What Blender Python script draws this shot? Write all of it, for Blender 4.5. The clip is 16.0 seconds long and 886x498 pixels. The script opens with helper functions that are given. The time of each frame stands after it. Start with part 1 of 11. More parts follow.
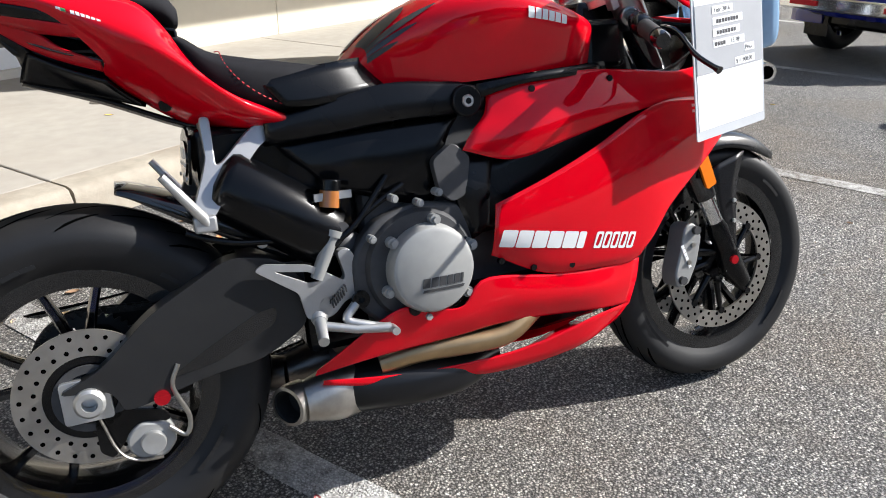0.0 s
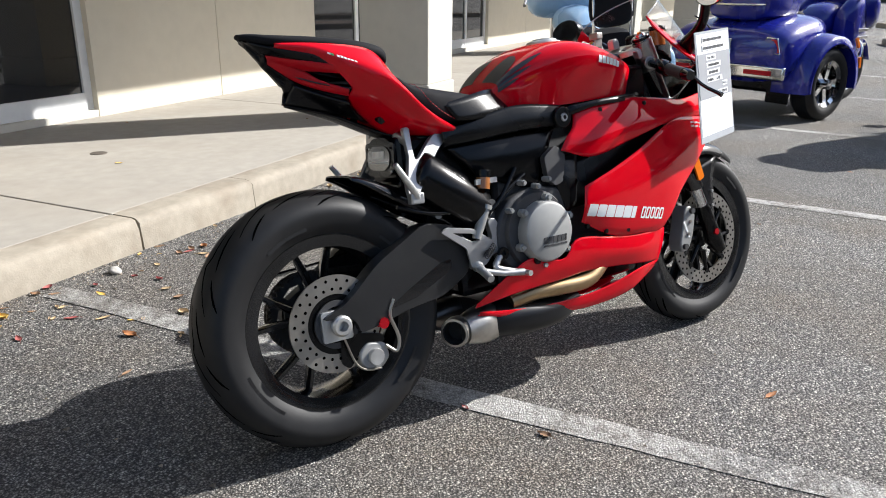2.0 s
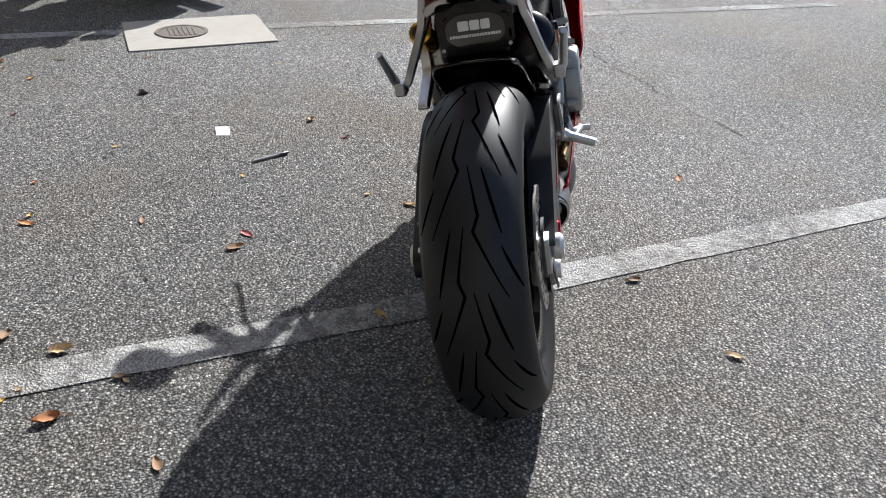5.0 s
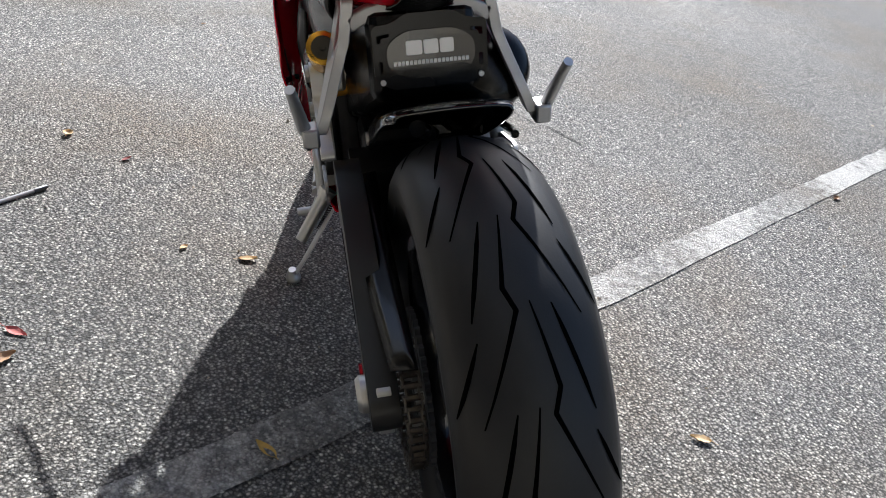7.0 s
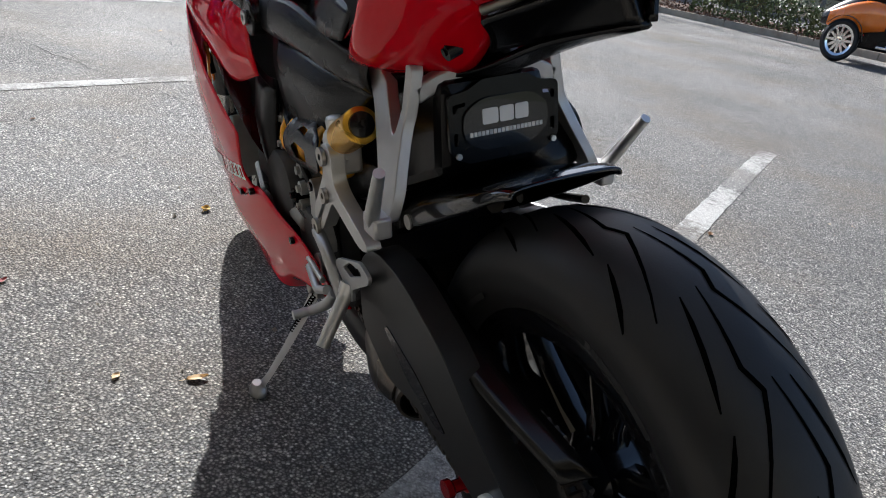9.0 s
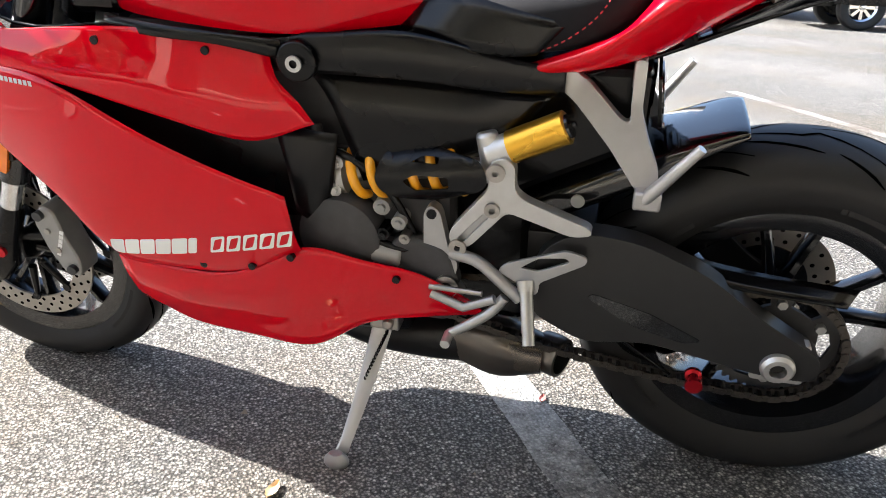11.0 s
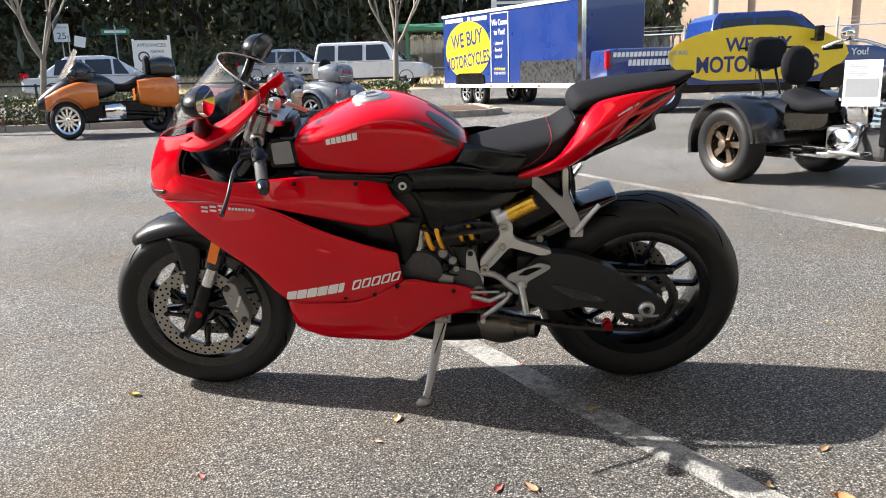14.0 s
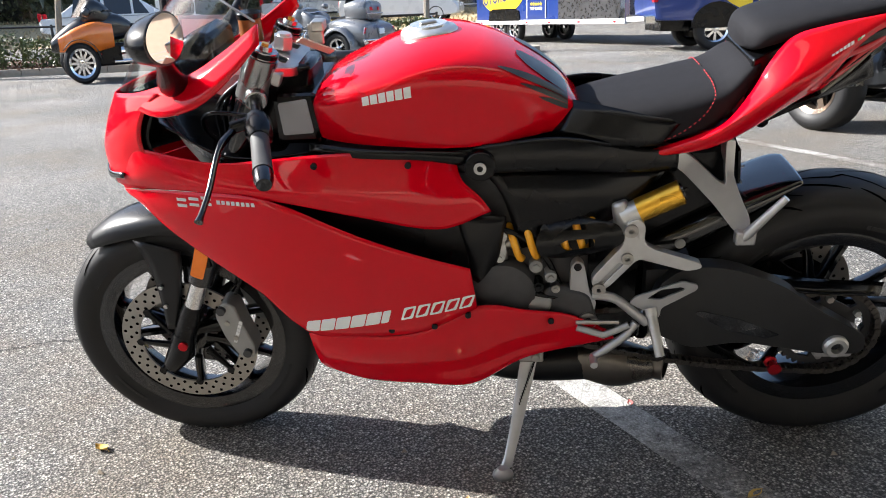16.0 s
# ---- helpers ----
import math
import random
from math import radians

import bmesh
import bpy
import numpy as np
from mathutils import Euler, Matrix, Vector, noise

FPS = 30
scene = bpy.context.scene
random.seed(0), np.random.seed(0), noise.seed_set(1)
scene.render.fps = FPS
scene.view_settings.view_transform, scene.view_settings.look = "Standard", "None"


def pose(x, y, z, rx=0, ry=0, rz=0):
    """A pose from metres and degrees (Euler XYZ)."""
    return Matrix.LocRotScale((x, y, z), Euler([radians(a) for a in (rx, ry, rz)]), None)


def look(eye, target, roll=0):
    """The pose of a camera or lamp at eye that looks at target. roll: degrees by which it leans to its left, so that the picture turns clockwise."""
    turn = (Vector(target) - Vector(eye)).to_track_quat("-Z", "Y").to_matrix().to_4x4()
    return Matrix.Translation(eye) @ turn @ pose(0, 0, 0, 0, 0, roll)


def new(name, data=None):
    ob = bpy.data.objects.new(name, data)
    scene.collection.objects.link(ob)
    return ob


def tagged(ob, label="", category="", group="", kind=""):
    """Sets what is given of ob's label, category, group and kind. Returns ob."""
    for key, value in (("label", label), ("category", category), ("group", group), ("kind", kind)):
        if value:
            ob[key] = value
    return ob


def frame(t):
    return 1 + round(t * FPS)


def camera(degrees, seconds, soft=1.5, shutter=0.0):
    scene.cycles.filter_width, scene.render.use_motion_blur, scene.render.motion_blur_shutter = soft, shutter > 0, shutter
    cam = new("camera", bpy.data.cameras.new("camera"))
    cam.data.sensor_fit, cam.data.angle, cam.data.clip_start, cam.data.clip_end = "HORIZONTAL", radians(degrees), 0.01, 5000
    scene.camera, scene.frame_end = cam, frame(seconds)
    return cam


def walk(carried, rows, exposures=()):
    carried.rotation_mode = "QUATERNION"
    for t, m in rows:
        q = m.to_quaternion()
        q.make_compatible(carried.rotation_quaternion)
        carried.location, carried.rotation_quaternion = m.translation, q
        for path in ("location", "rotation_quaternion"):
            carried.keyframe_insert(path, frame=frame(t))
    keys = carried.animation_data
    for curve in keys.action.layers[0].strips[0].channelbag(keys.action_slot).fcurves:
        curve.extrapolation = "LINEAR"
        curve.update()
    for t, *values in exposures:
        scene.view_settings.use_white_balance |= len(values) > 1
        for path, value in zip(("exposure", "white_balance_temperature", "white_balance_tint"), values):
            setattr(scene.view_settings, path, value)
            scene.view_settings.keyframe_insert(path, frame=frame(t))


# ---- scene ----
cam = camera(60.1, 16.0, soft=1.0)
PATH = [
    (0, (0.121, -1.312, 1.109), (0.848, 0.368, 0.304), -0.3),
    (0.5, (-0.03, -1.503, 1.128), (0.718, 0.185, 0.359), -0.7),
    (1, (-0.215, -1.689, 1.131), (0.516, 0.02, 0.391), -1.0),
    (1.5, (-0.495, -1.682, 1.131), (0.352, -0.01, 0.433), -0.2),
    (2, (-0.739, -1.613, 1.126), (0.313, -0.041, 0.477), 0.6),
    (2.5, (-0.927, -1.38, 1.088), (0.302, 0.05, 0.423), -0.4),
    (3, (-1.115, -1.101, 1.102), (0.309, 0.139, 0.443), -1.4),
    (3.5, (-1.293, -0.833, 1.15), (0.317, 0.111, 0.434), -0.9),
    (4, (-1.321, -0.511, 1.124), (0.361, 0.174, 0.287), -0.3),
    (4.5, (-1.333, -0.235, 1.109), (0.391, 0.233, 0.211), 0.2),
    (4.7, (-1.338, -0.136, 1.1), (0.391, 0.231, 0.163), 1.0),
    (6.8, (-0.802, 0.335, 0.950), (0.815, -0.137, -0.140), 11.0),
    (7, (-0.773, 0.366, 0.985), (0.891, -0.133, -0.014), 10.9),
    (7.5, (-0.713, 0.392, 1.038), (1.079, -0.138, 0.31), 10.1),
    (8, (-0.702, 0.427, 1.046), (1.127, -0.134, 0.443), 10.7),
    (8.5, (-0.662, 0.508, 0.962), (1.085, -0.213, 0.295), 11.7),
    (8.7, (-0.621, 0.57, 0.924), (1.068, -0.237, 0.207), 11.1),
    (10.8, (0.185, 1.263, 0.825), (0.663, -0.552, 0.132), 2.6),
    (11, (0.274, 1.347, 0.853), (0.695, -0.48, 0.156), 2.4),
    (11.5, (0.405, 1.676, 1.0), (0.717, -0.192, 0.356), 2.3),
    (12, (0.423, 1.983, 0.993), (0.673, 0.077, 0.44), 1.1),
    (12.5, (0.465, 2.253, 1.014), (0.601, 0.316, 0.535), 0.1),
    (13, (0.533, 2.478, 1.023), (0.583, 0.532, 0.561), -1.9),
    (13.5, (0.536, 2.531, 1.033), (0.62, 0.584, 0.585), -1.9),
    (14, (0.538, 2.515, 1.031), (0.616, 0.568, 0.58), -1.8),
    (14.5, (0.592, 2.462, 1.028), (0.662, 0.52, 0.553), -1.7),
    (15, (0.632, 2.294, 1.003), (0.802, 0.374, 0.47), -2.2),
    (15.5, (0.635, 1.989, 1.028), (0.878, 0.083, 0.473), -2.3),
    (16, (0.699, 1.739, 0.999), (0.852, -0.164, 0.404), -2.4),
]
walk(cam, [(t, look(eye, target, roll)) for t, eye, target, roll in PATH],
     exposures=[(0.0, 1.15, 6300, 10), (1.0, 1.1, 6300, 10), (2.5, 0.9, 6250, 10), (4.5, 0.85, 6100, 10), (6.8, 1.2, 6100, 10), (8.7, 1.0, 6100, 10), (10.8, 2.4, 6400, 10), (11.5, 2.0, 6500, 10), (12.5, 1.52, 6650, 10), (15.0, 1.45, 6550, 10), (16.0, 1.7, 6350, 10)])
# ---- light: clear winter sky, sun ahead of and to the right of the red motorcycle ----
SUN_DIR = Vector((1.43, -0.245, 1.0)).normalized()      # towards the sun
world = bpy.data.worlds.new("sky")
scene.world = world
world.use_nodes = True
wn = world.node_tree.nodes
sky = wn.new("ShaderNodeTexSky")
sky.sky_type = "NISHITA"
sky.sun_disc = False
sky.sun_elevation = math.asin(SUN_DIR.z)
sky.sun_rotation = math.atan2(SUN_DIR.x, SUN_DIR.y)
sky.dust_density = 1.5
wn["Background"].inputs[1].default_value = 0.095
world.node_tree.links.new(sky.outputs[0], wn["Background"].inputs[0])
sun_data = bpy.data.lights.new("sun", "SUN")
sun_data.energy, sun_data.angle, sun_data.color = 5.0, radians(0.55), (1.0, 0.965, 0.91)
sun = new("sun", sun_data)
sun.matrix_world = look(SUN_DIR * 40, (0, 0, 0))
# ---- materials ----
def material(name, color, rough=0.5, metal=0.0, vary=0.12, scale=30.0, bump=0.0, bump_scale=200.0, coat=0.0, spec=0.5,
             emit=None, island=0.0, obj=0.0, dirt=None, dirt_amount=0.0, dirt_scale=3.0, rough_vary=0.08, coords="Object"):
    m = bpy.data.materials.new(name)
    m.use_nodes = True
    nt = m.node_tree
    n, link = nt.nodes, nt.links
    b = n["Principled BSDF"]
    b.inputs["Metallic"].default_value = metal
    b.inputs["Coat Weight"].default_value = coat
    b.inputs["Coat Roughness"].default_value = 0.02
    b.inputs["Specular IOR Level"].default_value = spec
    tc = n.new("ShaderNodeTexCoord")
    big = n.new("ShaderNodeTexNoise")
    big.inputs["Scale"].default_value, big.inputs["Detail"].default_value = scale * 0.12, 4
    fine = n.new("ShaderNodeTexNoise")
    fine.inputs["Scale"].default_value, fine.inputs["Detail"].default_value = scale, 5
    for t in (big, fine):
        link.new(tc.outputs[coords], t.inputs["Vector"])
    add = n.new("ShaderNodeMath")
    add.operation = "ADD"
    link.new(big.outputs["Fac"], add.inputs[0])
    link.new(fine.outputs["Fac"], add.inputs[1])
    span = n.new("ShaderNodeMapRange")
    span.inputs["From Min"].default_value, span.inputs["From Max"].default_value = 0.6, 1.4
    span.inputs["To Min"].default_value, span.inputs["To Max"].default_value = 1 - vary, 1 + vary
    link.new(add.outputs[0], span.inputs["Value"])
    gain = span.outputs[0]
    for source, amount in (("ShaderNodeNewGeometry", island), ("ShaderNodeObjectInfo", obj)):
        if amount:
            g = n.new(source)
            r = n.new("ShaderNodeMapRange")
            r.inputs["To Min"].default_value, r.inputs["To Max"].default_value = 1 - amount, 1 + amount
            link.new(g.outputs["Random Per Island" if source.endswith("Geometry") else "Random"], r.inputs["Value"])
            mm = n.new("ShaderNodeMath")
            mm.operation = "MULTIPLY"
            link.new(gain, mm.inputs[0])
            link.new(r.outputs[0], mm.inputs[1])
            gain = mm.outputs[0]
    scale_node = n.new("ShaderNodeVectorMath")
    scale_node.operation = "SCALE"
    scale_node.inputs[0].default_value = color[:3]
    link.new(gain, scale_node.inputs["Scale"])
    out = scale_node.outputs[0]
    if dirt:
        d = n.new("ShaderNodeTexNoise")
        d.inputs["Scale"].default_value, d.inputs["Detail"].default_value = dirt_scale, 8
        link.new(tc.outputs[coords], d.inputs["Vector"])
        dr = n.new("ShaderNodeMapRange")
        dr.inputs["From Min"].default_value, dr.inputs["From Max"].default_value = 0.48, 0.75
        dr.inputs["To Max"].default_value = dirt_amount
        link.new(d.outputs["Fac"], dr.inputs["Value"])
        mix = n.new("ShaderNodeMix")
        mix.data_type = "RGBA"
        link.new(dr.outputs[0], mix.inputs["Factor"])
        link.new(out, mix.inputs["A"])
        mix.inputs["B"].default_value = (*dirt, 1)
        out = mix.outputs["Result"]
    link.new(out, b.inputs["Base Color"])
    rr = n.new("ShaderNodeMapRange")
    rr.inputs["From Min"].default_value, rr.inputs["From Max"].default_value = 0.3, 0.7
    rr.inputs["To Min"].default_value, rr.inputs["To Max"].default_value = max(rough - rough_vary, 0.01), min(rough + rough_vary, 1)
    link.new(big.outputs["Fac"], rr.inputs["Value"])
    link.new(rr.outputs[0], b.inputs["Roughness"])
    if bump:
        bt = n.new("ShaderNodeTexNoise")
        bt.inputs["Scale"].default_value, bt.inputs["Detail"].default_value = bump_scale, 4
        link.new(tc.outputs[coords], bt.inputs["Vector"])
        bp = n.new("ShaderNodeBump")
        bp.inputs["Strength"].default_value, bp.inputs["Distance"].default_value = bump, 0.3 / bump_scale
        link.new(bt.outputs["Fac"], bp.inputs["Height"])
        link.new(bp.outputs[0], b.inputs["Normal"])
    if emit:
        b.inputs["Emission Color"].default_value = (*emit[:3], 1)
        b.inputs["Emission Strength"].default_value = emit[3]
    return m


def glass_material(name, tint=(0.95, 0.97, 0.96), rough=0.02, clear=0.85):
    m = bpy.data.materials.new(name)
    m.use_nodes = True
    n, link = m.node_tree.nodes, m.node_tree.links
    n.remove(n["Principled BSDF"])
    t, g, mix, lw = n.new("ShaderNodeBsdfTransparent"), n.new("ShaderNodeBsdfGlossy"), n.new("ShaderNodeMixShader"), n.new("ShaderNodeLayerWeight")
    t.inputs[0].default_value = (*[c * clear for c in tint], 1)
    g.inputs["Roughness"].default_value = rough
    lw.inputs[0].default_value = 0.5
    rise_node, lift_node = n.new("ShaderNodeMath"), n.new("ShaderNodeMath")
    rise_node.operation, rise_node.inputs[1].default_value = "POWER", 4.0
    lift_node.operation, lift_node.inputs[1].default_value, lift_node.inputs[2].default_value = "MULTIPLY_ADD", 0.60, 0.085
    link.new(lw.outputs["Facing"], rise_node.inputs[0])
    link.new(rise_node.outputs[0], lift_node.inputs[0])
    link.new(lift_node.outputs[0], mix.inputs[0])
    link.new(t.outputs[0], mix.inputs[1])
    link.new(g.outputs[0], mix.inputs[2])
    link.new(mix.outputs[0], n["Material Output"].inputs[0])
    return m


# ---- mesh tools ----
def part(name, bm, mat, parent=None, label="", smooth=35, bevel=0.0, solid=0.0, category="", group="", kind="", at=None, mats=()):
    if smooth:
        for f in bm.faces:
            f.smooth = True
    mesh = bpy.data.meshes.new(name)
    bm.to_mesh(mesh)
    bm.free()
    mesh.materials.append(mat)
    for extra in mats:
        mesh.materials.append(extra)
    if smooth and smooth < 180:
        mesh.set_sharp_from_angle(angle=radians(smooth))
    ob = new(name, mesh)
    if parent:
        ob.parent = parent
    if at is not None:
        ob.matrix_basis = at
    if solid:
        s = ob.modifiers.new("thickness", "SOLIDIFY")
        s.thickness, s.offset = abs(solid), (-1 if solid > 0 else 1)
    if bevel:
        v = ob.modifiers.new("edge", "BEVEL")
        v.width, v.segments, v.limit_method, v.angle_limit = bevel, 2, "ANGLE", radians(40)
    tagged(ob, label, category, group, kind)
    return ob


def thing(name, label, category, m=None, group="", kind=""):
    ob = new(name)
    ob.empty_display_size = 0.2
    if m is not None:
        ob.matrix_basis = m
    return tagged(ob, label, category, group, kind)


def add_box(bm, lo, hi, m=None):
    r = bmesh.ops.create_cube(bm, size=1)
    lo, hi = Vector(lo), Vector(hi)
    t = Matrix.Translation((lo + hi) / 2) @ Matrix.Diagonal((*(hi - lo), 1))
    bmesh.ops.transform(bm, matrix=(m or Matrix()) @ t, verts=r["verts"])
    return r["verts"]


def box(lo, hi, m=None):
    bm = bmesh.new()
    add_box(bm, lo, hi, m)
    return bm


def add_tube(bm, pts, radius, seg=10, caps=True):
    pts = [Vector(p) for p in pts]
    radii = radius if isinstance(radius, (list, tuple)) else [radius] * len(pts)
    rings, side = [], None
    for i, p in enumerate(pts):
        d = (pts[min(i + 1, len(pts) - 1)] - pts[max(i - 1, 0)]).normalized()
        if side is None:
            side = d.orthogonal().normalized()
        side = (side - d * side.dot(d))
        side = side.normalized() if side.length > 1e-6 else d.orthogonal().normalized()
        up = d.cross(side)
        rings.append([bm.verts.new(p + (side * math.cos(a) + up * math.sin(a)) * radii[i])
                      for a in (2 * math.pi * k / seg for k in range(seg))])
    for a, b in zip(rings, rings[1:]):
        for k in range(seg):
            bm.faces.new((a[k], a[(k + 1) % seg], b[(k + 1) % seg], b[k]))
    if caps:
        bm.faces.new(rings[0][::-1])
        bm.faces.new(rings[-1])


def tube(pts, radius, seg=10, caps=True):
    bm = bmesh.new()
    add_tube(bm, pts, radius, seg, caps)
    return bm


def curve_points(pts, n):
    """n + 1 points on a smooth curve through pts."""
    pts = [Vector(p) for p in pts]
    if len(pts) == 2:
        return [pts[0].lerp(pts[1], i / n) for i in range(n + 1)]
    out, last = [], len(pts) - 1
    for i in range(n + 1):
        s = i / n * last
        k = min(int(s), last - 1)
        f = s - k
        p1, p2 = pts[k], pts[k + 1]
        p0 = pts[k - 1] if k else p1 * 2 - p2
        p3 = pts[k + 2] if k + 2 <= last else p2 * 2 - p1
        out.append(0.5 * (2 * p1 + (p2 - p0) * f + (2 * p0 - 5 * p1 + 4 * p2 - p3) * f * f + (3 * p1 - p0 - 3 * p2 + p3) * f ** 3))
    return out


def skin(rails, nu=24, nv=10, flip=False, side=1, sharp=False):
    """A smooth sheet through rails, each a row of points (x, y, z). side -1 mirrors it across the middle plane."""
    rows = [curve_points([(p[0], p[1] * side, p[2]) for p in r], nu) for r in rails]
    cols = [curve_points([row[i] for row in rows], (len(rails) - 1) if sharp else nv) for i in range(nu + 1)]
    bm = bmesh.new()
    grid = [[bm.verts.new(p) for p in c] for c in cols]
    for a, b in zip(grid, grid[1:]):
        for k in range(len(a) - 1):
            bm.faces.new((a[k], a[k + 1], b[k + 1], b[k]) if (side < 0) != flip else (a[k], b[k], b[k + 1], a[k + 1]))
    bmesh.ops.remove_doubles(bm, verts=bm.verts, dist=1e-5)
    return bm


def loft(sections, nu=None, closed=True, caps=True):
    """Skin closed loops of equal length into one body."""
    bm = bmesh.new()
    rings = [[bm.verts.new(p) for p in s] for s in sections]
    for a, b in zip(rings, rings[1:]):
        c = len(a)
        for k in range(c if closed else c - 1):
            bm.faces.new((a[k], a[(k + 1) % c], b[(k + 1) % c], b[k]))
    if caps:
        bm.faces.new(rings[0][::-1])
        bm.faces.new(rings[-1])
    bmesh.ops.recalc_face_normals(bm, faces=bm.faces)
    return bm


def body(stations, n=24, sub=4, power=2.6):
    """A rounded body along x. stations: (x, half_width, z_low, z_high[, y_mid, roundness])."""
    smooth = curve_points([(s[0], s[1], s[2]) for s in stations], sub * (len(stations) - 1))
    tops = curve_points([(s[3], s[4] if len(s) > 4 else 0, s[5] if len(s) > 5 else power) for s in stations], sub * (len(stations) - 1))
    sections = []
    for p, q in zip(smooth, tops):
        x, w, lo = p
        hi, mid, pw = q
        ring = []
        for k in range(n):
            a = 2 * math.pi * k / n
            ca, sa = math.cos(a), math.sin(a)
            ring.append((x, mid + w * math.copysign(abs(ca) ** (2 / pw), ca), (lo + hi) / 2 + (hi - lo) / 2 * math.copysign(abs(sa) ** (2 / pw), sa)))
        sections.append(ring)
    return loft(sections)


def lathe(profile, seg=48, axis="y", closed=False):
    """Turn a profile of (radius, along) round an axis."""
    bm = bmesh.new()
    rings = []
    for k in range(seg):
        a = 2 * math.pi * k / seg
        ring = []
        for r, h in profile:
            c, s = r * math.cos(a), r * math.sin(a)
            ring.append(bm.verts.new({"y": (c, h, s), "x": (h, c, s), "z": (c, s, h)}[axis]))
        rings.append(ring)
    count = len(profile)
    for k in range(seg):
        a, b = rings[k], rings[(k + 1) % seg]
        for i in range(count if closed else count - 1):
            j = (i + 1) % count
            bm.faces.new((a[i], a[j], b[j], b[i]))
    bmesh.ops.remove_doubles(bm, verts=bm.verts, dist=1e-6)
    bmesh.ops.recalc_face_normals(bm, faces=bm.faces)
    return bm


def add_plate(bm, outline, y0, y1, holes=()):
    """An outline in x and z, given depth from y0 to y1."""
    base = [bm.verts.new((x, y0, z)) for x, z in outline]
    edges = [bm.edges.new((base[i], base[(i + 1) % len(base)])) for i in range(len(base))]
    for hole in holes:
        hv = [bm.verts.new((x, y0, z)) for x, z in hole]
        edges += [bm.edges.new((hv[i], hv[(i + 1) % len(hv)])) for i in range(len(hv))]
    faces = [g for g in bmesh.ops.triangle_fill(bm, use_beauty=True, use_dissolve=False, edges=edges)["geom"] if isinstance(g, bmesh.types.BMFace)]
    up = bmesh.ops.extrude_face_region(bm, geom=faces)["geom"]
    bmesh.ops.translate(bm, vec=(0, y1 - y0, 0), verts=[g for g in up if isinstance(g, bmesh.types.BMVert)])


def plate(outline, y0, y1, holes=()):
    bm = bmesh.new()
    add_plate(bm, outline, y0, y1, holes)
    bmesh.ops.recalc_face_normals(bm, faces=bm.faces)
    return bm


def rounded(outline, r=0.006, steps=3):
    """The outline with its corners rounded."""
    out, n = [], len(outline)
    for i in range(n):
        p, a, b = Vector(outline[i]), Vector(outline[i - 1]), Vector(outline[(i + 1) % n])
        ra = min(r, (a - p).length * 0.45)
        rb = min(r, (b - p).length * 0.45)
        s, e = p + (a - p).normalized() * ra, p + (b - p).normalized() * rb
        for k in range(steps + 1):
            f = k / steps
            out.append(tuple((1 - f) ** 2 * s + 2 * f * (1 - f) * p + f * f * e))
    return out


def circle(cx, cz, r, n=16):
    return [(cx + r * math.cos(2 * math.pi * k / n), cz + r * math.sin(2 * math.pi * k / n)) for k in range(n)]


def cyl(a, b, r, seg=16, r2=None):
    return tube([a, b], [r, r if r2 is None else r2], seg)


def merge(*bms):
    out = bmesh.new()
    for b in bms:
        me = bpy.data.meshes.new("tmp")
        b.to_mesh(me)
        b.free()
        out.from_mesh(me)
        bpy.data.meshes.remove(me)
    return out


def letters(body_text, size, depth=0.002, bold=0.0, align="LEFT"):
    """Built-in lettering as a mesh in the x-y plane."""
    c = bpy.data.curves.new("letters", "FONT")
    c.body, c.size, c.extrude, c.offset, c.align_x = body_text, size, depth, bold, align
    ob = bpy.data.objects.new("letters", c)
    me = ob.to_mesh()
    bm = bmesh.new()
    bm.from_mesh(me)
    ob.to_mesh_clear()
    bpy.data.objects.remove(ob)
    bpy.data.curves.remove(c)
    return bm


def slanted(x0, x1, z0, z1, lean):
    return [(x0, z0), (x1, z0), (x1 + lean, z1), (x0 + lean, z1)]
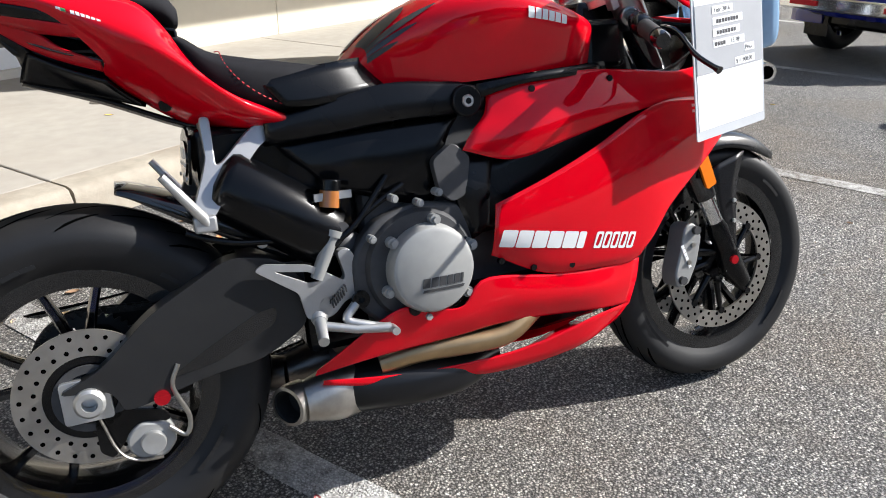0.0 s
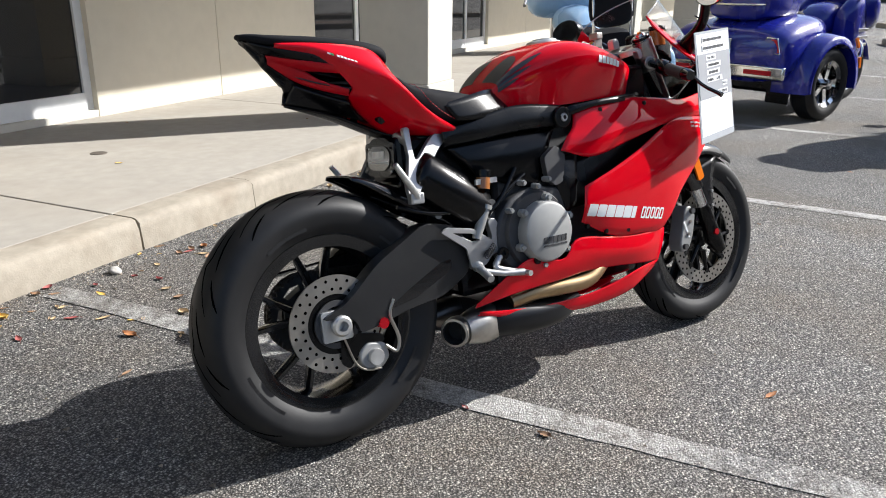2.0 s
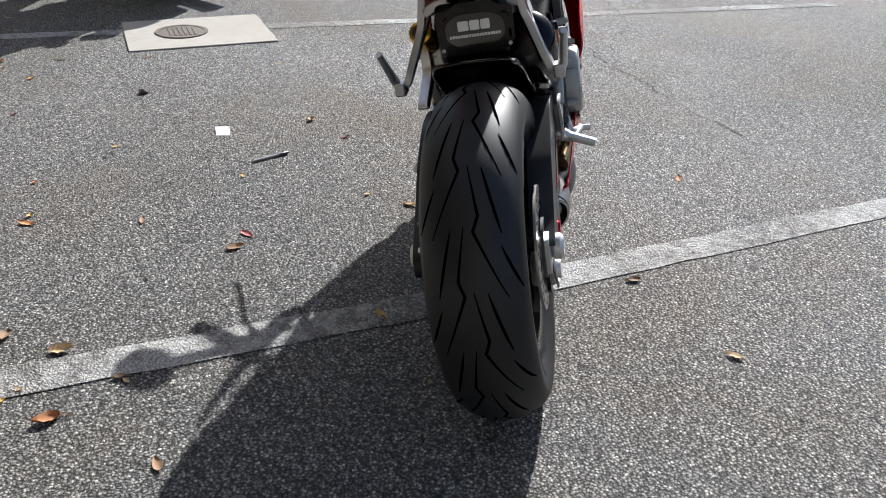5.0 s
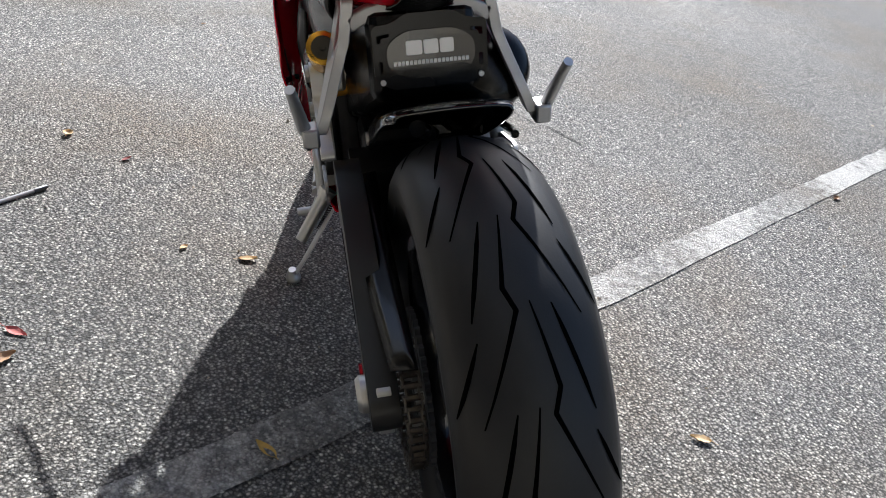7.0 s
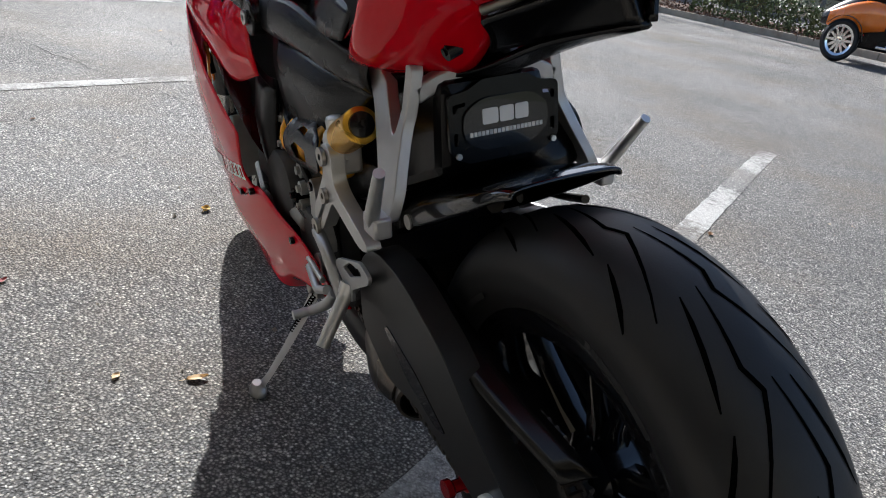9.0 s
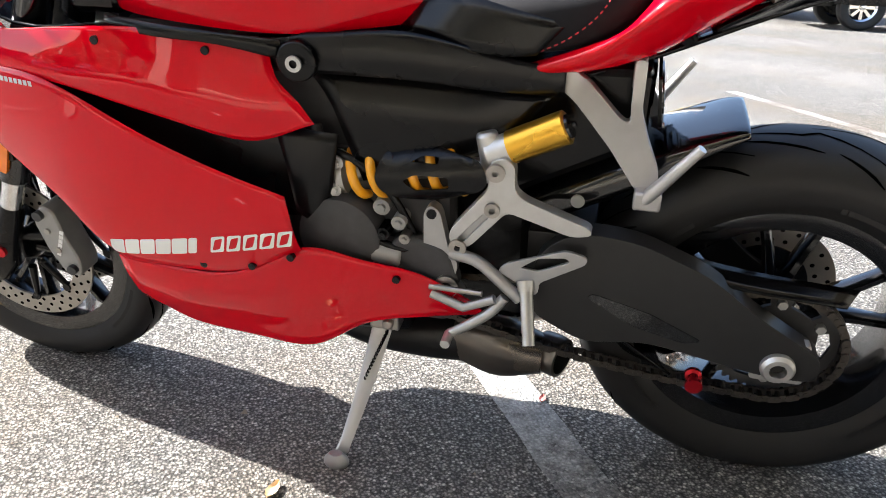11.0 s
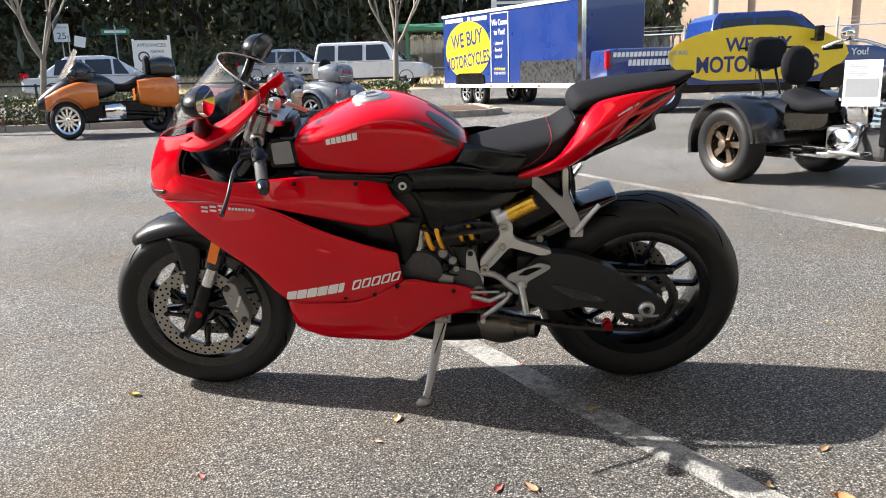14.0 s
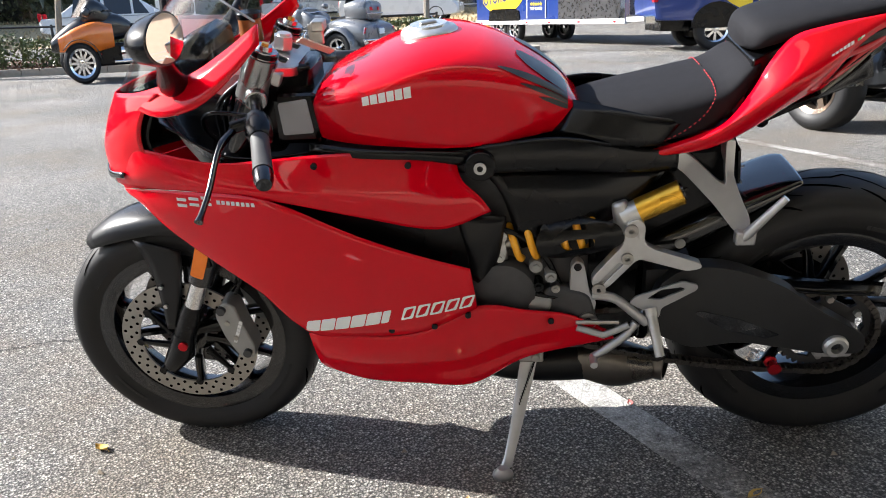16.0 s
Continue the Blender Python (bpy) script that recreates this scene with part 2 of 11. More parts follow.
# ---- surfaces ----
def asphalt_material(name, paint=False):
    m = material(name, (0.085, 0.083, 0.08), rough=0.82, vary=0.2, scale=9.0, coords="Object")
    n, link = m.node_tree.nodes, m.node_tree.links
    b = n["Principled BSDF"]
    tc = n.new("ShaderNodeTexCoord")
    base = b.inputs["Base Color"].links[0].from_socket
    stone = n.new("ShaderNodeTexVoronoi")
    stone.inputs["Scale"].default_value, stone.distance = 158, "EUCLIDEAN"
    wob = n.new("ShaderNodeTexNoise")
    wob.inputs["Scale"].default_value, wob.inputs["Detail"].default_value = 190, 2
    link.new(tc.outputs["Object"], wob.inputs["Vector"])
    shift = n.new("ShaderNodeVectorMath")
    shift.operation = "MULTIPLY_ADD"
    shift.inputs[1].default_value = (0.006, 0.006, 0.006)
    link.new(wob.outputs["Color"], shift.inputs[0])
    link.new(tc.outputs["Object"], shift.inputs[2])
    link.new(shift.outputs[0], stone.inputs["Vector"])
    sep = n.new("ShaderNodeSeparateColor")
    link.new(stone.outputs["Color"], sep.inputs[0])
    ramp = n.new("ShaderNodeValToRGB")
    e = ramp.color_ramp.elements
    e[0].position, e[0].color = 0.0, (0.045, 0.045, 0.046, 1)
    e[1].position, e[1].color = 0.30, (0.16, 0.156, 0.15, 1)
    for p, c in ((0.65, (0.22, 0.212, 0.198, 1)), (0.86, (0.33, 0.316, 0.286, 1)), (1.0, (0.58, 0.56, 0.515, 1))):
        k = e.new(p)
        k.color = c
    link.new(sep.outputs[0], ramp.inputs[0])
    mix = n.new("ShaderNodeMix")
    mix.data_type, mix.inputs["Factor"].default_value = "RGBA", 0.85
    link.new(base, mix.inputs["A"])
    link.new(ramp.outputs[0], mix.inputs["B"])
    out = mix.outputs["Result"]
    # worn and stained patches
    wear = n.new("ShaderNodeTexNoise")
    wear.inputs["Scale"].default_value, wear.inputs["Detail"].default_value = 0.55, 6
    link.new(tc.outputs["Object"], wear.inputs["Vector"])
    wr = n.new("ShaderNodeMapRange")
    wr.inputs["From Min"].default_value, wr.inputs["From Max"].default_value = 0.35, 0.65
    wr.inputs["To Min"].default_value, wr.inputs["To Max"].default_value = 0.8, 1.25
    link.new(wear.outputs["Fac"], wr.inputs["Value"])
    sc = n.new("ShaderNodeVectorMath")
    sc.operation = "SCALE"
    link.new(out, sc.inputs[0])
    link.new(wr.outputs[0], sc.inputs["Scale"])
    out = sc.outputs[0]
    soil = n.new("ShaderNodeTexNoise")
    soil.inputs["Scale"].default_value, soil.inputs["Detail"].default_value, soil.inputs["Roughness"].default_value = 0.9, 9, 0.65
    link.new(tc.outputs["Object"], soil.inputs["Vector"])
    sr = n.new("ShaderNodeMapRange")
    sr.inputs["From Min"].default_value, sr.inputs["From Max"].default_value, sr.inputs["To Max"].default_value = 0.46, 0.70, 0.6
    link.new(soil.outputs["Fac"], sr.inputs["Value"])
    sm = n.new("ShaderNodeMix")
    sm.data_type = "RGBA"
    link.new(sr.outputs[0], sm.inputs["Factor"])
    link.new(out, sm.inputs["A"])
    sm.inputs["B"].default_value = (0.19, 0.145, 0.095, 1)
    out = sm.outputs["Result"]
    if paint:
        worn = n.new("ShaderNodeTexNoise")
        worn.inputs["Scale"].default_value, worn.inputs["Detail"].default_value, worn.inputs["Roughness"].default_value = 26, 8, 0.75
        link.new(tc.outputs["Object"], worn.inputs["Vector"])
        far = n.new("ShaderNodeTexNoise")
        far.inputs["Scale"].default_value = 1.6
        link.new(tc.outputs["Object"], far.inputs["Vector"])
        ad = n.new("ShaderNodeMath")
        ad.operation = "ADD"
        link.new(worn.outputs["Fac"], ad.inputs[0])
        link.new(far.outputs["Fac"], ad.inputs[1])
        pr = n.new("ShaderNodeMapRange")
        pr.inputs["From Min"].default_value, pr.inputs["From Max"].default_value = 0.90, 1.12
        pr.inputs["To Min"].default_value, pr.inputs["To Max"].default_value = 0.08, 0.88
        link.new(ad.outputs[0], pr.inputs["Value"])
        pm = n.new("ShaderNodeMix")
        pm.data_type = "RGBA"
        link.new(pr.outputs[0], pm.inputs["Factor"])
        link.new(out, pm.inputs["A"])
        pm.inputs["B"].default_value = (0.62, 0.61, 0.58, 1)
        out = pm.outputs["Result"]
    link.new(out, b.inputs["Base Color"])
    dist = n.new("ShaderNodeTexVoronoi")
    dist.inputs["Scale"].default_value, dist.distance = 158, "EUCLIDEAN"
    link.new(shift.outputs[0], dist.inputs["Vector"])
    # crevice shade put into colour: stone middles lighter, gaps between them darker
    gap_shade = n.new("ShaderNodeMapRange")
    gap_shade.inputs["From Min"].default_value, gap_shade.inputs["From Max"].default_value = 0.22, 0.62
    gap_shade.inputs["To Min"].default_value, gap_shade.inputs["To Max"].default_value = (1.15, 0.75) if paint else (1.68, 0.32)
    link.new(dist.outputs["Distance"], gap_shade.inputs["Value"])
    grain = n.new("ShaderNodeVectorMath")
    grain.operation = "SCALE"
    link.new(out, grain.inputs[0])
    link.new(gap_shade.outputs[0], grain.inputs["Scale"])
    link.new(grain.outputs[0], b.inputs["Base Color"])
    bp = n.new("ShaderNodeBump")
    bp.invert = True
    bp.inputs["Strength"].default_value, bp.inputs["Distance"].default_value = 1.0, 0.008
    tilt = n.new("ShaderNodeMath")
    tilt.operation, tilt.inputs[1].default_value = "MULTIPLY_ADD", 0.9
    link.new(sep.outputs[1], tilt.inputs[0])
    link.new(dist.outputs["Distance"], tilt.inputs[2])
    fine = n.new("ShaderNodeTexNoise")
    fine.inputs["Scale"].default_value, fine.inputs["Detail"].default_value = 420, 3
    link.new(tc.outputs["Object"], fine.inputs["Vector"])
    high = n.new("ShaderNodeMath")
    high.operation, high.inputs[1].default_value = "MULTIPLY_ADD", 0.8
    link.new(fine.outputs["Fac"], high.inputs[0])
    link.new(tilt.outputs[0], high.inputs[2])
    link.new(high.outputs[0], bp.inputs["Height"])
    link.new(bp.outputs[0], b.inputs["Normal"])
    return m


ASPHALT = asphalt_material("asphalt")
PAINT_LINE = asphalt_material("worn_line_paint", True)
CONCRETE = material("concrete", (0.33, 0.305, 0.265), rough=0.85, vary=0.13, scale=14, bump=0.25, bump_scale=160, dirt=(0.24, 0.21, 0.17), dirt_amount=0.45, dirt_scale=1.6, obj=0.06)
KERB = material("kerb_concrete", (0.31, 0.275, 0.22), rough=0.9, vary=0.2, scale=22, bump=0.5, bump_scale=120, dirt=(0.17, 0.13, 0.09), dirt_amount=0.55, dirt_scale=4.0)
STUCCO = material("cream_stucco", (0.64, 0.59, 0.48), rough=0.9, vary=0.05, scale=10, bump=0.25, bump_scale=220, dirt=(0.5, 0.44, 0.33), dirt_amount=0.25, dirt_scale=1.0)
COLUMN_PAINT = material("column_paint", (0.57, 0.545, 0.475), rough=0.85, vary=0.06, scale=12, bump=0.2, bump_scale=200, dirt=(0.45, 0.41, 0.34), dirt_amount=0.25, dirt_scale=1.5)
ALU = material("white_window_frame", (0.72, 0.73, 0.73), rough=0.4, vary=0.06, scale=20)
DARK_GLASS = material("dark_window_glass", (0.012, 0.013, 0.015), rough=0.03, vary=0.05, spec=0.8, rough_vary=0.01)
IRON = material("cast_iron", (0.13, 0.11, 0.09), rough=0.7, metal=0.4, vary=0.25, scale=60, bump=0.4, bump_scale=150)

# ---- the lot: u runs along the kerb, v towards the building ----
TURN = 31.6
LOT = pose(0, 0, 0, 0, 0, TURN)


def lot(u, v, z=0.0):
    return LOT @ Vector((u, v, z))


KERB_V, WALL_V, WALK_Z = 1.52, 3.82, 0.165


def rise(u, v):
    """The asphalt climbs slightly towards the kerb at the near stall, and the land rises gently beyond the lot."""
    if v < -18.5:
        return min(1.1, 0.055 * (-18.5 - v))
    a = max(0.0, min(1.0, v / 1.3))
    b = max(0.0, min(1.0, (3.0 - u) / 2.6)) * max(0.0, min(1.0, (u + 5.0) / 3.0))
    return 0.03 * a * a * (3 - 2 * a) * b


bm = bmesh.new()
us = [-400, -60, -20, -8] + [-5 + 0.4 * k for k in range(26)] + [8, 20, 60, 400]
vs = [-400, -120, -60, -38.5, -30, -24, -18.5, -12, -4, -1] + [0.15 * k for k in range(0, 11)] + [KERB_V + 0.04]
grid = [[bm.verts.new((u, v, rise(u, v))) for v in vs] for u in us]
for a, b in zip(grid, grid[1:]):
    for k in range(len(vs) - 1):
        bm.faces.new((a[k], b[k], b[k + 1], a[k + 1]))
ground = part("ground", bm, ASPHALT, None, "grey worn asphalt of a parking lot", smooth=180, kind="structure", category="parking lot", at=LOT)

# painted stall lines: (u, v) at the kerb end, (u, v) at the far end, width
for ua, va, ub, vb, w in ((0.33, 1.44, 0.33, -4.15, 0.105), (3.28, 1.42, 2.72, -3.9, 0.10), (6.0, 1.4, 5.2, -3.9, 0.10), (8.8, 1.4, 7.8, -3.9, 0.1), (11.6, 1.4, 10.4, -3.9, 0.1), (-2.62, 1.4, -3.12, -4.1, 0.1), (-5.5, 1.4, -6.0, -4.1, 0.1)):
    bm = bmesh.new()
    rng = random.Random(int(ua * 100))
    n = 60
    left, right = [], []
    for k in range(n + 1):
        f = k / n
        u, v = ua + (ub - ua) * f, va + (vb - va) * f
        left.append(bm.verts.new((u - w / 2 + rng.uniform(-0.004, 0.004), v, rise(u, v) + 0.0026)))
        right.append(bm.verts.new((u + w / 2 + rng.uniform(-0.004, 0.004), v, rise(u, v) + 0.0026)))
    for k in range(n):
        bm.faces.new((left[k], left[k + 1], right[k + 1], right[k]))
    part("stall_line", bm, PAINT_LINE, None, "worn white painted parking stall line", smooth=0, kind="structure", category="road marking", at=LOT)

# square concrete pad with an iron cover
cover = thing("manhole", "round rusty iron cover set in a square concrete pad", "manhole", LOT @ pose(3.09, 0.23, 0.0))
part("pad", box((-0.29, -0.36, -0.02), (0.29, 0.36, 0.008)), CONCRETE, cover, smooth=0, bevel=0.004)
part("cover_ring", lathe([(0.112, 0.006), (0.132, 0.006), (0.132, 0.014), (0.112, 0.014)], 40, "z", True), IRON, cover, "iron rim", smooth=30, at=pose(0.0, 0.08, 0))
part("cover", merge(lathe([(0.0, 0.012), (0.110, 0.012), (0.110, 0.006), (0.0, 0.006)], 40, "z"), *[box((-0.085, y - 0.005, 0.011), (0.085, y + 0.005, 0.015)) for y in (-0.06, -0.036, -0.012, 0.012, 0.036, 0.06)]), IRON, cover, "ribbed iron cover", smooth=30, at=pose(0.0, 0.08, 0))

# walkway: slabs with open joints on a bed, and a kerb with a rounded nose
bed = part("pavement", box((-30, KERB_V + 0.16, 0.0), (60, WALL_V + 0.05, WALK_Z - 0.012)), CONCRETE, None, "raised concrete walkway along the shop front", smooth=0, kind="structure", category="walkway", at=LOT)
JOINT_U, SLAB = 0.85, 3.05
for k in range(-5, 12):
    a, b = JOINT_U + k * SLAB, JOINT_U + (k + 1) * SLAB
    part("slab", box((a + 0.005, KERB_V + 0.165, WALK_Z - 0.03), (b - 0.005, WALL_V - 0.002, WALK_Z)), CONCRETE, bed, smooth=0, bevel=0.006)
    prof = [(KERB_V - 0.012, -0.05), (KERB_V, WALK_Z - 0.05), (KERB_V + 0.008, WALK_Z - 0.02), (KERB_V + 0.022, WALK_Z - 0.006), (KERB_V + 0.045, WALK_Z), (KERB_V + 0.163, WALK_Z), (KERB_V + 0.163, -0.05)]
    cuts = [a + 0.004, (a + b) / 2 - 0.75 + 0.0, b - 0.004]
    for c0, c1 in zip(cuts, cuts[1:]):
        rng = random.Random(k * 7 + 1)
        sections = []
        for j in range(13):
            u = c0 + 0.002 + (c1 - c0 - 0.004) * j / 12
            sections.append([(u, v + rng.uniform(-0.004, 0.004), z + (rng.uniform(-0.003, 0.002) if 0 < z < WALK_Z - 0.001 else 0)) for v, z in prof])
        part("kerbstone", loft(sections), KERB, bed, "stained concrete kerb", smooth=50)

# shop front
wall = new("wall_front")
tagged(wall, "cream stucco shop front with dark glazing and pale frames", "wall", kind="structure")
wall.matrix_basis = LOT
OPENINGS = ((-4.0, 2.73, 0.05, 2.7), (5.68, 7.7, 0.06, 2.7), (9.0, 10.7, 0.06, 2.7), (14.5, 17.8, 0.06, 2.7))
WALL_END, WALL_TOP = 46.0, 5.2
edges = [-14.0] + [e for o in OPENINGS for e in o[:2]] + [WALL_END]
for i in range(0, len(edges), 2):
    a, b = edges[i], edges[i + 1]
    # panels with thin control joints
    cut = [a] + [c for c in (-11, -8, 4.13, 8.3, 12.6, 14.5, 21, 24, 27, 30, 34, 38, 42) if a + 0.2 < c < b - 0.2] + [b]
    for c, d in zip(cut, cut[1:]):
        part("wall_panel", box((c + 0.003, WALL_V, WALK_Z - 0.01), (d - 0.003, WALL_V + 0.25, 2.86)), STUCCO, wall, smooth=0, bevel=0.004)
for a, b, lo, hi in OPENINGS:
    if lo > 0:
        part("sill_wall", box((a, WALL_V + 0.002, WALK_Z - 0.01), (b, WALL_V + 0.25, WALK_Z + lo)), COLUMN_PAINT, wall, smooth=0, bevel=0.004)
part("wall_head", box((-14, WALL_V - 0.001, 2.85), (WALL_END, WALL_V + 0.25, WALL_TOP)), STUCCO, wall, smooth=0)
# unseen back wall kept dark: the room's dimness is put into its colour
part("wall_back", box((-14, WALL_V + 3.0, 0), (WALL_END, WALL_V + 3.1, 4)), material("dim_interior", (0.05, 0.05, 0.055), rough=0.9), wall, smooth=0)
for i, (a, b, lo, hi) in enumerate(OPENINGS):
    win = thing("window_%d" % (i + 1), "dark shop window in a pale aluminium frame", "window", LOT, kind="structure")
    z0, z1, y0, y1 = WALK_Z + lo, 2.85, WALL_V + 0.05, WALL_V + 0.11
    mull = {0: [-1.9, -0.1, 1.72, b], 1: [a + 0.95], 2: [a + 0.9], 3: [a + 1.0, a + 2.0]}[i]
    for u in [a] + [m for m in mull if m < b] + [b]:
        u = min(max(u, a + 0.03), b - 0.03)
        part("window_frame", box((u - 0.035, y0, z0), (u + 0.035, y1, z1)), ALU, win, smooth=0, bevel=0.004)
    bars = sorted([a] + [m for m in mull if m < b] + [b])
    for c, d in zip(bars, bars[1:]):
        part("rail", box((c + 0.035, y0, z0), (d - 0.035, y1, z0 + 0.13)), ALU, win, "pale bottom rail", smooth=0, bevel=0.004)
        part("pane", box((c + 0.03, WALL_V + 0.072, z0 + 0.12), (d - 0.03, WALL_V + 0.082, z1)), DARK_GLASS, win, smooth=0)

# canopy over the walkway on square columns
canopy = new("canopy")
tagged(canopy, "cream canopy roof above the walkway", "canopy", kind="structure")
canopy.matrix_basis = LOT
part("soffit", box((-14, 1.42, 3.05), (WALL_END, WALL_V - 0.003, 3.45)), STUCCO, canopy, smooth=0)
part("fascia", box((-14, 1.30, 2.95), (WALL_END, 1.42, 3.75)), COLUMN_PAINT, canopy, smooth=0, bevel=0.01)
for u in (-3.5, 3.98, 11.5, 19.0, 26.5):
    col = thing("column", "square cream stucco canopy column with a wider plinth, standing on the walkway", "column", LOT @ pose(u, 1.84, WALK_Z), group="canopy columns")
    part("shaft", box((-0.22, -0.29, 0.26), (0.22, 0.29, 2.95)), COLUMN_PAINT, col, smooth=0, bevel=0.008)
    part("plinth", box((-0.235, -0.305, 0.0), (0.235, 0.305, 0.26)), COLUMN_PAINT, col, smooth=0, bevel=0.012)
    part("corner_trim", box((0.221, -0.16, 0.26), (0.245, -0.10, 2.94)), COLUMN_PAINT, col, smooth=0, bevel=0.003)
# ---- the red sport motorcycle on its side stand ----
RED = material("red_paint", (0.58, 0.0006, 0.009), rough=0.4, vary=0.03, scale=6, coat=0.75, spec=0.0, rough_vary=0.03)
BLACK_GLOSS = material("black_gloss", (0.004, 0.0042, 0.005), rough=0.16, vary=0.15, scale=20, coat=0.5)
SWINGARM = material("dark_grey_swingarm", (0.013, 0.0132, 0.014), spec=0.4, rough=0.42, vary=0.15, scale=30, bump=0.12, bump_scale=700, dirt=(0.05, 0.046, 0.04), dirt_amount=0.12, dirt_scale=16)
SATIN_BLACK = material("satin_black_plastic", (0.0032, 0.0033, 0.004), rough=0.26, vary=0.2, scale=40, spec=0.28, bump=0.15, bump_scale=600)
BLACK = material("black_plastic", (0.0022, 0.0023, 0.0028), rough=0.24, vary=0.2, scale=40, spec=0.28, bump=0.10, bump_scale=600)
CARBON = material("dark_grey_paint", (0.0055, 0.0057, 0.0068), spec=0.35, rough=0.30, vary=0.15, scale=30, bump=0.08, bump_scale=700)
RUBBER = material("tyre_rubber", (0.0115, 0.0115, 0.0122), rough=0.52, spec=0.32, vary=0.2, scale=26, bump=0.15, bump_scale=350, dirt=(0.036, 0.034, 0.032), dirt_amount=0.18, dirt_scale=6)
MACHINED = material("machined_aluminium", (0.36, 0.36, 0.36), rough=0.28, metal=1.0, vary=0.08, scale=60)
# near-black colour that paints shade into grooves, drilled holes and a bore
RECESS_SHADE = material("painted_recess_shade", (0.0015, 0.0015, 0.0015), rough=1.0, spec=0.0, vary=0.1)
SILVER = material("cast_aluminium", (0.55, 0.55, 0.54), rough=0.42, metal=0.85, vary=0.08, scale=60, bump=0.1, bump_scale=500)
WHITE_SILVER = material("bright_silver_paint", (0.42, 0.42, 0.42), rough=0.42, metal=0.75, vary=0.06, scale=50, dirt=(0.3, 0.28, 0.25), dirt_amount=0.25, dirt_scale=20)
STEEL = material("brushed_steel", (0.40, 0.38, 0.35), rough=0.38, metal=1.0, vary=0.12, scale=80, bump=0.08, bump_scale=600)
DISC = material("brake_disc_steel", (0.36, 0.34, 0.31), rough=0.36, metal=0.9, vary=0.15, scale=45)
ENGINE_GREY = material("grey_engine_paint", (0.30, 0.30, 0.29), rough=0.5, metal=0.3, vary=0.1, scale=40, bump=0.1, bump_scale=500)
ENGINE_DARK = material("dark_engine_casting", (0.05, 0.05, 0.052), rough=0.55, metal=0.3, vary=0.25, scale=50, bump=0.25, bump_scale=300)
BRONZE = material("heated_exhaust_steel", (0.38, 0.26, 0.14), rough=0.35, metal=0.9, vary=0.25, scale=22)
GOLD = material("gold_anodised", (0.75, 0.42, 0.05), rough=0.3, metal=0.9, vary=0.06, scale=30)
YELLOW = material("yellow_spring", (0.85, 0.38, 0.01), rough=0.35, vary=0.06, scale=40, coat=0.3)
SEAT = material("black_seat_cover", (0.014, 0.014, 0.016), spec=0.08, rough=0.78, vary=0.15, scale=60, bump=0.45, bump_scale=900)
AMBER = material("amber_lens", (0.85, 0.20, 0.01), rough=0.2, vary=0.08, scale=60, coat=0.5)
TAIL_RED = material("red_lens", (0.48, 0.004, 0.012), rough=0.35, vary=0.1, scale=60, coat=0.15, spec=0.2)
WHITE_DECAL = material("white_decal", (0.78, 0.78, 0.77), rough=0.35, vary=0.03)
SILVER_DECAL = material("silver_decal", (0.55, 0.55, 0.56), rough=0.3, metal=0.4, vary=0.03)
RED_ANOD = material("red_anodised", (0.55, 0.01, 0.02), rough=0.28, metal=0.7, vary=0.08)
SCREEN = glass_material("clear_windscreen", (0.93, 0.95, 0.96), 0.02, 0.93)
MIRROR = material("mirror_glass", (0.9, 0.9, 0.9), rough=0.02, metal=1.0, vary=0.01, rough_vary=0.005)
PAPER = material("white_paper", (0.86, 0.87, 0.88), rough=0.6, vary=0.03)
GREY_PRINT = material("grey_print", (0.30, 0.31, 0.33), rough=0.6, vary=0.05)
BRASS = material("brass_fitting", (0.42, 0.24, 0.09), rough=0.35, metal=0.9, vary=0.15)
GREEN_DECAL = material("green_decal", (0.05, 0.35, 0.12), rough=0.4, vary=0.03)

LEAN = 11.7
bike = thing("motorcycle", "red sport motorcycle leaning on its side stand over a parking line", "motorcycle", pose(0, 0, 0, -LEAN, 0, 0))


def mir(pts, s):
    return [(p[0], p[1] * s, p[2]) for p in pts]


# -- wheels --
def tyre_profile(rim, outer, half, crown):
    pts = []
    for k in range(-9, 10):
        a = k / 9
        pts.append((outer - crown * (1 - math.sqrt(max(0.0, 1 - (0.97 * a) ** 2))) , half * a))
    edge = pts[0][0]
    side = lambda s: [(edge - 0.012, s * half * 0.99), ((edge + rim) / 2, s * half * 0.97), (rim + 0.016, s * half * 0.88), (rim + 0.004, s * half * 0.80), (rim - 0.002, s * half * 0.74)]
    return side(-1)[::-1] + pts + side(1) + [(rim - 0.004, half * 0.55), (rim - 0.004, -half * 0.55)]


def crown_point(outer, half, crown, across, angle, lift=0.0006):
    a = max(-1, min(1, across))
    r = outer - crown * (1 - math.sqrt(max(0.0, 1 - (0.97 * a) ** 2))) + lift
    return Vector((r * math.cos(angle), half * a * 1.004, r * math.sin(angle)))


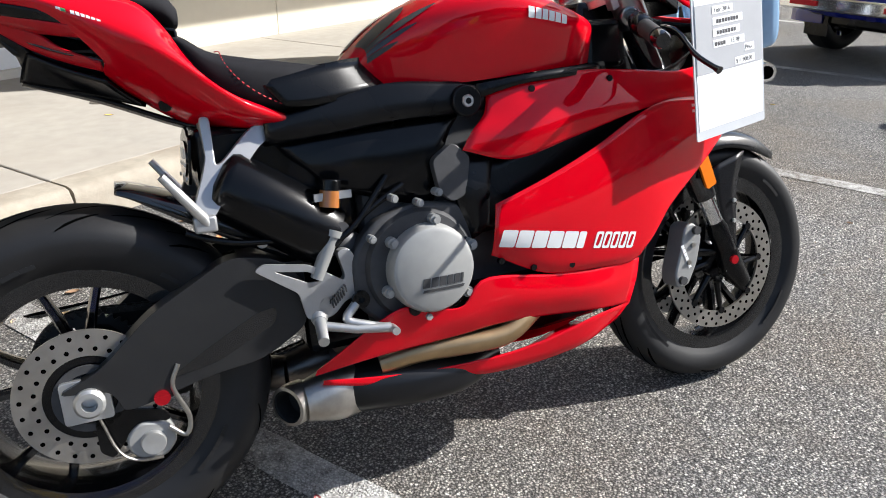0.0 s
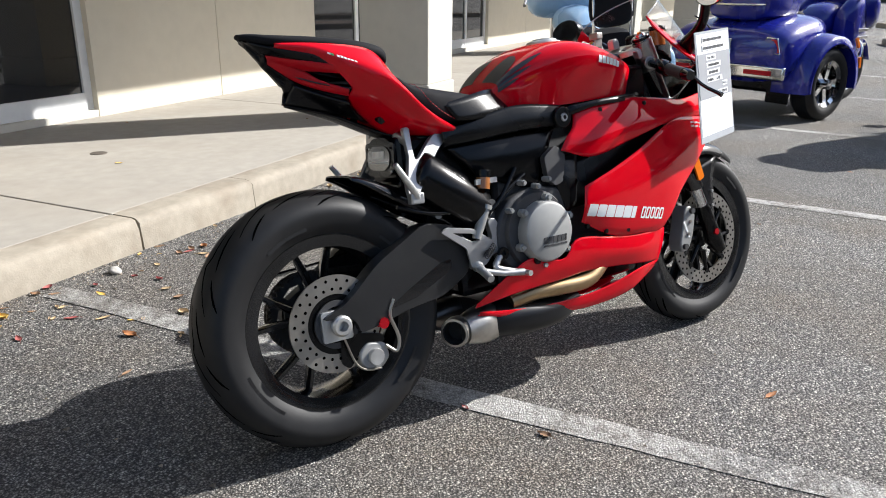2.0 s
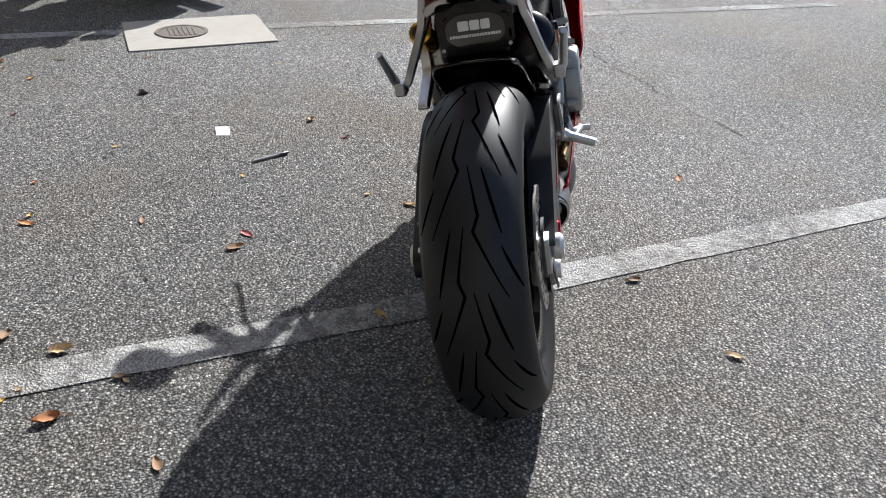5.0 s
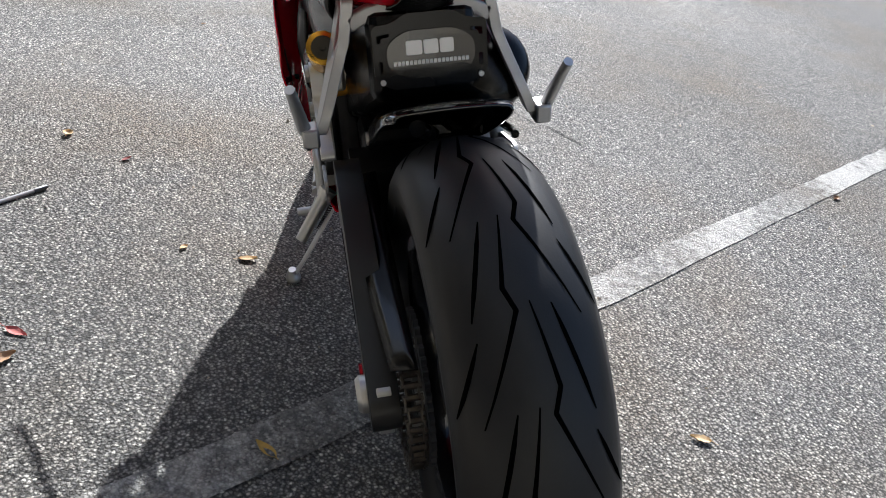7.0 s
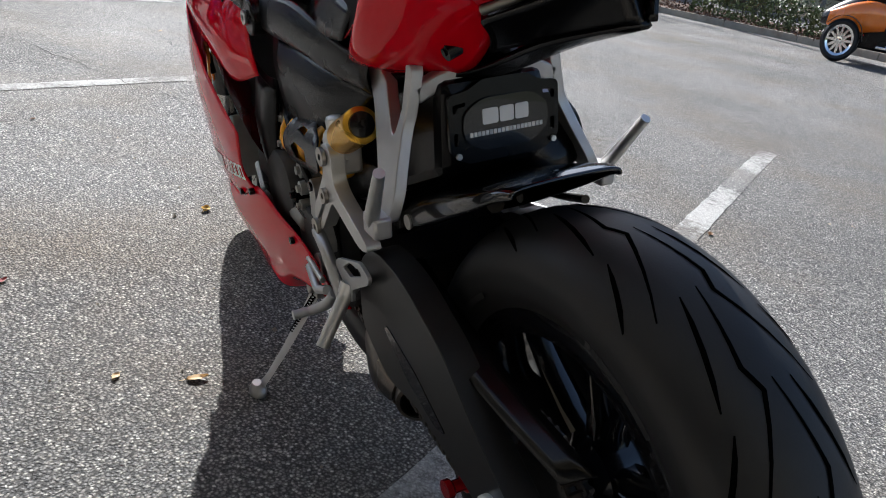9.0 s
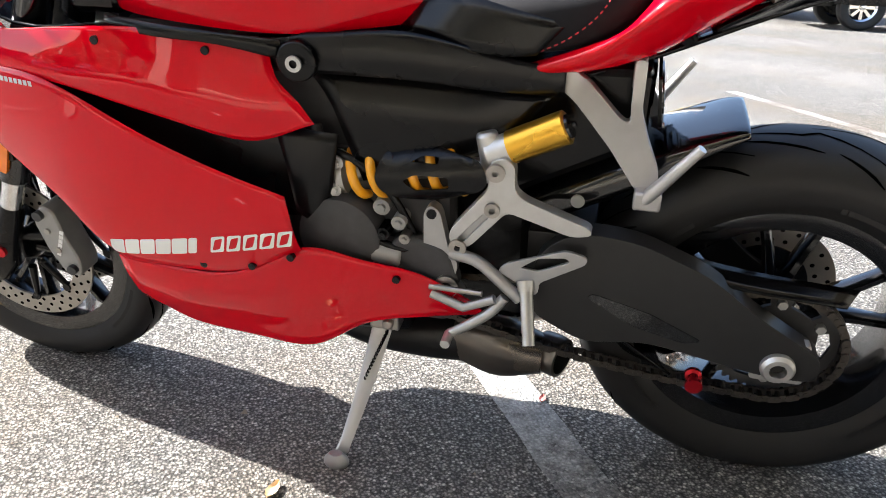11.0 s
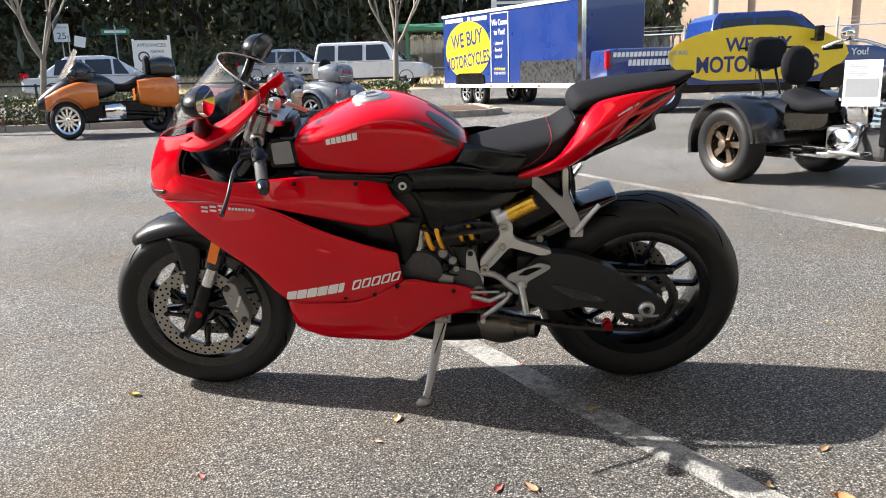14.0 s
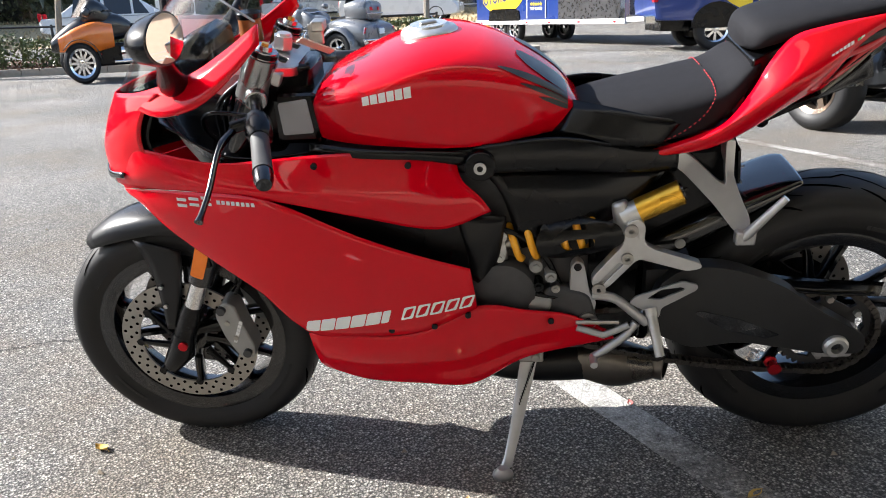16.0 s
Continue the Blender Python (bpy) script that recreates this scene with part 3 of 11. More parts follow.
def build_wheel(cx, cz, outer, half, crown, name, rear):
    wheel = part("%s_wheel_rim" % name, lathe(
        [(0.190, -half * 0.74), (0.216, -half * 0.80), (0.222, -half * 0.80), (0.222, -half * 0.72), (0.205, -half * 0.66), (0.196, -half * 0.3), (0.193, 0), (0.196, half * 0.3), (0.205, half * 0.66), (0.222, half * 0.72),
         (0.222, half * 0.80), (0.216, half * 0.80), (0.190, half * 0.74), (0.184, half * 0.4), (0.182, 0), (0.184, -half * 0.4)], 72, closed=True), BLACK_GLOSS, bike, "glossy black cast wheel rim", smooth=40, at=pose(cx, 0, cz))
    part("tyre", lathe(tyre_profile(0.218, outer, half, crown), 96, closed=True), RUBBER, wheel, "black treaded sport tyre with raised sidewall lettering", smooth=50)
    # tread grooves: repeating slanted and kinked strips, the cuts' shade put into their colour
    bm = bmesh.new()
    sets = 10 if rear else 9
    def groove(path, w):
        pts = [p for i in range(len(path) - 1) for p in curve_points([(*path[i], 0), (*path[i + 1], 0)], 4)]
        rows = []
        for i, p in enumerate(pts):
            q = pts[min(i + 1, len(pts) - 1)] - pts[max(i - 1, 0)]
            dx, dt = q.x * half, q.y * outer
            ln = math.hypot(dx, dt) or 1
            ww = w * min(1.0, 0.3 + 2.5 * min(i, len(pts) - 1 - i) / (len(pts) - 1))
            nx, ntt = -dt / ln * ww / half, dx / ln * ww / outer
            rows.append((bm.verts.new(crown_point(outer, half, crown, p.x + nx, p.y + ntt)), bm.verts.new(crown_point(outer, half, crown, p.x - nx, p.y - ntt))))
        for a, b in zip(rows, rows[1:]):
            bm.faces.new((a[0], b[0], b[1], a[1]))
    step = 2 * math.pi / sets
    for k in range(sets):
        for s in (1, -1):
            o = k * step + (0 if s > 0 else step / 2)
            d = 1 if rear else -1
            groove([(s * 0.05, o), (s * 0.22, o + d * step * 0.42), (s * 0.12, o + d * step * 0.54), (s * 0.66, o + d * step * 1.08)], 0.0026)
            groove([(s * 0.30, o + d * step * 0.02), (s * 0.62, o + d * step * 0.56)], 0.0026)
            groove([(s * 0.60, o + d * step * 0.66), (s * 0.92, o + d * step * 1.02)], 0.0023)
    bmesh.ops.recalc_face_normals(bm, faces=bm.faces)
    part("tread_groove_shade", bm, RECESS_SHADE, wheel, "near-black strips painted as shade in the tread grooves", smooth=0, kind="stuff")
    # raised sidewall marks: unreadable, so short bars
    bm = bmesh.new()
    rng = random.Random(5)
    for s in (-1, 1):
        for start, count in ((0.5, 9), (2.3, 12), (4.1, 10), (5.4, 6)):
            for j in range(count):
                a = start + j * 0.045
                w = rng.uniform(0.008, 0.016)
                r0 = (outer - crown + 0.218) / 2 + 0.003
                add_box(bm, (r0 - 0.004, half * 0.966, -w / 2), (r0 + 0.004, half * 0.972, w / 2), Matrix.Rotation(a, 4, "Y") @ Matrix.Diagonal((1, s, 1, 1)))
    part("sidewall_mark", bm, RUBBER, wheel, "moulded raised marks", smooth=0, kind="stuff")
    # five pairs of slim spokes
    for k in range(5):
        a0 = 2 * math.pi * k / 5 + (0.35 if rear else 0.1)
        for s in (-1, 1):
            bm = bmesh.new()
            secs = []
            for f in (0, 0.25, 0.6, 1.0):
                r = 0.045 + (0.192 - 0.045) * f
                a = a0 + s * (0.16 + 0.10 * f)
                w = 0.011 - 0.003 * f + (0.005 if f == 0 else 0)
                d = (0.022 - 0.006 * f)
                c, t = Vector((math.cos(a), 0, math.sin(a))), Vector((-math.sin(a), 0, math.cos(a)))
                secs.append([c * r + t * (w * ca) + Vector((0, d * sa, 0)) for ca, sa in ((1, 0.5), (0.5, 1), (-0.5, 1), (-1, 0.5), (-1, -0.5), (-0.5, -1), (0.5, -1), (1, -0.5))])
            part("spoke", loft(secs), BLACK_GLOSS, wheel, smooth=50)
    part("hub", lathe([(0.0, -0.055), (0.034, -0.055), (0.036, -0.04), (0.052, -0.028), (0.056, 0), (0.052, 0.028), (0.036, 0.04), (0.034, 0.055), (0.0, 0.055)], 32), BLACK_GLOSS, wheel, smooth=40)
    return wheel


REAR_Z, FRONT_Z, FRONT_X = 0.324, 0.300, 1.434
rear_wheel = build_wheel(0.0, REAR_Z, 0.328, 0.087, 0.062, "rear", True)
rear_wheel.matrix_basis = pose(0, -0.020, REAR_Z)
front_wheel = build_wheel(FRONT_X, FRONT_Z, 0.300, 0.061, 0.042, "front", False)


def brake_disc(wheel, y, r_out, r_in, holes, rows, arms, label):
    d = part("brake_disc", lathe([(r_in, -0.0025), (r_out, -0.0025), (r_out, 0.0025), (r_in, 0.0025)], 72, closed=True), DISC, wheel, label, smooth=30, at=pose(0, y, 0))
    # drilled holes drawn as near-black plugs, their shade held in the colour
    bm = bmesh.new()
    for k in range(holes):
        for j in range(rows):
            a = 2 * math.pi * (k + (j % 2) * 0.5) / holes
            r = r_in + (r_out - r_in) * ((j + 0.6) / (rows + 0.2))
            c = Vector((r * math.cos(a), 0, r * math.sin(a)))
            add_tube(bm, [c - Vector((0, 0.0028, 0)), c + Vector((0, 0.0028, 0))], 0.0042, 8)
    part("drilled_hole_shade", bm, RECESS_SHADE, d, "ring of near-black plugs painted as shade in drilled holes", smooth=0, kind="stuff")
    if arms:
        for k in range(arms):
            a = 2 * math.pi * k / arms
            bm = bmesh.new()
            add_tube(bm, [(0.045 * math.cos(a - 0.25), 0, 0.045 * math.sin(a - 0.25)), (r_in * math.cos(a), 0, r_in * math.sin(a))], [0.009, 0.006], 8)
            add_tube(bm, [(r_in * math.cos(a), -0.006, r_in * math.sin(a)), (r_in * math.cos(a), 0.006, r_in * math.sin(a))], 0.009, 10)
            part("carrier_arm", bm, BLACK, d, smooth=40)
    return d


brake_disc(front_wheel, 0.068, 0.160, 0.118, 30, 3, 8, "drilled front brake disc")
brake_disc(front_wheel, -0.068, 0.160, 0.118, 30, 3, 8, "drilled front brake disc")
brake_disc(rear_wheel, -0.088, 0.122, 0.075, 24, 2, 0, "drilled rear brake disc with rusty stains")
part("tone_ring", lathe([(0.046, -0.003), (0.06, -0.003), (0.06, 0.003), (0.046, 0.003)], 48, closed=True), ENGINE_DARK, rear_wheel, smooth=30, at=pose(0, -0.095, 0))
part("disc_carrier", lathe([(0.0, -0.004), (0.076, -0.004), (0.076, 0.004), (0.0, 0.004)], 40), BLACK, rear_wheel, smooth=30, at=pose(0, -0.085, 0))

# sprocket with teeth, slots and a chain
teeth = 43
out = []
for k in range(teeth):
    a = 2 * math.pi * k / teeth
    for f, r in ((0.0, 0.100), (0.3, 0.108), (0.5, 0.108), (0.8, 0.100)):
        out.append((r * math.cos(a + f * 2 * math.pi / teeth), r * math.sin(a + f * 2 * math.pi / teeth)))
slots = []
for k in range(6):
    a = 2 * math.pi * k / 6
    slots.append([(r * math.cos(a + da), r * math.sin(a + da)) for da, r in ((-0.3, 0.068), (0, 0.066), (0.3, 0.068), (0.32, 0.084), (0, 0.088), (-0.32, 0.084))])
part("sprocket", plate(out, 0.082, 0.089, slots), ENGINE_DARK, rear_wheel, "dark toothed rear sprocket", smooth=30)
for k in range(6):
    a = 2 * math.pi * (k + 0.5) / 6
    part("sprocket_nut", cyl((0.074 * math.cos(a), 0.088, 0.074 * math.sin(a)), (0.074 * math.cos(a), 0.100, 0.074 * math.sin(a)), 0.008, 6), SILVER, rear_wheel, smooth=0)
chain = []
SX, SZ, SR = 0.545, 0.345, 0.040
for k in range(26):
    a = math.radians(82 + k * 196 / 25)
    chain.append((0.104 * math.cos(a), REAR_Z + 0.104 * math.sin(a)))
low = []
for k in range(1, 36):
    f = k / 36
    low.append((chain[-1][0] + (SX - 0.0 - chain[-1][0]) * f, chain[-1][1] + (SZ - SR - chain[-1][1]) * f - 0.018 * math.sin(math.pi * f)))
turn = [(SX + SR * math.cos(math.radians(-90 + 180 * k / 8)), SZ + SR * math.sin(math.radians(-90 + 180 * k / 8))) for k in range(9)]
top = [(SX + (chain[0][0] - SX) * k / 34, SZ + SR + (chain[0][1] - SZ - SR) * k / 34) for k in range(1, 34)]
loop = chain + low + turn + top
bm = bmesh.new()
for i, (x, z) in enumerate(loop):
    x2, z2 = loop[(i + 1) % len(loop)]
    m = Matrix.Translation(((x + x2) / 2, 0.0855, (z + z2) / 2)) @ Matrix.Rotation(-math.atan2(z2 - z, x2 - x), 4, "Y")
    ln, w = math.hypot(x2 - x, z2 - z), (0.008 if i % 2 else 0.0105)
    for s in (-1, 1):
        add_box(bm, (-ln * 0.62, s * w - 0.0012, -0.0062), (ln * 0.62, s * w + 0.0012, 0.0062), m)
    add_tube(bm, [(x, 0.0725, z), (x, 0.0985, z)], 0.0045, 6)
part("chain", bm, material("chain_steel", (0.10, 0.09, 0.08), rough=0.45, metal=0.9, vary=0.4, scale=120), bike, "greasy dark drive chain", smooth=0, kind="stuff")

# axles
for s in (1, -1):
    part("rear_axle_nut", lathe([(0.012, s * 0.128), (0.021, s * 0.128), (0.026, s * 0.135), (0.026, s * 0.146), (0.021, s * 0.152), (0.013, s * 0.152), (0.012, s * 0.13)], 24), SILVER, bike, "bright axle nut", smooth=35, at=pose(0.0, 0, REAR_Z))
    part("front_axle_end", lathe([(0.012, s * 0.09), (0.018, s * 0.09), (0.021, s * 0.096), (0.021, s * 0.112), (0.017, s * 0.116), (0.012, s * 0.116), (0.011, s * 0.095)], 24), SILVER, bike, "bright hollow axle end", smooth=35, at=pose(FRONT_X, 0, FRONT_Z))
for s in (1, -1):
    part("axle_block", plate(rounded([(-0.045, 0.285), (0.035, 0.285), (0.035, 0.362), (-0.045, 0.362)], 0.008), s * 0.108, s * 0.127), SILVER, bike, "silver chain adjuster block", smooth=30, bevel=0.002)
    part("adjuster_bolt", cyl((0.03, s * 0.116, REAR_Z), (0.075, s * 0.116, REAR_Z + 0.006), 0.005, 8), STEEL, bike)
    part("swingarm_spool", lathe([(0.0, 0.0), (0.014, 0.0), (0.014, 0.006), (0.009, 0.010), (0.009, 0.022), (0.014, 0.026), (0.014, 0.034), (0.0, 0.034)], 20), RED_ANOD, bike, "red anodised paddock-stand spool", at=pose(0.115, s * 0.108 if s > 0 else -0.142, 0.305 if s < 0 else 0.262, 0, 0, 0))
# -- swingarm --
arm_R = [(-0.055, 0.345), (0.02, 0.372), (0.115, 0.455), (0.265, 0.535), (0.355, 0.515), (0.395, 0.46), (0.39, 0.385), (0.30, 0.335), (0.20, 0.325), (0.10, 0.300), (0.05, 0.292), (0.045, 0.318), (0.03, 0.338)]
arm_L = [(-0.062, 0.300), (-0.060, 0.345), (-0.035, 0.362), (0.049, 0.414), (0.121, 0.470), (0.224, 0.513), (0.291, 0.522), (0.340, 0.514), (0.385, 0.470), (0.39, 0.365), (0.30, 0.318), (0.20, 0.335), (0.11, 0.318), (0.03, 0.302)]
swing = part("swingarm", merge(plate(rounded(arm_R, 0.03, 4), -0.138, -0.088), plate(rounded(arm_L, 0.03, 4), 0.098, 0.138), box((0.30, -0.10, 0.40), (0.40, 0.11, 0.50))), SWINGARM, bike, "dark grey aluminium swingarm with sculpted recess", smooth=35, bevel=0.013)
# recesses laid on as black plates; their shade is in the colour, not depth
part("swingarm_recess_shade", plate(rounded([(0.13, 0.335), (0.20, 0.375), (0.30, 0.425), (0.335, 0.43), (0.33, 0.40), (0.22, 0.35)], 0.012), -0.1395, -0.136), BLACK_GLOSS, swing, "black plate painted as shade of a sculpted recess", smooth=30)
part("swingarm_recess_shade", plate(rounded([(0.115, 0.352), (0.145, 0.344), (0.225, 0.364), (0.300, 0.408), (0.290, 0.416), (0.200, 0.392)], 0.010), 0.1365, 0.1395), BLACK_GLOSS, swing, "black plate painted as shade of a sculpted recess", smooth=30)
part("chain_guard", skin([[(0.30, 0.075, 0.50), (0.10, 0.075, 0.455), (-0.10, 0.078, 0.44)], [(0.30, 0.125, 0.495), (0.10, 0.118, 0.445), (-0.08, 0.108, 0.425)]], 12, 3), BLACK, bike, "black plastic chain guard", solid=0.004)
part("shark_fin", skin([[(0.30, 0.03, 0.29), (0.24, 0.055, 0.255), (0.16, 0.08, 0.235)], [(0.30, 0.085, 0.34), (0.22, 0.09, 0.285), (0.15, 0.095, 0.24)]], 10, 3), BLACK, bike, "black lower chain guard fin", solid=0.004)

# rear hugger: one blade that wraps over the tyre
hug = []
for y, drop in ((-0.100, -0.052), (-0.098, -0.020), (-0.082, -0.004), (-0.050, 0.003), (-0.012, 0.006), (0.026, 0.003), (0.058, -0.004), (0.074, -0.020), (0.076, -0.052)):
    row = []
    for x, z, k, w in ((0.43, 0.528, 1.0, 0.86), (0.34, 0.575, 1.0, 1.0), (0.26, 0.615, 0.9, 1.0), (0.18, 0.648, 0.6, 0.98), (0.125, 0.668, 0.32, 0.92), (0.098, 0.672, 0.16, 0.82)):
        row.append((x, -0.012 + (y + 0.012) * w, z + drop * k))
    hug.append(row)
part("rear_hugger", skin(hug, 24, 24), BLACK_GLOSS, bike, "glossy black rear hugger", smooth=60, solid=0.004)
for s in (1, -1):
    y = 0.076 if s > 0 else -0.100
    part("hugger_bolt", cyl((0.33, y, 0.545), (0.33, y + s * 0.007, 0.545), 0.011, 12), SILVER, bike)

# -- rear light, plate holder, tail --
for s in (1, -1):
    part("tail_fairing", skin([
        [(0.425, 0.105, 0.759), (0.34, 0.130, 0.797), (0.285, 0.136, 0.827), (0.245, 0.128, 0.877), (0.215, 0.117, 0.932), (0.18, 0.109, 0.972), (0.12, 0.103, 0.988), (0.03, 0.086, 0.998), (-0.046, 0.062, 1.003)],
        [(0.425, 0.112, 0.755), (0.34, 0.142, 0.791), (0.285, 0.156, 0.826), (0.235, 0.164, 0.868), (0.19, 0.166, 0.902), (0.15, 0.155, 0.924), (0.11, 0.137, 0.946), (0.035, 0.098, 0.986), (-0.046, 0.064, 1.001)],
        [(0.425, 0.106, 0.751), (0.34, 0.130, 0.772), (0.29, 0.126, 0.783), (0.235, 0.113, 0.806), (0.175, 0.112, 0.848), (0.135, 0.116, 0.882), (0.108, 0.120, 0.918), (0.042, 0.099, 0.974), (-0.046, 0.063, 0.999)],
        [(0.425, 0.085, 0.749), (0.34, 0.090, 0.755), (0.29, 0.062, 0.762), (0.24, 0.036, 0.771), (0.165, 0.050, 0.823), (0.118, 0.088, 0.866), (0.114, 0.114, 0.892), (0.050, 0.099, 0.964), (-0.046, 0.060, 0.997)]],
        48, 18, side=s), RED, bike, "glossy red tail fairing", smooth=50, solid=0.003)
    # looped light unit: an upper and a lower red blade that meet at the rear round an open air slot
    part("tail_light", skin([
        [(0.100, 0.117, 0.941), (0.035, 0.091, 0.957), (-0.015, 0.058, 0.972), (-0.055, 0.026, 0.982)],
        [(0.096, 0.113, 0.932), (0.037, 0.084, 0.945), (-0.008, 0.052, 0.959), (-0.054, 0.026, 0.977)],
        [(0.094, 0.106, 0.927), (0.055, 0.080, 0.936), (0.020, 0.050, 0.945), (-0.053, 0.026, 0.972)]], 20, 8, side=s), TAIL_RED, bike, "glossy red tail light loop", smooth=50, solid=0.005)
    part("tail_light", skin([
        [(-0.053, 0.026, 0.972), (0.020, 0.050, 0.942), (0.058, 0.072, 0.911), (0.110, 0.110, 0.884)],
        [(-0.054, 0.024, 0.967), (0.005, 0.038, 0.926), (0.056, 0.066, 0.898), (0.112, 0.104, 0.876)],
        [(-0.053, 0.021, 0.961), (0.006, 0.031, 0.917), (0.058, 0.060, 0.890), (0.114, 0.096, 0.869)]], 20, 8, side=s), TAIL_RED, bike, "glossy red tail light loop", smooth=50, solid=0.005)
    part("light_strip", tube(curve_points([(0.112, 0.092, 0.864), (0.06, 0.062, 0.889), (0.010, 0.028, 0.917)], 8), 0.0052, 8), STEEL, bike, "bright metal strip below the light", smooth=50)
    part("light_bezel", skin([
        [(0.105, 0.114, 0.946), (0.042, 0.094, 0.972), (-0.046, 0.057, 0.997), (-0.100, 0.016, 1.020)],
        [(0.098, 0.113, 0.938), (0.034, 0.087, 0.956), (-0.018, 0.056, 0.973), (-0.060, 0.016, 0.987)]], 14, 4, side=s), BLACK, bike, "black tail edge above the light", smooth=50, solid=0.006)
    part("under_blade", skin([
        [(0.118, 0.090, 0.858), (0.06, 0.060, 0.883), (0.006, 0.024, 0.912)],
        [(0.140, 0.066, 0.838), (0.075, 0.042, 0.862), (-0.006, 0.010, 0.892)],
        [(0.175, 0.044, 0.812), (0.09, 0.028, 0.838), (-0.016, 0.003, 0.866)]], 14, 8, side=s), BLACK, bike, "black lower tail blade", smooth=50, solid=0.008)
    part("slot_duct", skin([[(0.118, 0.112, 0.886), (0.055, 0.070, 0.906), (0.004, 0.038, 0.928)], [(0.150, 0.078, 0.902), (0.080, 0.044, 0.926), (0.020, 0.020, 0.944)]], 10, 4, side=s), BLACK_GLOSS, bike, "glossy black air duct inside the light loop", smooth=50, solid=0.003)
    part("duct_rib", tube([(0.140, 0.100, 0.893), (0.075, 0.056, 0.921), (0.014, 0.028, 0.942)], 0.003, 6), BLACK, bike, "thin black rib across the duct", smooth=50)
part("tail_spine", skin([
    [(-0.104, -0.016, 1.018), (-0.108, 0.0, 1.019), (-0.104, 0.016, 1.018)], [(-0.062, -0.026, 0.984), (-0.074, 0.0, 0.986), (-0.062, 0.026, 0.984)],
    [(-0.052, -0.020, 0.958), (-0.062, 0.0, 0.958), (-0.052, 0.020, 0.958)], [(0.004, -0.028, 0.914), (-0.022, 0.0, 0.916), (0.004, 0.028, 0.914)], [(-0.004, -0.012, 0.892), (-0.012, 0.0, 0.890), (-0.004, 0.012, 0.892)]], 10, 14), BLACK, bike, "black spine between the tail lights", smooth=50, solid=0.004)
part("tail_underside", skin([
    [(0.34, -0.095, 0.752), (0.34, 0.0, 0.742), (0.34, 0.095, 0.752)], [(0.24, -0.040, 0.772), (0.24, 0.0, 0.766), (0.24, 0.040, 0.772)],
    [(0.10, -0.030, 0.832), (0.10, 0.0, 0.826), (0.10, 0.030, 0.832)], [(-0.012, -0.004, 0.868), (-0.014, 0.0, 0.866), (-0.012, 0.004, 0.868)]], 12, 12), BLACK, bike, solid=0.008)
part("tail_core", loft([[(x, y, z) for y, z in ((-w, lo), (w, lo), (w * 1.3, hi), (-w * 1.3, hi))] for x, w, lo, hi in
                        ((0.24, 0.075, 0.80, 0.93), (0.14, 0.038, 0.84, 0.965), (0.05, 0.018, 0.872, 0.985), (-0.02, 0.012, 0.910, 1.000), (-0.06, 0.010, 0.960, 1.010), (-0.10, 0.006, 1.008, 1.022))]), BLACK, bike, "black tail spine between the lights", smooth=30, bevel=0.005)

plate_holder = part("plate_holder", plate(rounded([(-0.078, -0.030), (-0.055, -0.046), (0.055, -0.046), (0.078, -0.030), (0.078, 0.040), (0.050, 0.043), (0.032, 0.054), (-0.032, 0.054), (-0.050, 0.043), (-0.078, 0.040)], 0.008),
                    -0.0025, 0.0025, [rounded([(sx * 0.066, -0.022), (sx * 0.072, -0.022), (sx * 0.072, -0.006), (sx * 0.066, -0.006)][::sx], 0.002) for sx in (1, -1)] + [rounded([(sx * 0.055, 0.030), (sx * 0.072, 0.028), (sx * 0.072, 0.018), (sx * 0.067, 0.018), (sx * 0.066, 0.024), (sx * 0.055, 0.025)][::sx], 0.0015) for sx in (1, -1)]), BLACK, bike, "black number plate bracket carrying a dealer plate", smooth=30, at=pose(0.228, -0.008, 0.706, -6, 0, -90))
part("dealer_plate", plate(rounded([(-0.060, -0.016), (-0.034, -0.032), (0.034, -0.032), (0.060, -0.016), (0.060, 0.016), (0.034, 0.032), (-0.034, 0.032), (-0.060, 0.016)], 0.012), -0.0055, -0.003), BLACK_GLOSS, plate_holder, "black dealer plate with pale bars of lettering", smooth=30)
for x0, x1 in ((-0.034, -0.012), (-0.010, 0.010), (0.012, 0.031)):
    part("plate_bar", plate(rounded([(x0, 0.0), (x1, 0.0), (x1, 0.019), (x0, 0.019)], 0.003), -0.0066, -0.0056), SILVER_DECAL, plate_holder, "pale bar of lettering", smooth=0)
for k in range(19):
    x = -0.052 + k * 0.0055
    part("plate_bar", plate([(x, -0.013), (x + 0.0042, -0.013), (x + 0.0042, -0.0075), (x, -0.0075)], -0.0066, -0.0056), SILVER_DECAL, plate_holder, "pale bar of lettering", smooth=0)
for sx in (-0.068, 0.068):
    part("plate_screw", cyl((sx, -0.004, -0.034), (sx, -0.007, -0.034), 0.004, 8), SILVER, plate_holder, smooth=0)
part("plate_arm", loft([[(0.236, y, z) for y, z in ((-0.03, 0.68), (0.02, 0.68), (0.02, 0.75), (-0.03, 0.75))], [(0.33, y, z) for y, z in ((-0.04, 0.66), (0.04, 0.66), (0.04, 0.74), (-0.04, 0.74))]]), BLACK, bike, smooth=0, bevel=0.006)

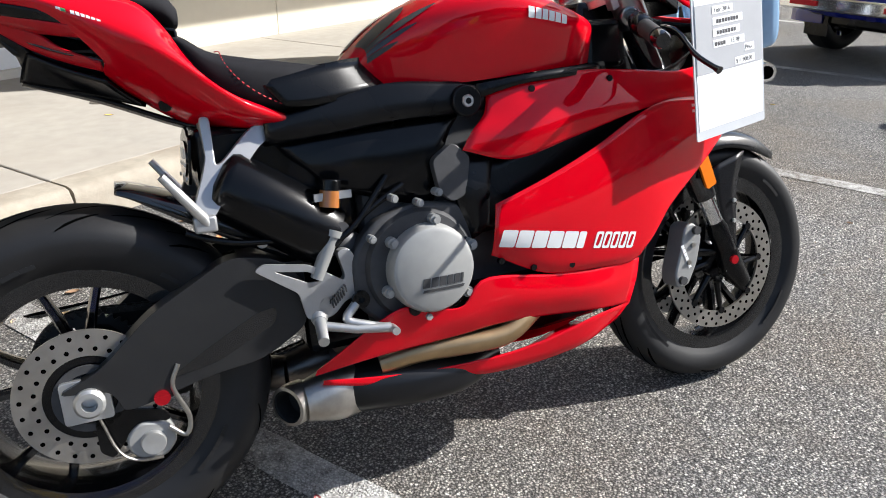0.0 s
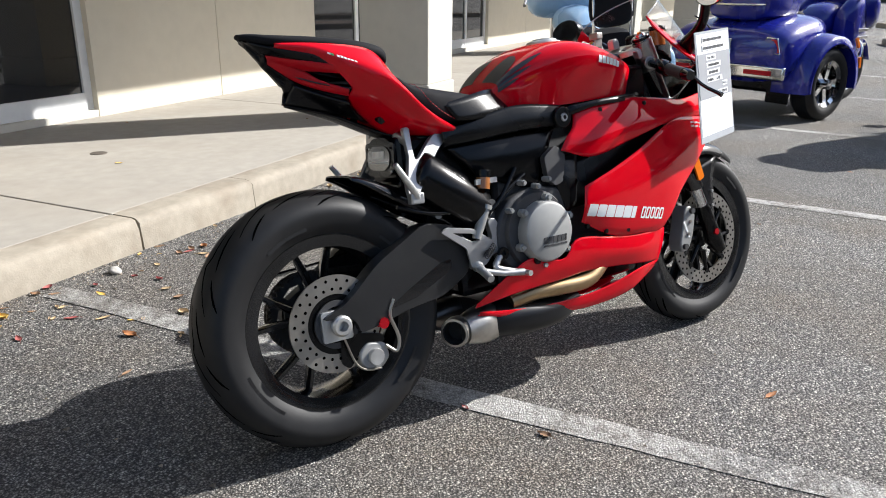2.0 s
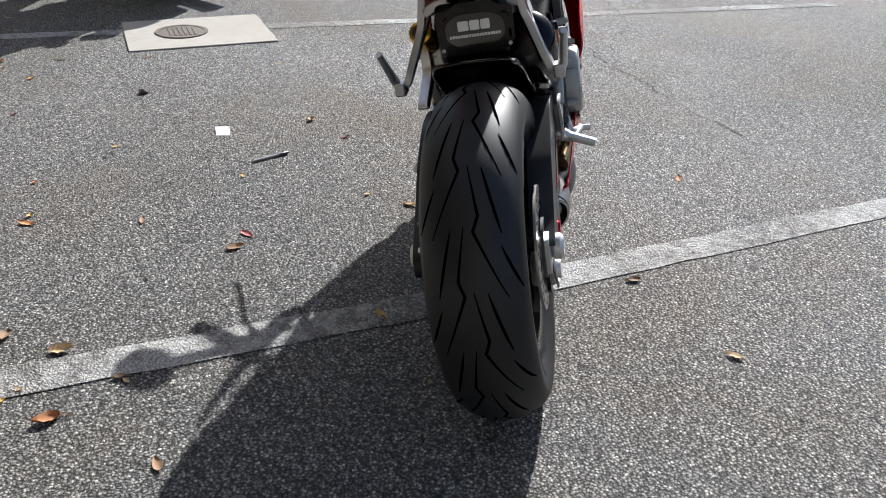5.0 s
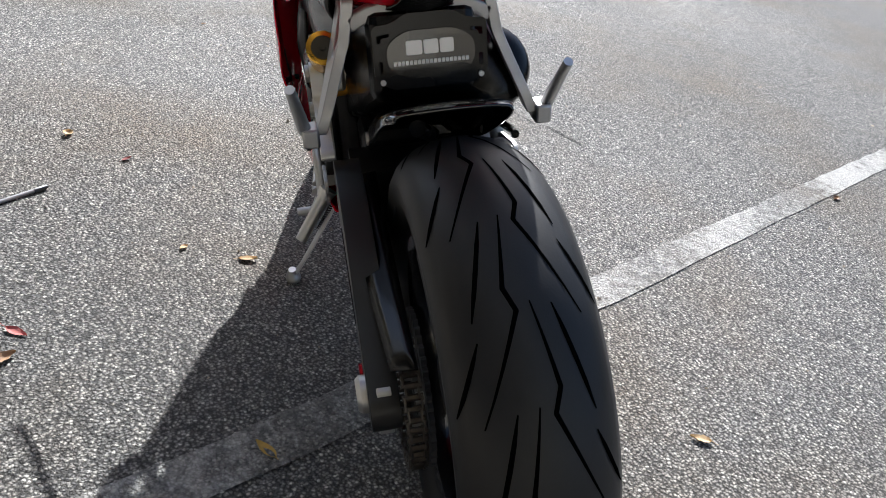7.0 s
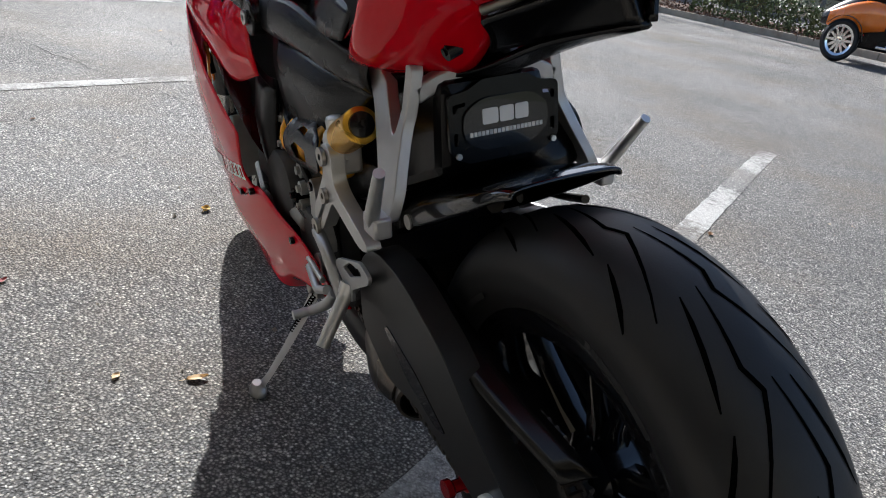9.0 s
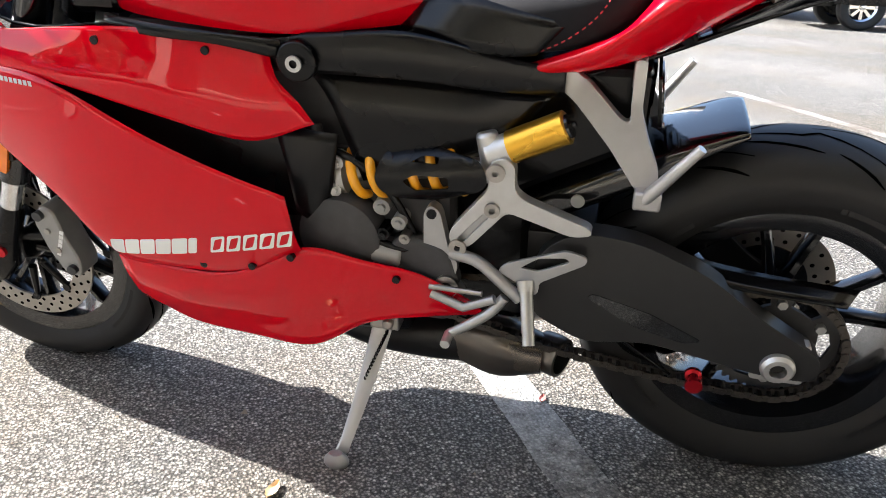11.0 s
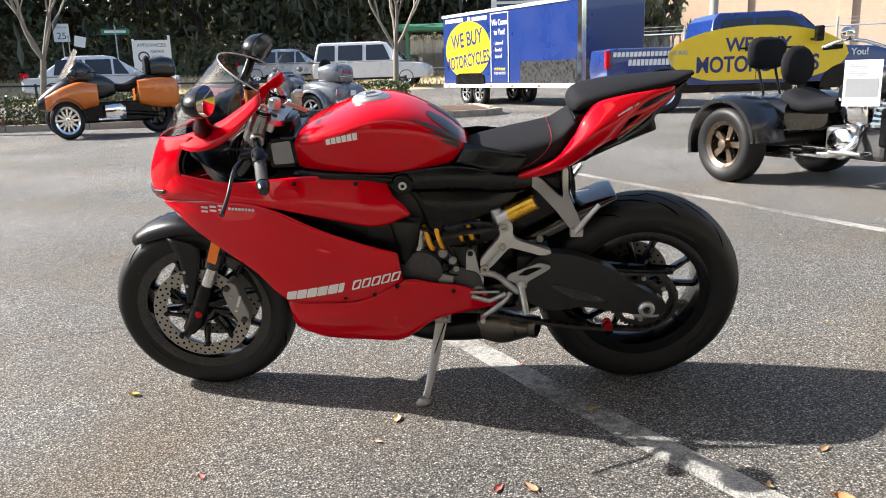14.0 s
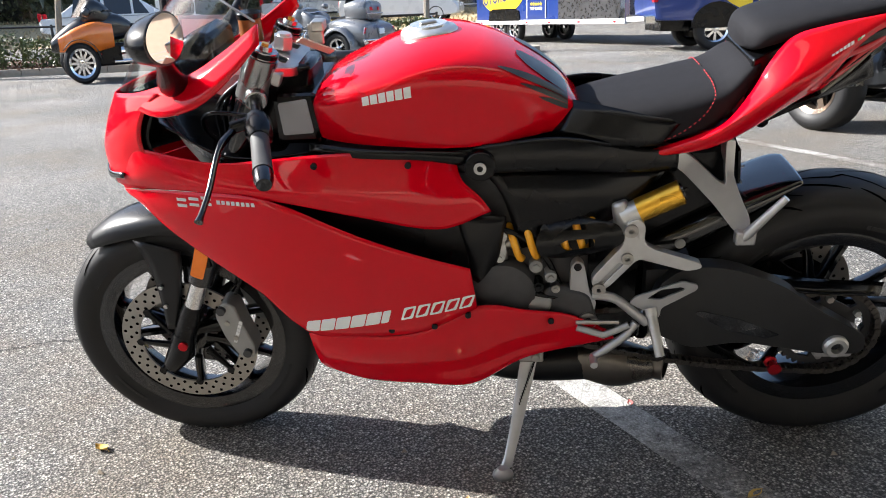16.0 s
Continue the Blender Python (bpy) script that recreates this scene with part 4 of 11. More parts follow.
# -- seats --
part("rider_seat", body([(0.600, 0.060, 0.790, 0.826), (0.53, 0.090, 0.786, 0.846), (0.44, 0.122, 0.772, 0.862), (0.35, 0.131, 0.782, 0.878), (0.29, 0.125, 0.808, 0.892), (0.25, 0.110, 0.855, 0.918), (0.222, 0.088, 0.895, 0.932)], 32, 5, 3.6), SEAT, bike, "black leather rider seat with red stitching", smooth=60)
part("seat_skirt", skin([[(0.57, 0.07, 0.86), (0.50, 0.105, 0.855), (0.42, 0.122, 0.84), (0.36, 0.126, 0.83)], [(0.60, 0.10, 0.80), (0.52, 0.128, 0.79), (0.45, 0.132, 0.782), (0.40, 0.13, 0.785)]], 10, 4), BLACK, bike, solid=0.004)
part("seat_skirt", skin([[(0.57, 0.07, 0.86), (0.50, 0.105, 0.855), (0.42, 0.122, 0.84), (0.36, 0.126, 0.83)], [(0.60, 0.10, 0.80), (0.52, 0.128, 0.79), (0.45, 0.132, 0.782), (0.40, 0.13, 0.785)]], 10, 4, side=-1), BLACK, bike, solid=0.004)
STITCH = material("red_thread", (0.45, 0.02, 0.03), rough=0.7, vary=0.2)
bm = bmesh.new()
for s in (1, -1):
    line = curve_points([(0.305, s * 0.02, 0.890), (0.305, s * 0.085, 0.886), (0.306, s * 0.120, 0.868), (0.325, s * 0.131, 0.838), (0.36, s * 0.132, 0.808), (0.40, s * 0.128, 0.786)], 44)
    for i in range(0, 44, 2):
        add_tube(bm, [line[i] + Vector((0, 0, 0.002)), line[i + 1] + Vector((0, 0, 0.002))], 0.0011, 5)
part("seat_stitching", bm, STITCH, bike, "red seat stitching", smooth=0, kind="stuff")
part("passenger_seat", body([(0.248, 0.060, 0.938, 0.972), (0.232, 0.092, 0.934, 0.990), (0.20, 0.102, 0.944, 1.001), (0.14, 0.101, 0.962, 1.012), (0.05, 0.087, 0.978, 1.022), (-0.04, 0.062, 0.994, 1.029), (-0.085, 0.038, 1.010, 1.034), (-0.112, 0.016, 1.024, 1.034)], 32, 5, 2.5), SEAT, bike, "black textured passenger seat pad", smooth=60)

# -- tank --
tank_st = [(1.056, 0.100, 0.818, 0.890), (1.038, 0.140, 0.812, 0.910), (0.98, 0.170, 0.808, 0.936), (0.90, 0.187, 0.804, 0.966), (0.82, 0.187, 0.798, 0.986), (0.74, 0.173, 0.795, 0.978), (0.66, 0.146, 0.800, 0.946), (0.59, 0.114, 0.806, 0.900), (0.545, 0.082, 0.810, 0.852)]
sections = []
prof = [(0.55, 0.0), (0.85, 0.02), (0.875, 0.14), (0.92, 0.34), (0.965, 0.52), (0.995, 0.66), (1.0, 0.75), (0.965, 0.83), (0.86, 0.90), (0.66, 0.955), (0.40, 0.988), (0.14, 0.999)]
line = curve_points([(s[0], s[1], s[2]) for s in tank_st], 40)
tops = curve_points([(s[3], 0, 0) for s in tank_st], 40)
for p, q in zip(line, tops):
    x, w, lo = p
    h = q.x - lo
    f = max(0.0, min(1.0, (x - 0.62) / 0.25))
    ring = [(x, w * (a * (1 - 0.10 * (1 - f) * b)), lo + h * b) for a, b in prof]
    sections.append(ring + [(x, -y, z) for x, y, z in ring[::-1]])
tank = part("fuel_tank", loft(sections), RED, bike, "glossy red fuel tank", smooth=60)
part("tank_rim", lathe([(0.0, 0.010), (0.040, 0.010), (0.052, 0.006), (0.056, 0.0), (0.056, -0.02), (0.0, -0.02)], 40, "z"), SILVER, tank, "bright fuel filler cap ring", smooth=40, at=pose(0.832, 0, 0.983, 0, 3, 0))
part("filler_cap", lathe([(0.0, 0.014), (0.036, 0.014), (0.038, 0.010), (0.0, 0.008)], 32, "z"), material("filler_cap_silver", (0.5, 0.52, 0.52), rough=0.3, metal=0.7, vary=0.06), tank, "silver filler cap", smooth=40, at=pose(0.832, 0, 0.983, 0, 3, 0))
part("cap_key_flap", box((-0.016, -0.008, 0.012), (0.018, 0.008, 0.018)), STEEL, tank, bevel=0.003, at=pose(0.832, 0, 0.983, 0, 3, 25))


# black tank pad that follows the rear of the tank
def tank_point(x, b, s, lift=0.0022):
    xs = [q.x for q in line][::-1]
    x0, w, lo = x, float(np.interp(x, xs, [q.y for q in line][::-1])), float(np.interp(x, xs, [q.z for q in line][::-1]))
    h = float(np.interp(x, xs, [q.x for q in tops][::-1])) - lo
    f = max(0.0, min(1.0, (x0 - 0.62) / 0.25))
    a = np.interp(b, [q[1] for q in prof], [q[0] for q in prof])
    return Vector((x0, s * (w * (a * (1 - 0.10 * (1 - f) * b)) + lift), lo + h * b + lift))


for s in (1, -1):
    bm = bmesh.new()
    for x_far, b0, b1 in ((0.665, 0.88, 0.995), (0.70, 0.78, 0.88), (0.66, 0.66, 0.77), (0.625, 0.52, 0.65)):
        rows = []
        for k in range(11):
            x = 0.570 + (x_far - 0.570) * k / 10
            c, w = (b0 + b1) / 2 + 0.05 * k / 10, (b1 - b0) / 2 * (1 - (k / 10) ** 2 * 0.9)
            rows.append([bm.verts.new(tank_point(x, min(0.995, c + w * d), s)) for d in (-1, -0.33, 0.33, 1)])
        for a, b in zip(rows, rows[1:]):
            for j in range(3):
                bm.faces.new((a[j], a[j + 1], b[j + 1], b[j]))
    bmesh.ops.remove_doubles(bm, verts=bm.verts, dist=1e-5)
    part("tank_pad", bm, material("carbon_pad", (0.03, 0.032, 0.036), rough=0.35, vary=0.3, scale=140), tank, "black clawed tank pad")

# -- seat frame covers, black middle --
for s in (1, -1):
    part("frame_cover", skin([
        [(0.80, 0.138, 0.792), (0.70, 0.142, 0.802), (0.58, 0.135, 0.808), (0.44, 0.126, 0.778), (0.36, 0.11, 0.765)],
        [(0.80, 0.148, 0.768), (0.70, 0.150, 0.774), (0.58, 0.144, 0.776), (0.45, 0.130, 0.756), (0.36, 0.115, 0.742)],
        [(0.78, 0.146, 0.748), (0.70, 0.147, 0.748), (0.58, 0.141, 0.746), (0.46, 0.128, 0.734), (0.36, 0.108, 0.725)],
        [(0.78, 0.120, 0.742), (0.70, 0.120, 0.742), (0.58, 0.116, 0.740), (0.46, 0.108, 0.728), (0.36, 0.092, 0.720)]], 18, 10, side=s), SATIN_BLACK, bike, "satin black plastic seat frame cover", smooth=25, solid=0.004)
    # crease drawn as a near-black strip in place of its shade
    part("cover_crease_shade", skin([[(0.66, 0.149, 0.786), (0.60, 0.147, 0.752), (0.595, 0.146, 0.746)], [(0.655, 0.149, 0.786), (0.594, 0.147, 0.752), (0.588, 0.146, 0.746)]], 6, 1, side=s), RECESS_SHADE, bike, "near-black strip painted as shade in a frame cover groove", smooth=0, solid=0.002)
    part("frame_triangle", skin([
        [(0.74, 0.122, 0.742), (0.60, 0.118, 0.738), (0.47, 0.110, 0.728), (0.38, 0.095, 0.715)],
        [(0.70, 0.140, 0.700), (0.60, 0.136, 0.690), (0.50, 0.126, 0.690), (0.40, 0.102, 0.690)],
        [(0.68, 0.138, 0.64), (0.58, 0.134, 0.645), (0.49, 0.125, 0.66), (0.43, 0.11, 0.665)],
        [(0.66, 0.13, 0.57), (0.58, 0.128, 0.59), (0.52, 0.12, 0.61), (0.46, 0.11, 0.63)]], 14, 8, side=s), BLACK, bike, "black cylinder head side cover", solid=0.004)
    part("pivot_cap", merge(cyl((0.737, s * 0.14, 0.764), (0.737, s * 0.168, 0.764), 0.030, 24), cyl((0.737, s * 0.16, 0.764), (0.737, s * 0.172, 0.764), 0.013, 6)), BLACK, bike, smooth=40, bevel=0.003)
    part("pivot_bolt", lathe([(0.006, 0), (0.010, 0), (0.012, 0.003), (0.012, 0.006), (0.006, 0.006)], 18), SILVER, bike, at=pose(0.737, s * 0.170 - (0.003 if s < 0 else 0), 0.764))
    part("tank_trim", skin([[(1.06, 0.140, 0.812), (0.95, 0.168, 0.808), (0.85, 0.170, 0.802), (0.76, 0.158, 0.793)], [(1.06, 0.150, 0.792), (0.95, 0.172, 0.79), (0.85, 0.172, 0.785), (0.76, 0.158, 0.765)]], 12, 2, side=s), BLACK, bike, "black strip below the tank", solid=0.006)

# -- fairings --
for s in (1, -1):
    main = part("side_fairing", skin([
        [(1.475, 0.090, 0.705), (1.40, 0.125, 0.716), (1.30, 0.155, 0.722), (1.19, 0.182, 0.724), (1.105, 0.197, 0.703), (0.99, 0.206, 0.649), (0.87, 0.208, 0.602), (0.762, 0.205, 0.566)],
        [(1.465, 0.095, 0.695), (1.40, 0.130, 0.68), (1.30, 0.162, 0.655), (1.19, 0.190, 0.625), (1.10, 0.204, 0.59), (0.96, 0.212, 0.548), (0.83, 0.212, 0.524), (0.754, 0.207, 0.51)],
        [(1.455, 0.092, 0.686), (1.39, 0.125, 0.634), (1.295, 0.155, 0.572), (1.20, 0.178, 0.512), (1.125, 0.186, 0.445), (1.0, 0.196, 0.425), (0.87, 0.200, 0.44), (0.752, 0.198, 0.478)],
        [(1.448, 0.085, 0.680), (1.385, 0.115, 0.626), (1.288, 0.145, 0.564), (1.195, 0.165, 0.500), (1.112, 0.172, 0.398), (1.0, 0.184, 0.395), (0.87, 0.190, 0.408), (0.752, 0.190, 0.466)]],
        48, 20, side=s), RED, bike, "large glossy red side fairing with white stripe lettering", smooth=60, solid=0.003)
    part("upper_fairing", skin([
        [(1.49, 0.050, 0.800), (1.42, 0.115, 0.806), (1.33, 0.140, 0.792), (1.24, 0.152, 0.780), (1.13, 0.163, 0.790), (1.00, 0.168, 0.800), (0.87, 0.164, 0.793), (0.785, 0.152, 0.780)],
        [(1.50, 0.060, 0.770), (1.42, 0.122, 0.775), (1.33, 0.150, 0.765), (1.24, 0.164, 0.758), (1.13, 0.178, 0.760), (1.00, 0.186, 0.755), (0.87, 0.182, 0.745), (0.772, 0.160, 0.735)],
        [(1.49, 0.075, 0.735), (1.42, 0.124, 0.742), (1.33, 0.152, 0.742), (1.24, 0.170, 0.738), (1.13, 0.188, 0.730), (1.00, 0.196, 0.722), (0.86, 0.192, 0.698), (0.74, 0.166, 0.704)],
        [(1.475, 0.088, 0.706), (1.40, 0.123, 0.718), (1.30, 0.153, 0.724), (1.20, 0.176, 0.720), (1.10, 0.190, 0.708), (0.96, 0.192, 0.676), (0.82, 0.184, 0.645), (0.718, 0.166, 0.672)]],
        48, 18, side=s), RED, bike, "glossy red upper fairing panel", smooth=60, solid=0.003)
    # black sheet behind the outlet opening stands in for the shade inside
    part("air_slot", skin([[(1.26, 0.130, 0.755), (1.10, 0.142, 0.745), (0.95, 0.146, 0.715), (0.80, 0.138, 0.66), (0.72, 0.135, 0.66)], [(1.26, 0.128, 0.640), (1.10, 0.150, 0.590), (0.95, 0.155, 0.540), (0.82, 0.155, 0.510), (0.70, 0.14, 0.500)]], 16, 4, side=s), BLACK, bike, "black sheet that paints the shade in the side air outlet", solid=0.004)
part("belly_fairing", skin([
        [(1.114, 0.170, 0.392), (1.0, 0.182, 0.391), (0.88, 0.188, 0.402), (0.752, 0.186, 0.466), (0.65, 0.178, 0.45), (0.56, 0.165, 0.428), (0.47, 0.148, 0.372)],
        [(1.108, 0.165, 0.345), (1.0, 0.186, 0.345), (0.88, 0.190, 0.355), (0.75, 0.186, 0.385), (0.65, 0.176, 0.398), (0.56, 0.162, 0.392), (0.468, 0.146, 0.364)],
        [(1.100, 0.145, 0.290), (1.0, 0.165, 0.286), (0.88, 0.170, 0.288), (0.77, 0.170, 0.300), (0.66, 0.168, 0.348), (0.56, 0.158, 0.362), (0.466, 0.142, 0.357)],
        [(1.070, 0.110, 0.250), (1.0, 0.130, 0.238), (0.88, 0.140, 0.234), (0.77, 0.152, 0.240), (0.66, 0.162, 0.316), (0.56, 0.154, 0.340), (0.464, 0.140, 0.351)],
        [(1.055, 0.0, 0.222), (1.0, 0.0, 0.206), (0.88, 0.0, 0.200), (0.77, 0.05, 0.218), (0.66, 0.12, 0.306), (0.56, 0.135, 0.334), (0.462, 0.128, 0.348)]],
        36, 20), RED, bike, "glossy red belly fairing", smooth=60, solid=0.003)
part("belly_fairing", skin([
    [(1.114, 0.170, 0.392), (1.0, 0.182, 0.391), (0.88, 0.188, 0.402), (0.735, 0.190, 0.42), (0.68, 0.188, 0.372), (0.60, 0.182, 0.385), (0.54, 0.178, 0.385), (0.39, 0.155, 0.296)],
    [(1.108, 0.165, 0.345), (1.0, 0.186, 0.345), (0.88, 0.190, 0.355), (0.77, 0.190, 0.365), (0.69, 0.186, 0.345), (0.60, 0.180, 0.345), (0.53, 0.172, 0.335), (0.388, 0.153, 0.290)],
    [(1.100, 0.150, 0.29), (1.0, 0.172, 0.30), (0.88, 0.176, 0.312), (0.77, 0.176, 0.318), (0.68, 0.174, 0.312), (0.60, 0.172, 0.308), (0.51, 0.166, 0.302), (0.386, 0.151, 0.286)]],
    36, 16, side=-1), RED, bike, "glossy red belly fairing", smooth=60, solid=0.003)
part("belly_pan", skin([
    [(1.100, 0.150, 0.29), (1.0, 0.172, 0.285), (0.90, 0.170, 0.262), (0.80, 0.162, 0.245), (0.70, 0.158, 0.242), (0.60, 0.155, 0.246), (0.50, 0.152, 0.256), (0.40, 0.150, 0.272)],
    [(1.07, 0.11, 0.235), (0.98, 0.14, 0.215), (0.88, 0.148, 0.205), (0.78, 0.15, 0.205), (0.70, 0.15, 0.213), (0.60, 0.15, 0.225), (0.50, 0.15, 0.24), (0.40, 0.149, 0.265)],
    [(1.05, 0.0, 0.215), (0.98, 0.0, 0.20), (0.88, 0.04, 0.19), (0.78, 0.09, 0.19), (0.70, 0.11, 0.20), (0.60, 0.12, 0.215), (0.50, 0.13, 0.235), (0.40, 0.14, 0.262)]], 32, 12, side=-1), RED, bike, "red lower lip below the exhaust pipe", smooth=60, solid=0.003)
part("belly_inner", loft([[(x, y, z) for y, z in ((-w, 0.40), (w, 0.40), (w * 0.8, 0.26), (-w * 0.8, 0.26))] for x, w in ((1.06, 0.12), (0.9, 0.15), (0.72, 0.15), (0.60, 0.13))]), BLACK, bike, smooth=0, bevel=0.01)
# nose
part("nose_fairing", skin([
    [(1.33, 0.145, 0.735), (1.43, 0.115, 0.715), (1.505, 0.06, 0.71), (1.53, 0.0, 0.71), (1.505, -0.06, 0.71), (1.43, -0.115, 0.715), (1.33, -0.145, 0.735)],
    [(1.395, 0.128, 0.80), (1.46, 0.098, 0.79), (1.515, 0.05, 0.778), (1.53, 0.0, 0.775), (1.515, -0.05, 0.778), (1.46, -0.098, 0.79), (1.395, -0.128, 0.80)],
    [(1.378, 0.135, 0.872), (1.44, 0.098, 0.86), (1.49, 0.05, 0.845), (1.505, 0.0, 0.84), (1.49, -0.05, 0.845), (1.44, -0.098, 0.86), (1.378, -0.135, 0.872)],
    [(1.335, 0.14, 0.918), (1.40, 0.10, 0.908), (1.46, 0.05, 0.895), (1.48, 0.0, 0.888), (1.46, -0.05, 0.895), (1.40, -0.10, 0.908), (1.335, -0.14, 0.918)]], 32, 14), RED, bike, "glossy red nose fairing", smooth=60, solid=0.003)
# added black sheet: the shade of the hollow nose put into its colour
part("nose_liner", skin([
    [(1.32, 0.135, 0.750), (1.42, 0.105, 0.735), (1.490, 0.052, 0.730), (1.512, 0.0, 0.730), (1.490, -0.052, 0.730), (1.42, -0.105, 0.735), (1.32, -0.135, 0.750)],
    [(1.383, 0.119, 0.80), (1.446, 0.090, 0.79), (1.500, 0.045, 0.780), (1.514, 0.0, 0.778), (1.500, -0.045, 0.780), (1.446, -0.090, 0.79), (1.383, -0.119, 0.80)],
    [(1.364, 0.126, 0.866), (1.425, 0.090, 0.852), (1.474, 0.045, 0.838), (1.488, 0.0, 0.834), (1.474, -0.045, 0.838), (1.425, -0.090, 0.852), (1.364, -0.126, 0.866)],
    [(1.323, 0.131, 0.906), (1.386, 0.093, 0.897), (1.444, 0.045, 0.884), (1.462, 0.0, 0.878), (1.444, -0.045, 0.884), (1.386, -0.093, 0.897), (1.323, -0.131, 0.906)]], 28, 12), BLACK, bike, "added black sheet that paints the shade inside the nose", smooth=60, solid=0.003)
for s in (1, -1):
    part("screen_rim", skin([[(1.125, 0.142, 1.040), (1.20, 0.146, 0.990), (1.27, 0.142, 0.952), (1.37, 0.115, 0.918), (1.44, 0.07, 0.898)], [(1.122, 0.164, 1.010), (1.185, 0.184, 0.950), (1.25, 0.192, 0.906), (1.335, 0.172, 0.884), (1.42, 0.098, 0.886)]], 16, 3, side=s), RED, bike, "red fairing edge below the windscreen", solid=0.004)
part("windscreen", skin([
    [(1.268, 0.139, 0.955), (1.37, 0.112, 0.920), (1.44, 0.065, 0.902), (1.472, 0.0, 0.894), (1.44, -0.065, 0.902), (1.37, -0.112, 0.920), (1.268, -0.139, 0.955)],
    [(1.205, 0.144, 0.998), (1.31, 0.118, 0.988), (1.375, 0.068, 0.990), (1.40, 0.0, 0.992), (1.375, -0.068, 0.990), (1.31, -0.118, 0.988), (1.205, -0.144, 0.998)],
    [(1.128, 0.141, 1.043), (1.19, 0.126, 1.082), (1.245, 0.075, 1.112), (1.268, 0.0, 1.124), (1.245, -0.075, 1.112), (1.19, -0.126, 1.082), (1.128, -0.141, 1.043)]], 32, 12), SCREEN, bike, "clear curved windscreen", smooth=80)
rim_pts = curve_points([(1.128, 0.141, 1.043), (1.19, 0.126, 1.082), (1.245, 0.075, 1.112), (1.268, 0.0, 1.124), (1.245, -0.075, 1.112), (1.19, -0.126, 1.082), (1.128, -0.141, 1.043)], 30)
part("windscreen_edge", tube(rim_pts, 0.0022, 6), material("screen_edge", (0.35, 0.36, 0.37), rough=0.2, vary=0.05), bike, smooth=60)
part("cockpit_tub", skin([[(1.36, 0.118, 0.85), (1.40, 0.0, 0.86), (1.36, -0.118, 0.85)], [(1.22, 0.14, 0.785), (1.30, 0.0, 0.70), (1.22, -0.14, 0.785)], [(1.05, 0.15, 0.795), (1.05, 0.0, 0.72), (1.05, -0.15, 0.795)]], 16, 8), BLACK, bike, "black inner cockpit", solid=0.004)
part("dash", loft([[(x, y, z) for y, z in ((-w, z0), (w, z0), (w * 0.9, z1), (-w * 0.9, z1))] for x, w, z0, z1 in ((1.24, 0.07, 0.935, 1.005), (1.27, 0.075, 0.93, 1.01), (1.33, 0.06, 0.90, 0.985))]), BLACK, bike, "black instrument panel", smooth=30, bevel=0.01)

# engine core that fills the frame
part("engine_core", merge(box((0.52, -0.12, 0.30), (1.02, 0.12, 0.62)), box((0.62, -0.11, 0.60), (1.05, 0.11, 0.80)), box((0.50, -0.09, 0.62), (0.64, 0.09, 0.78))), ENGINE_DARK, bike, "dark engine block inside the fairing", smooth=0, bevel=0.02)
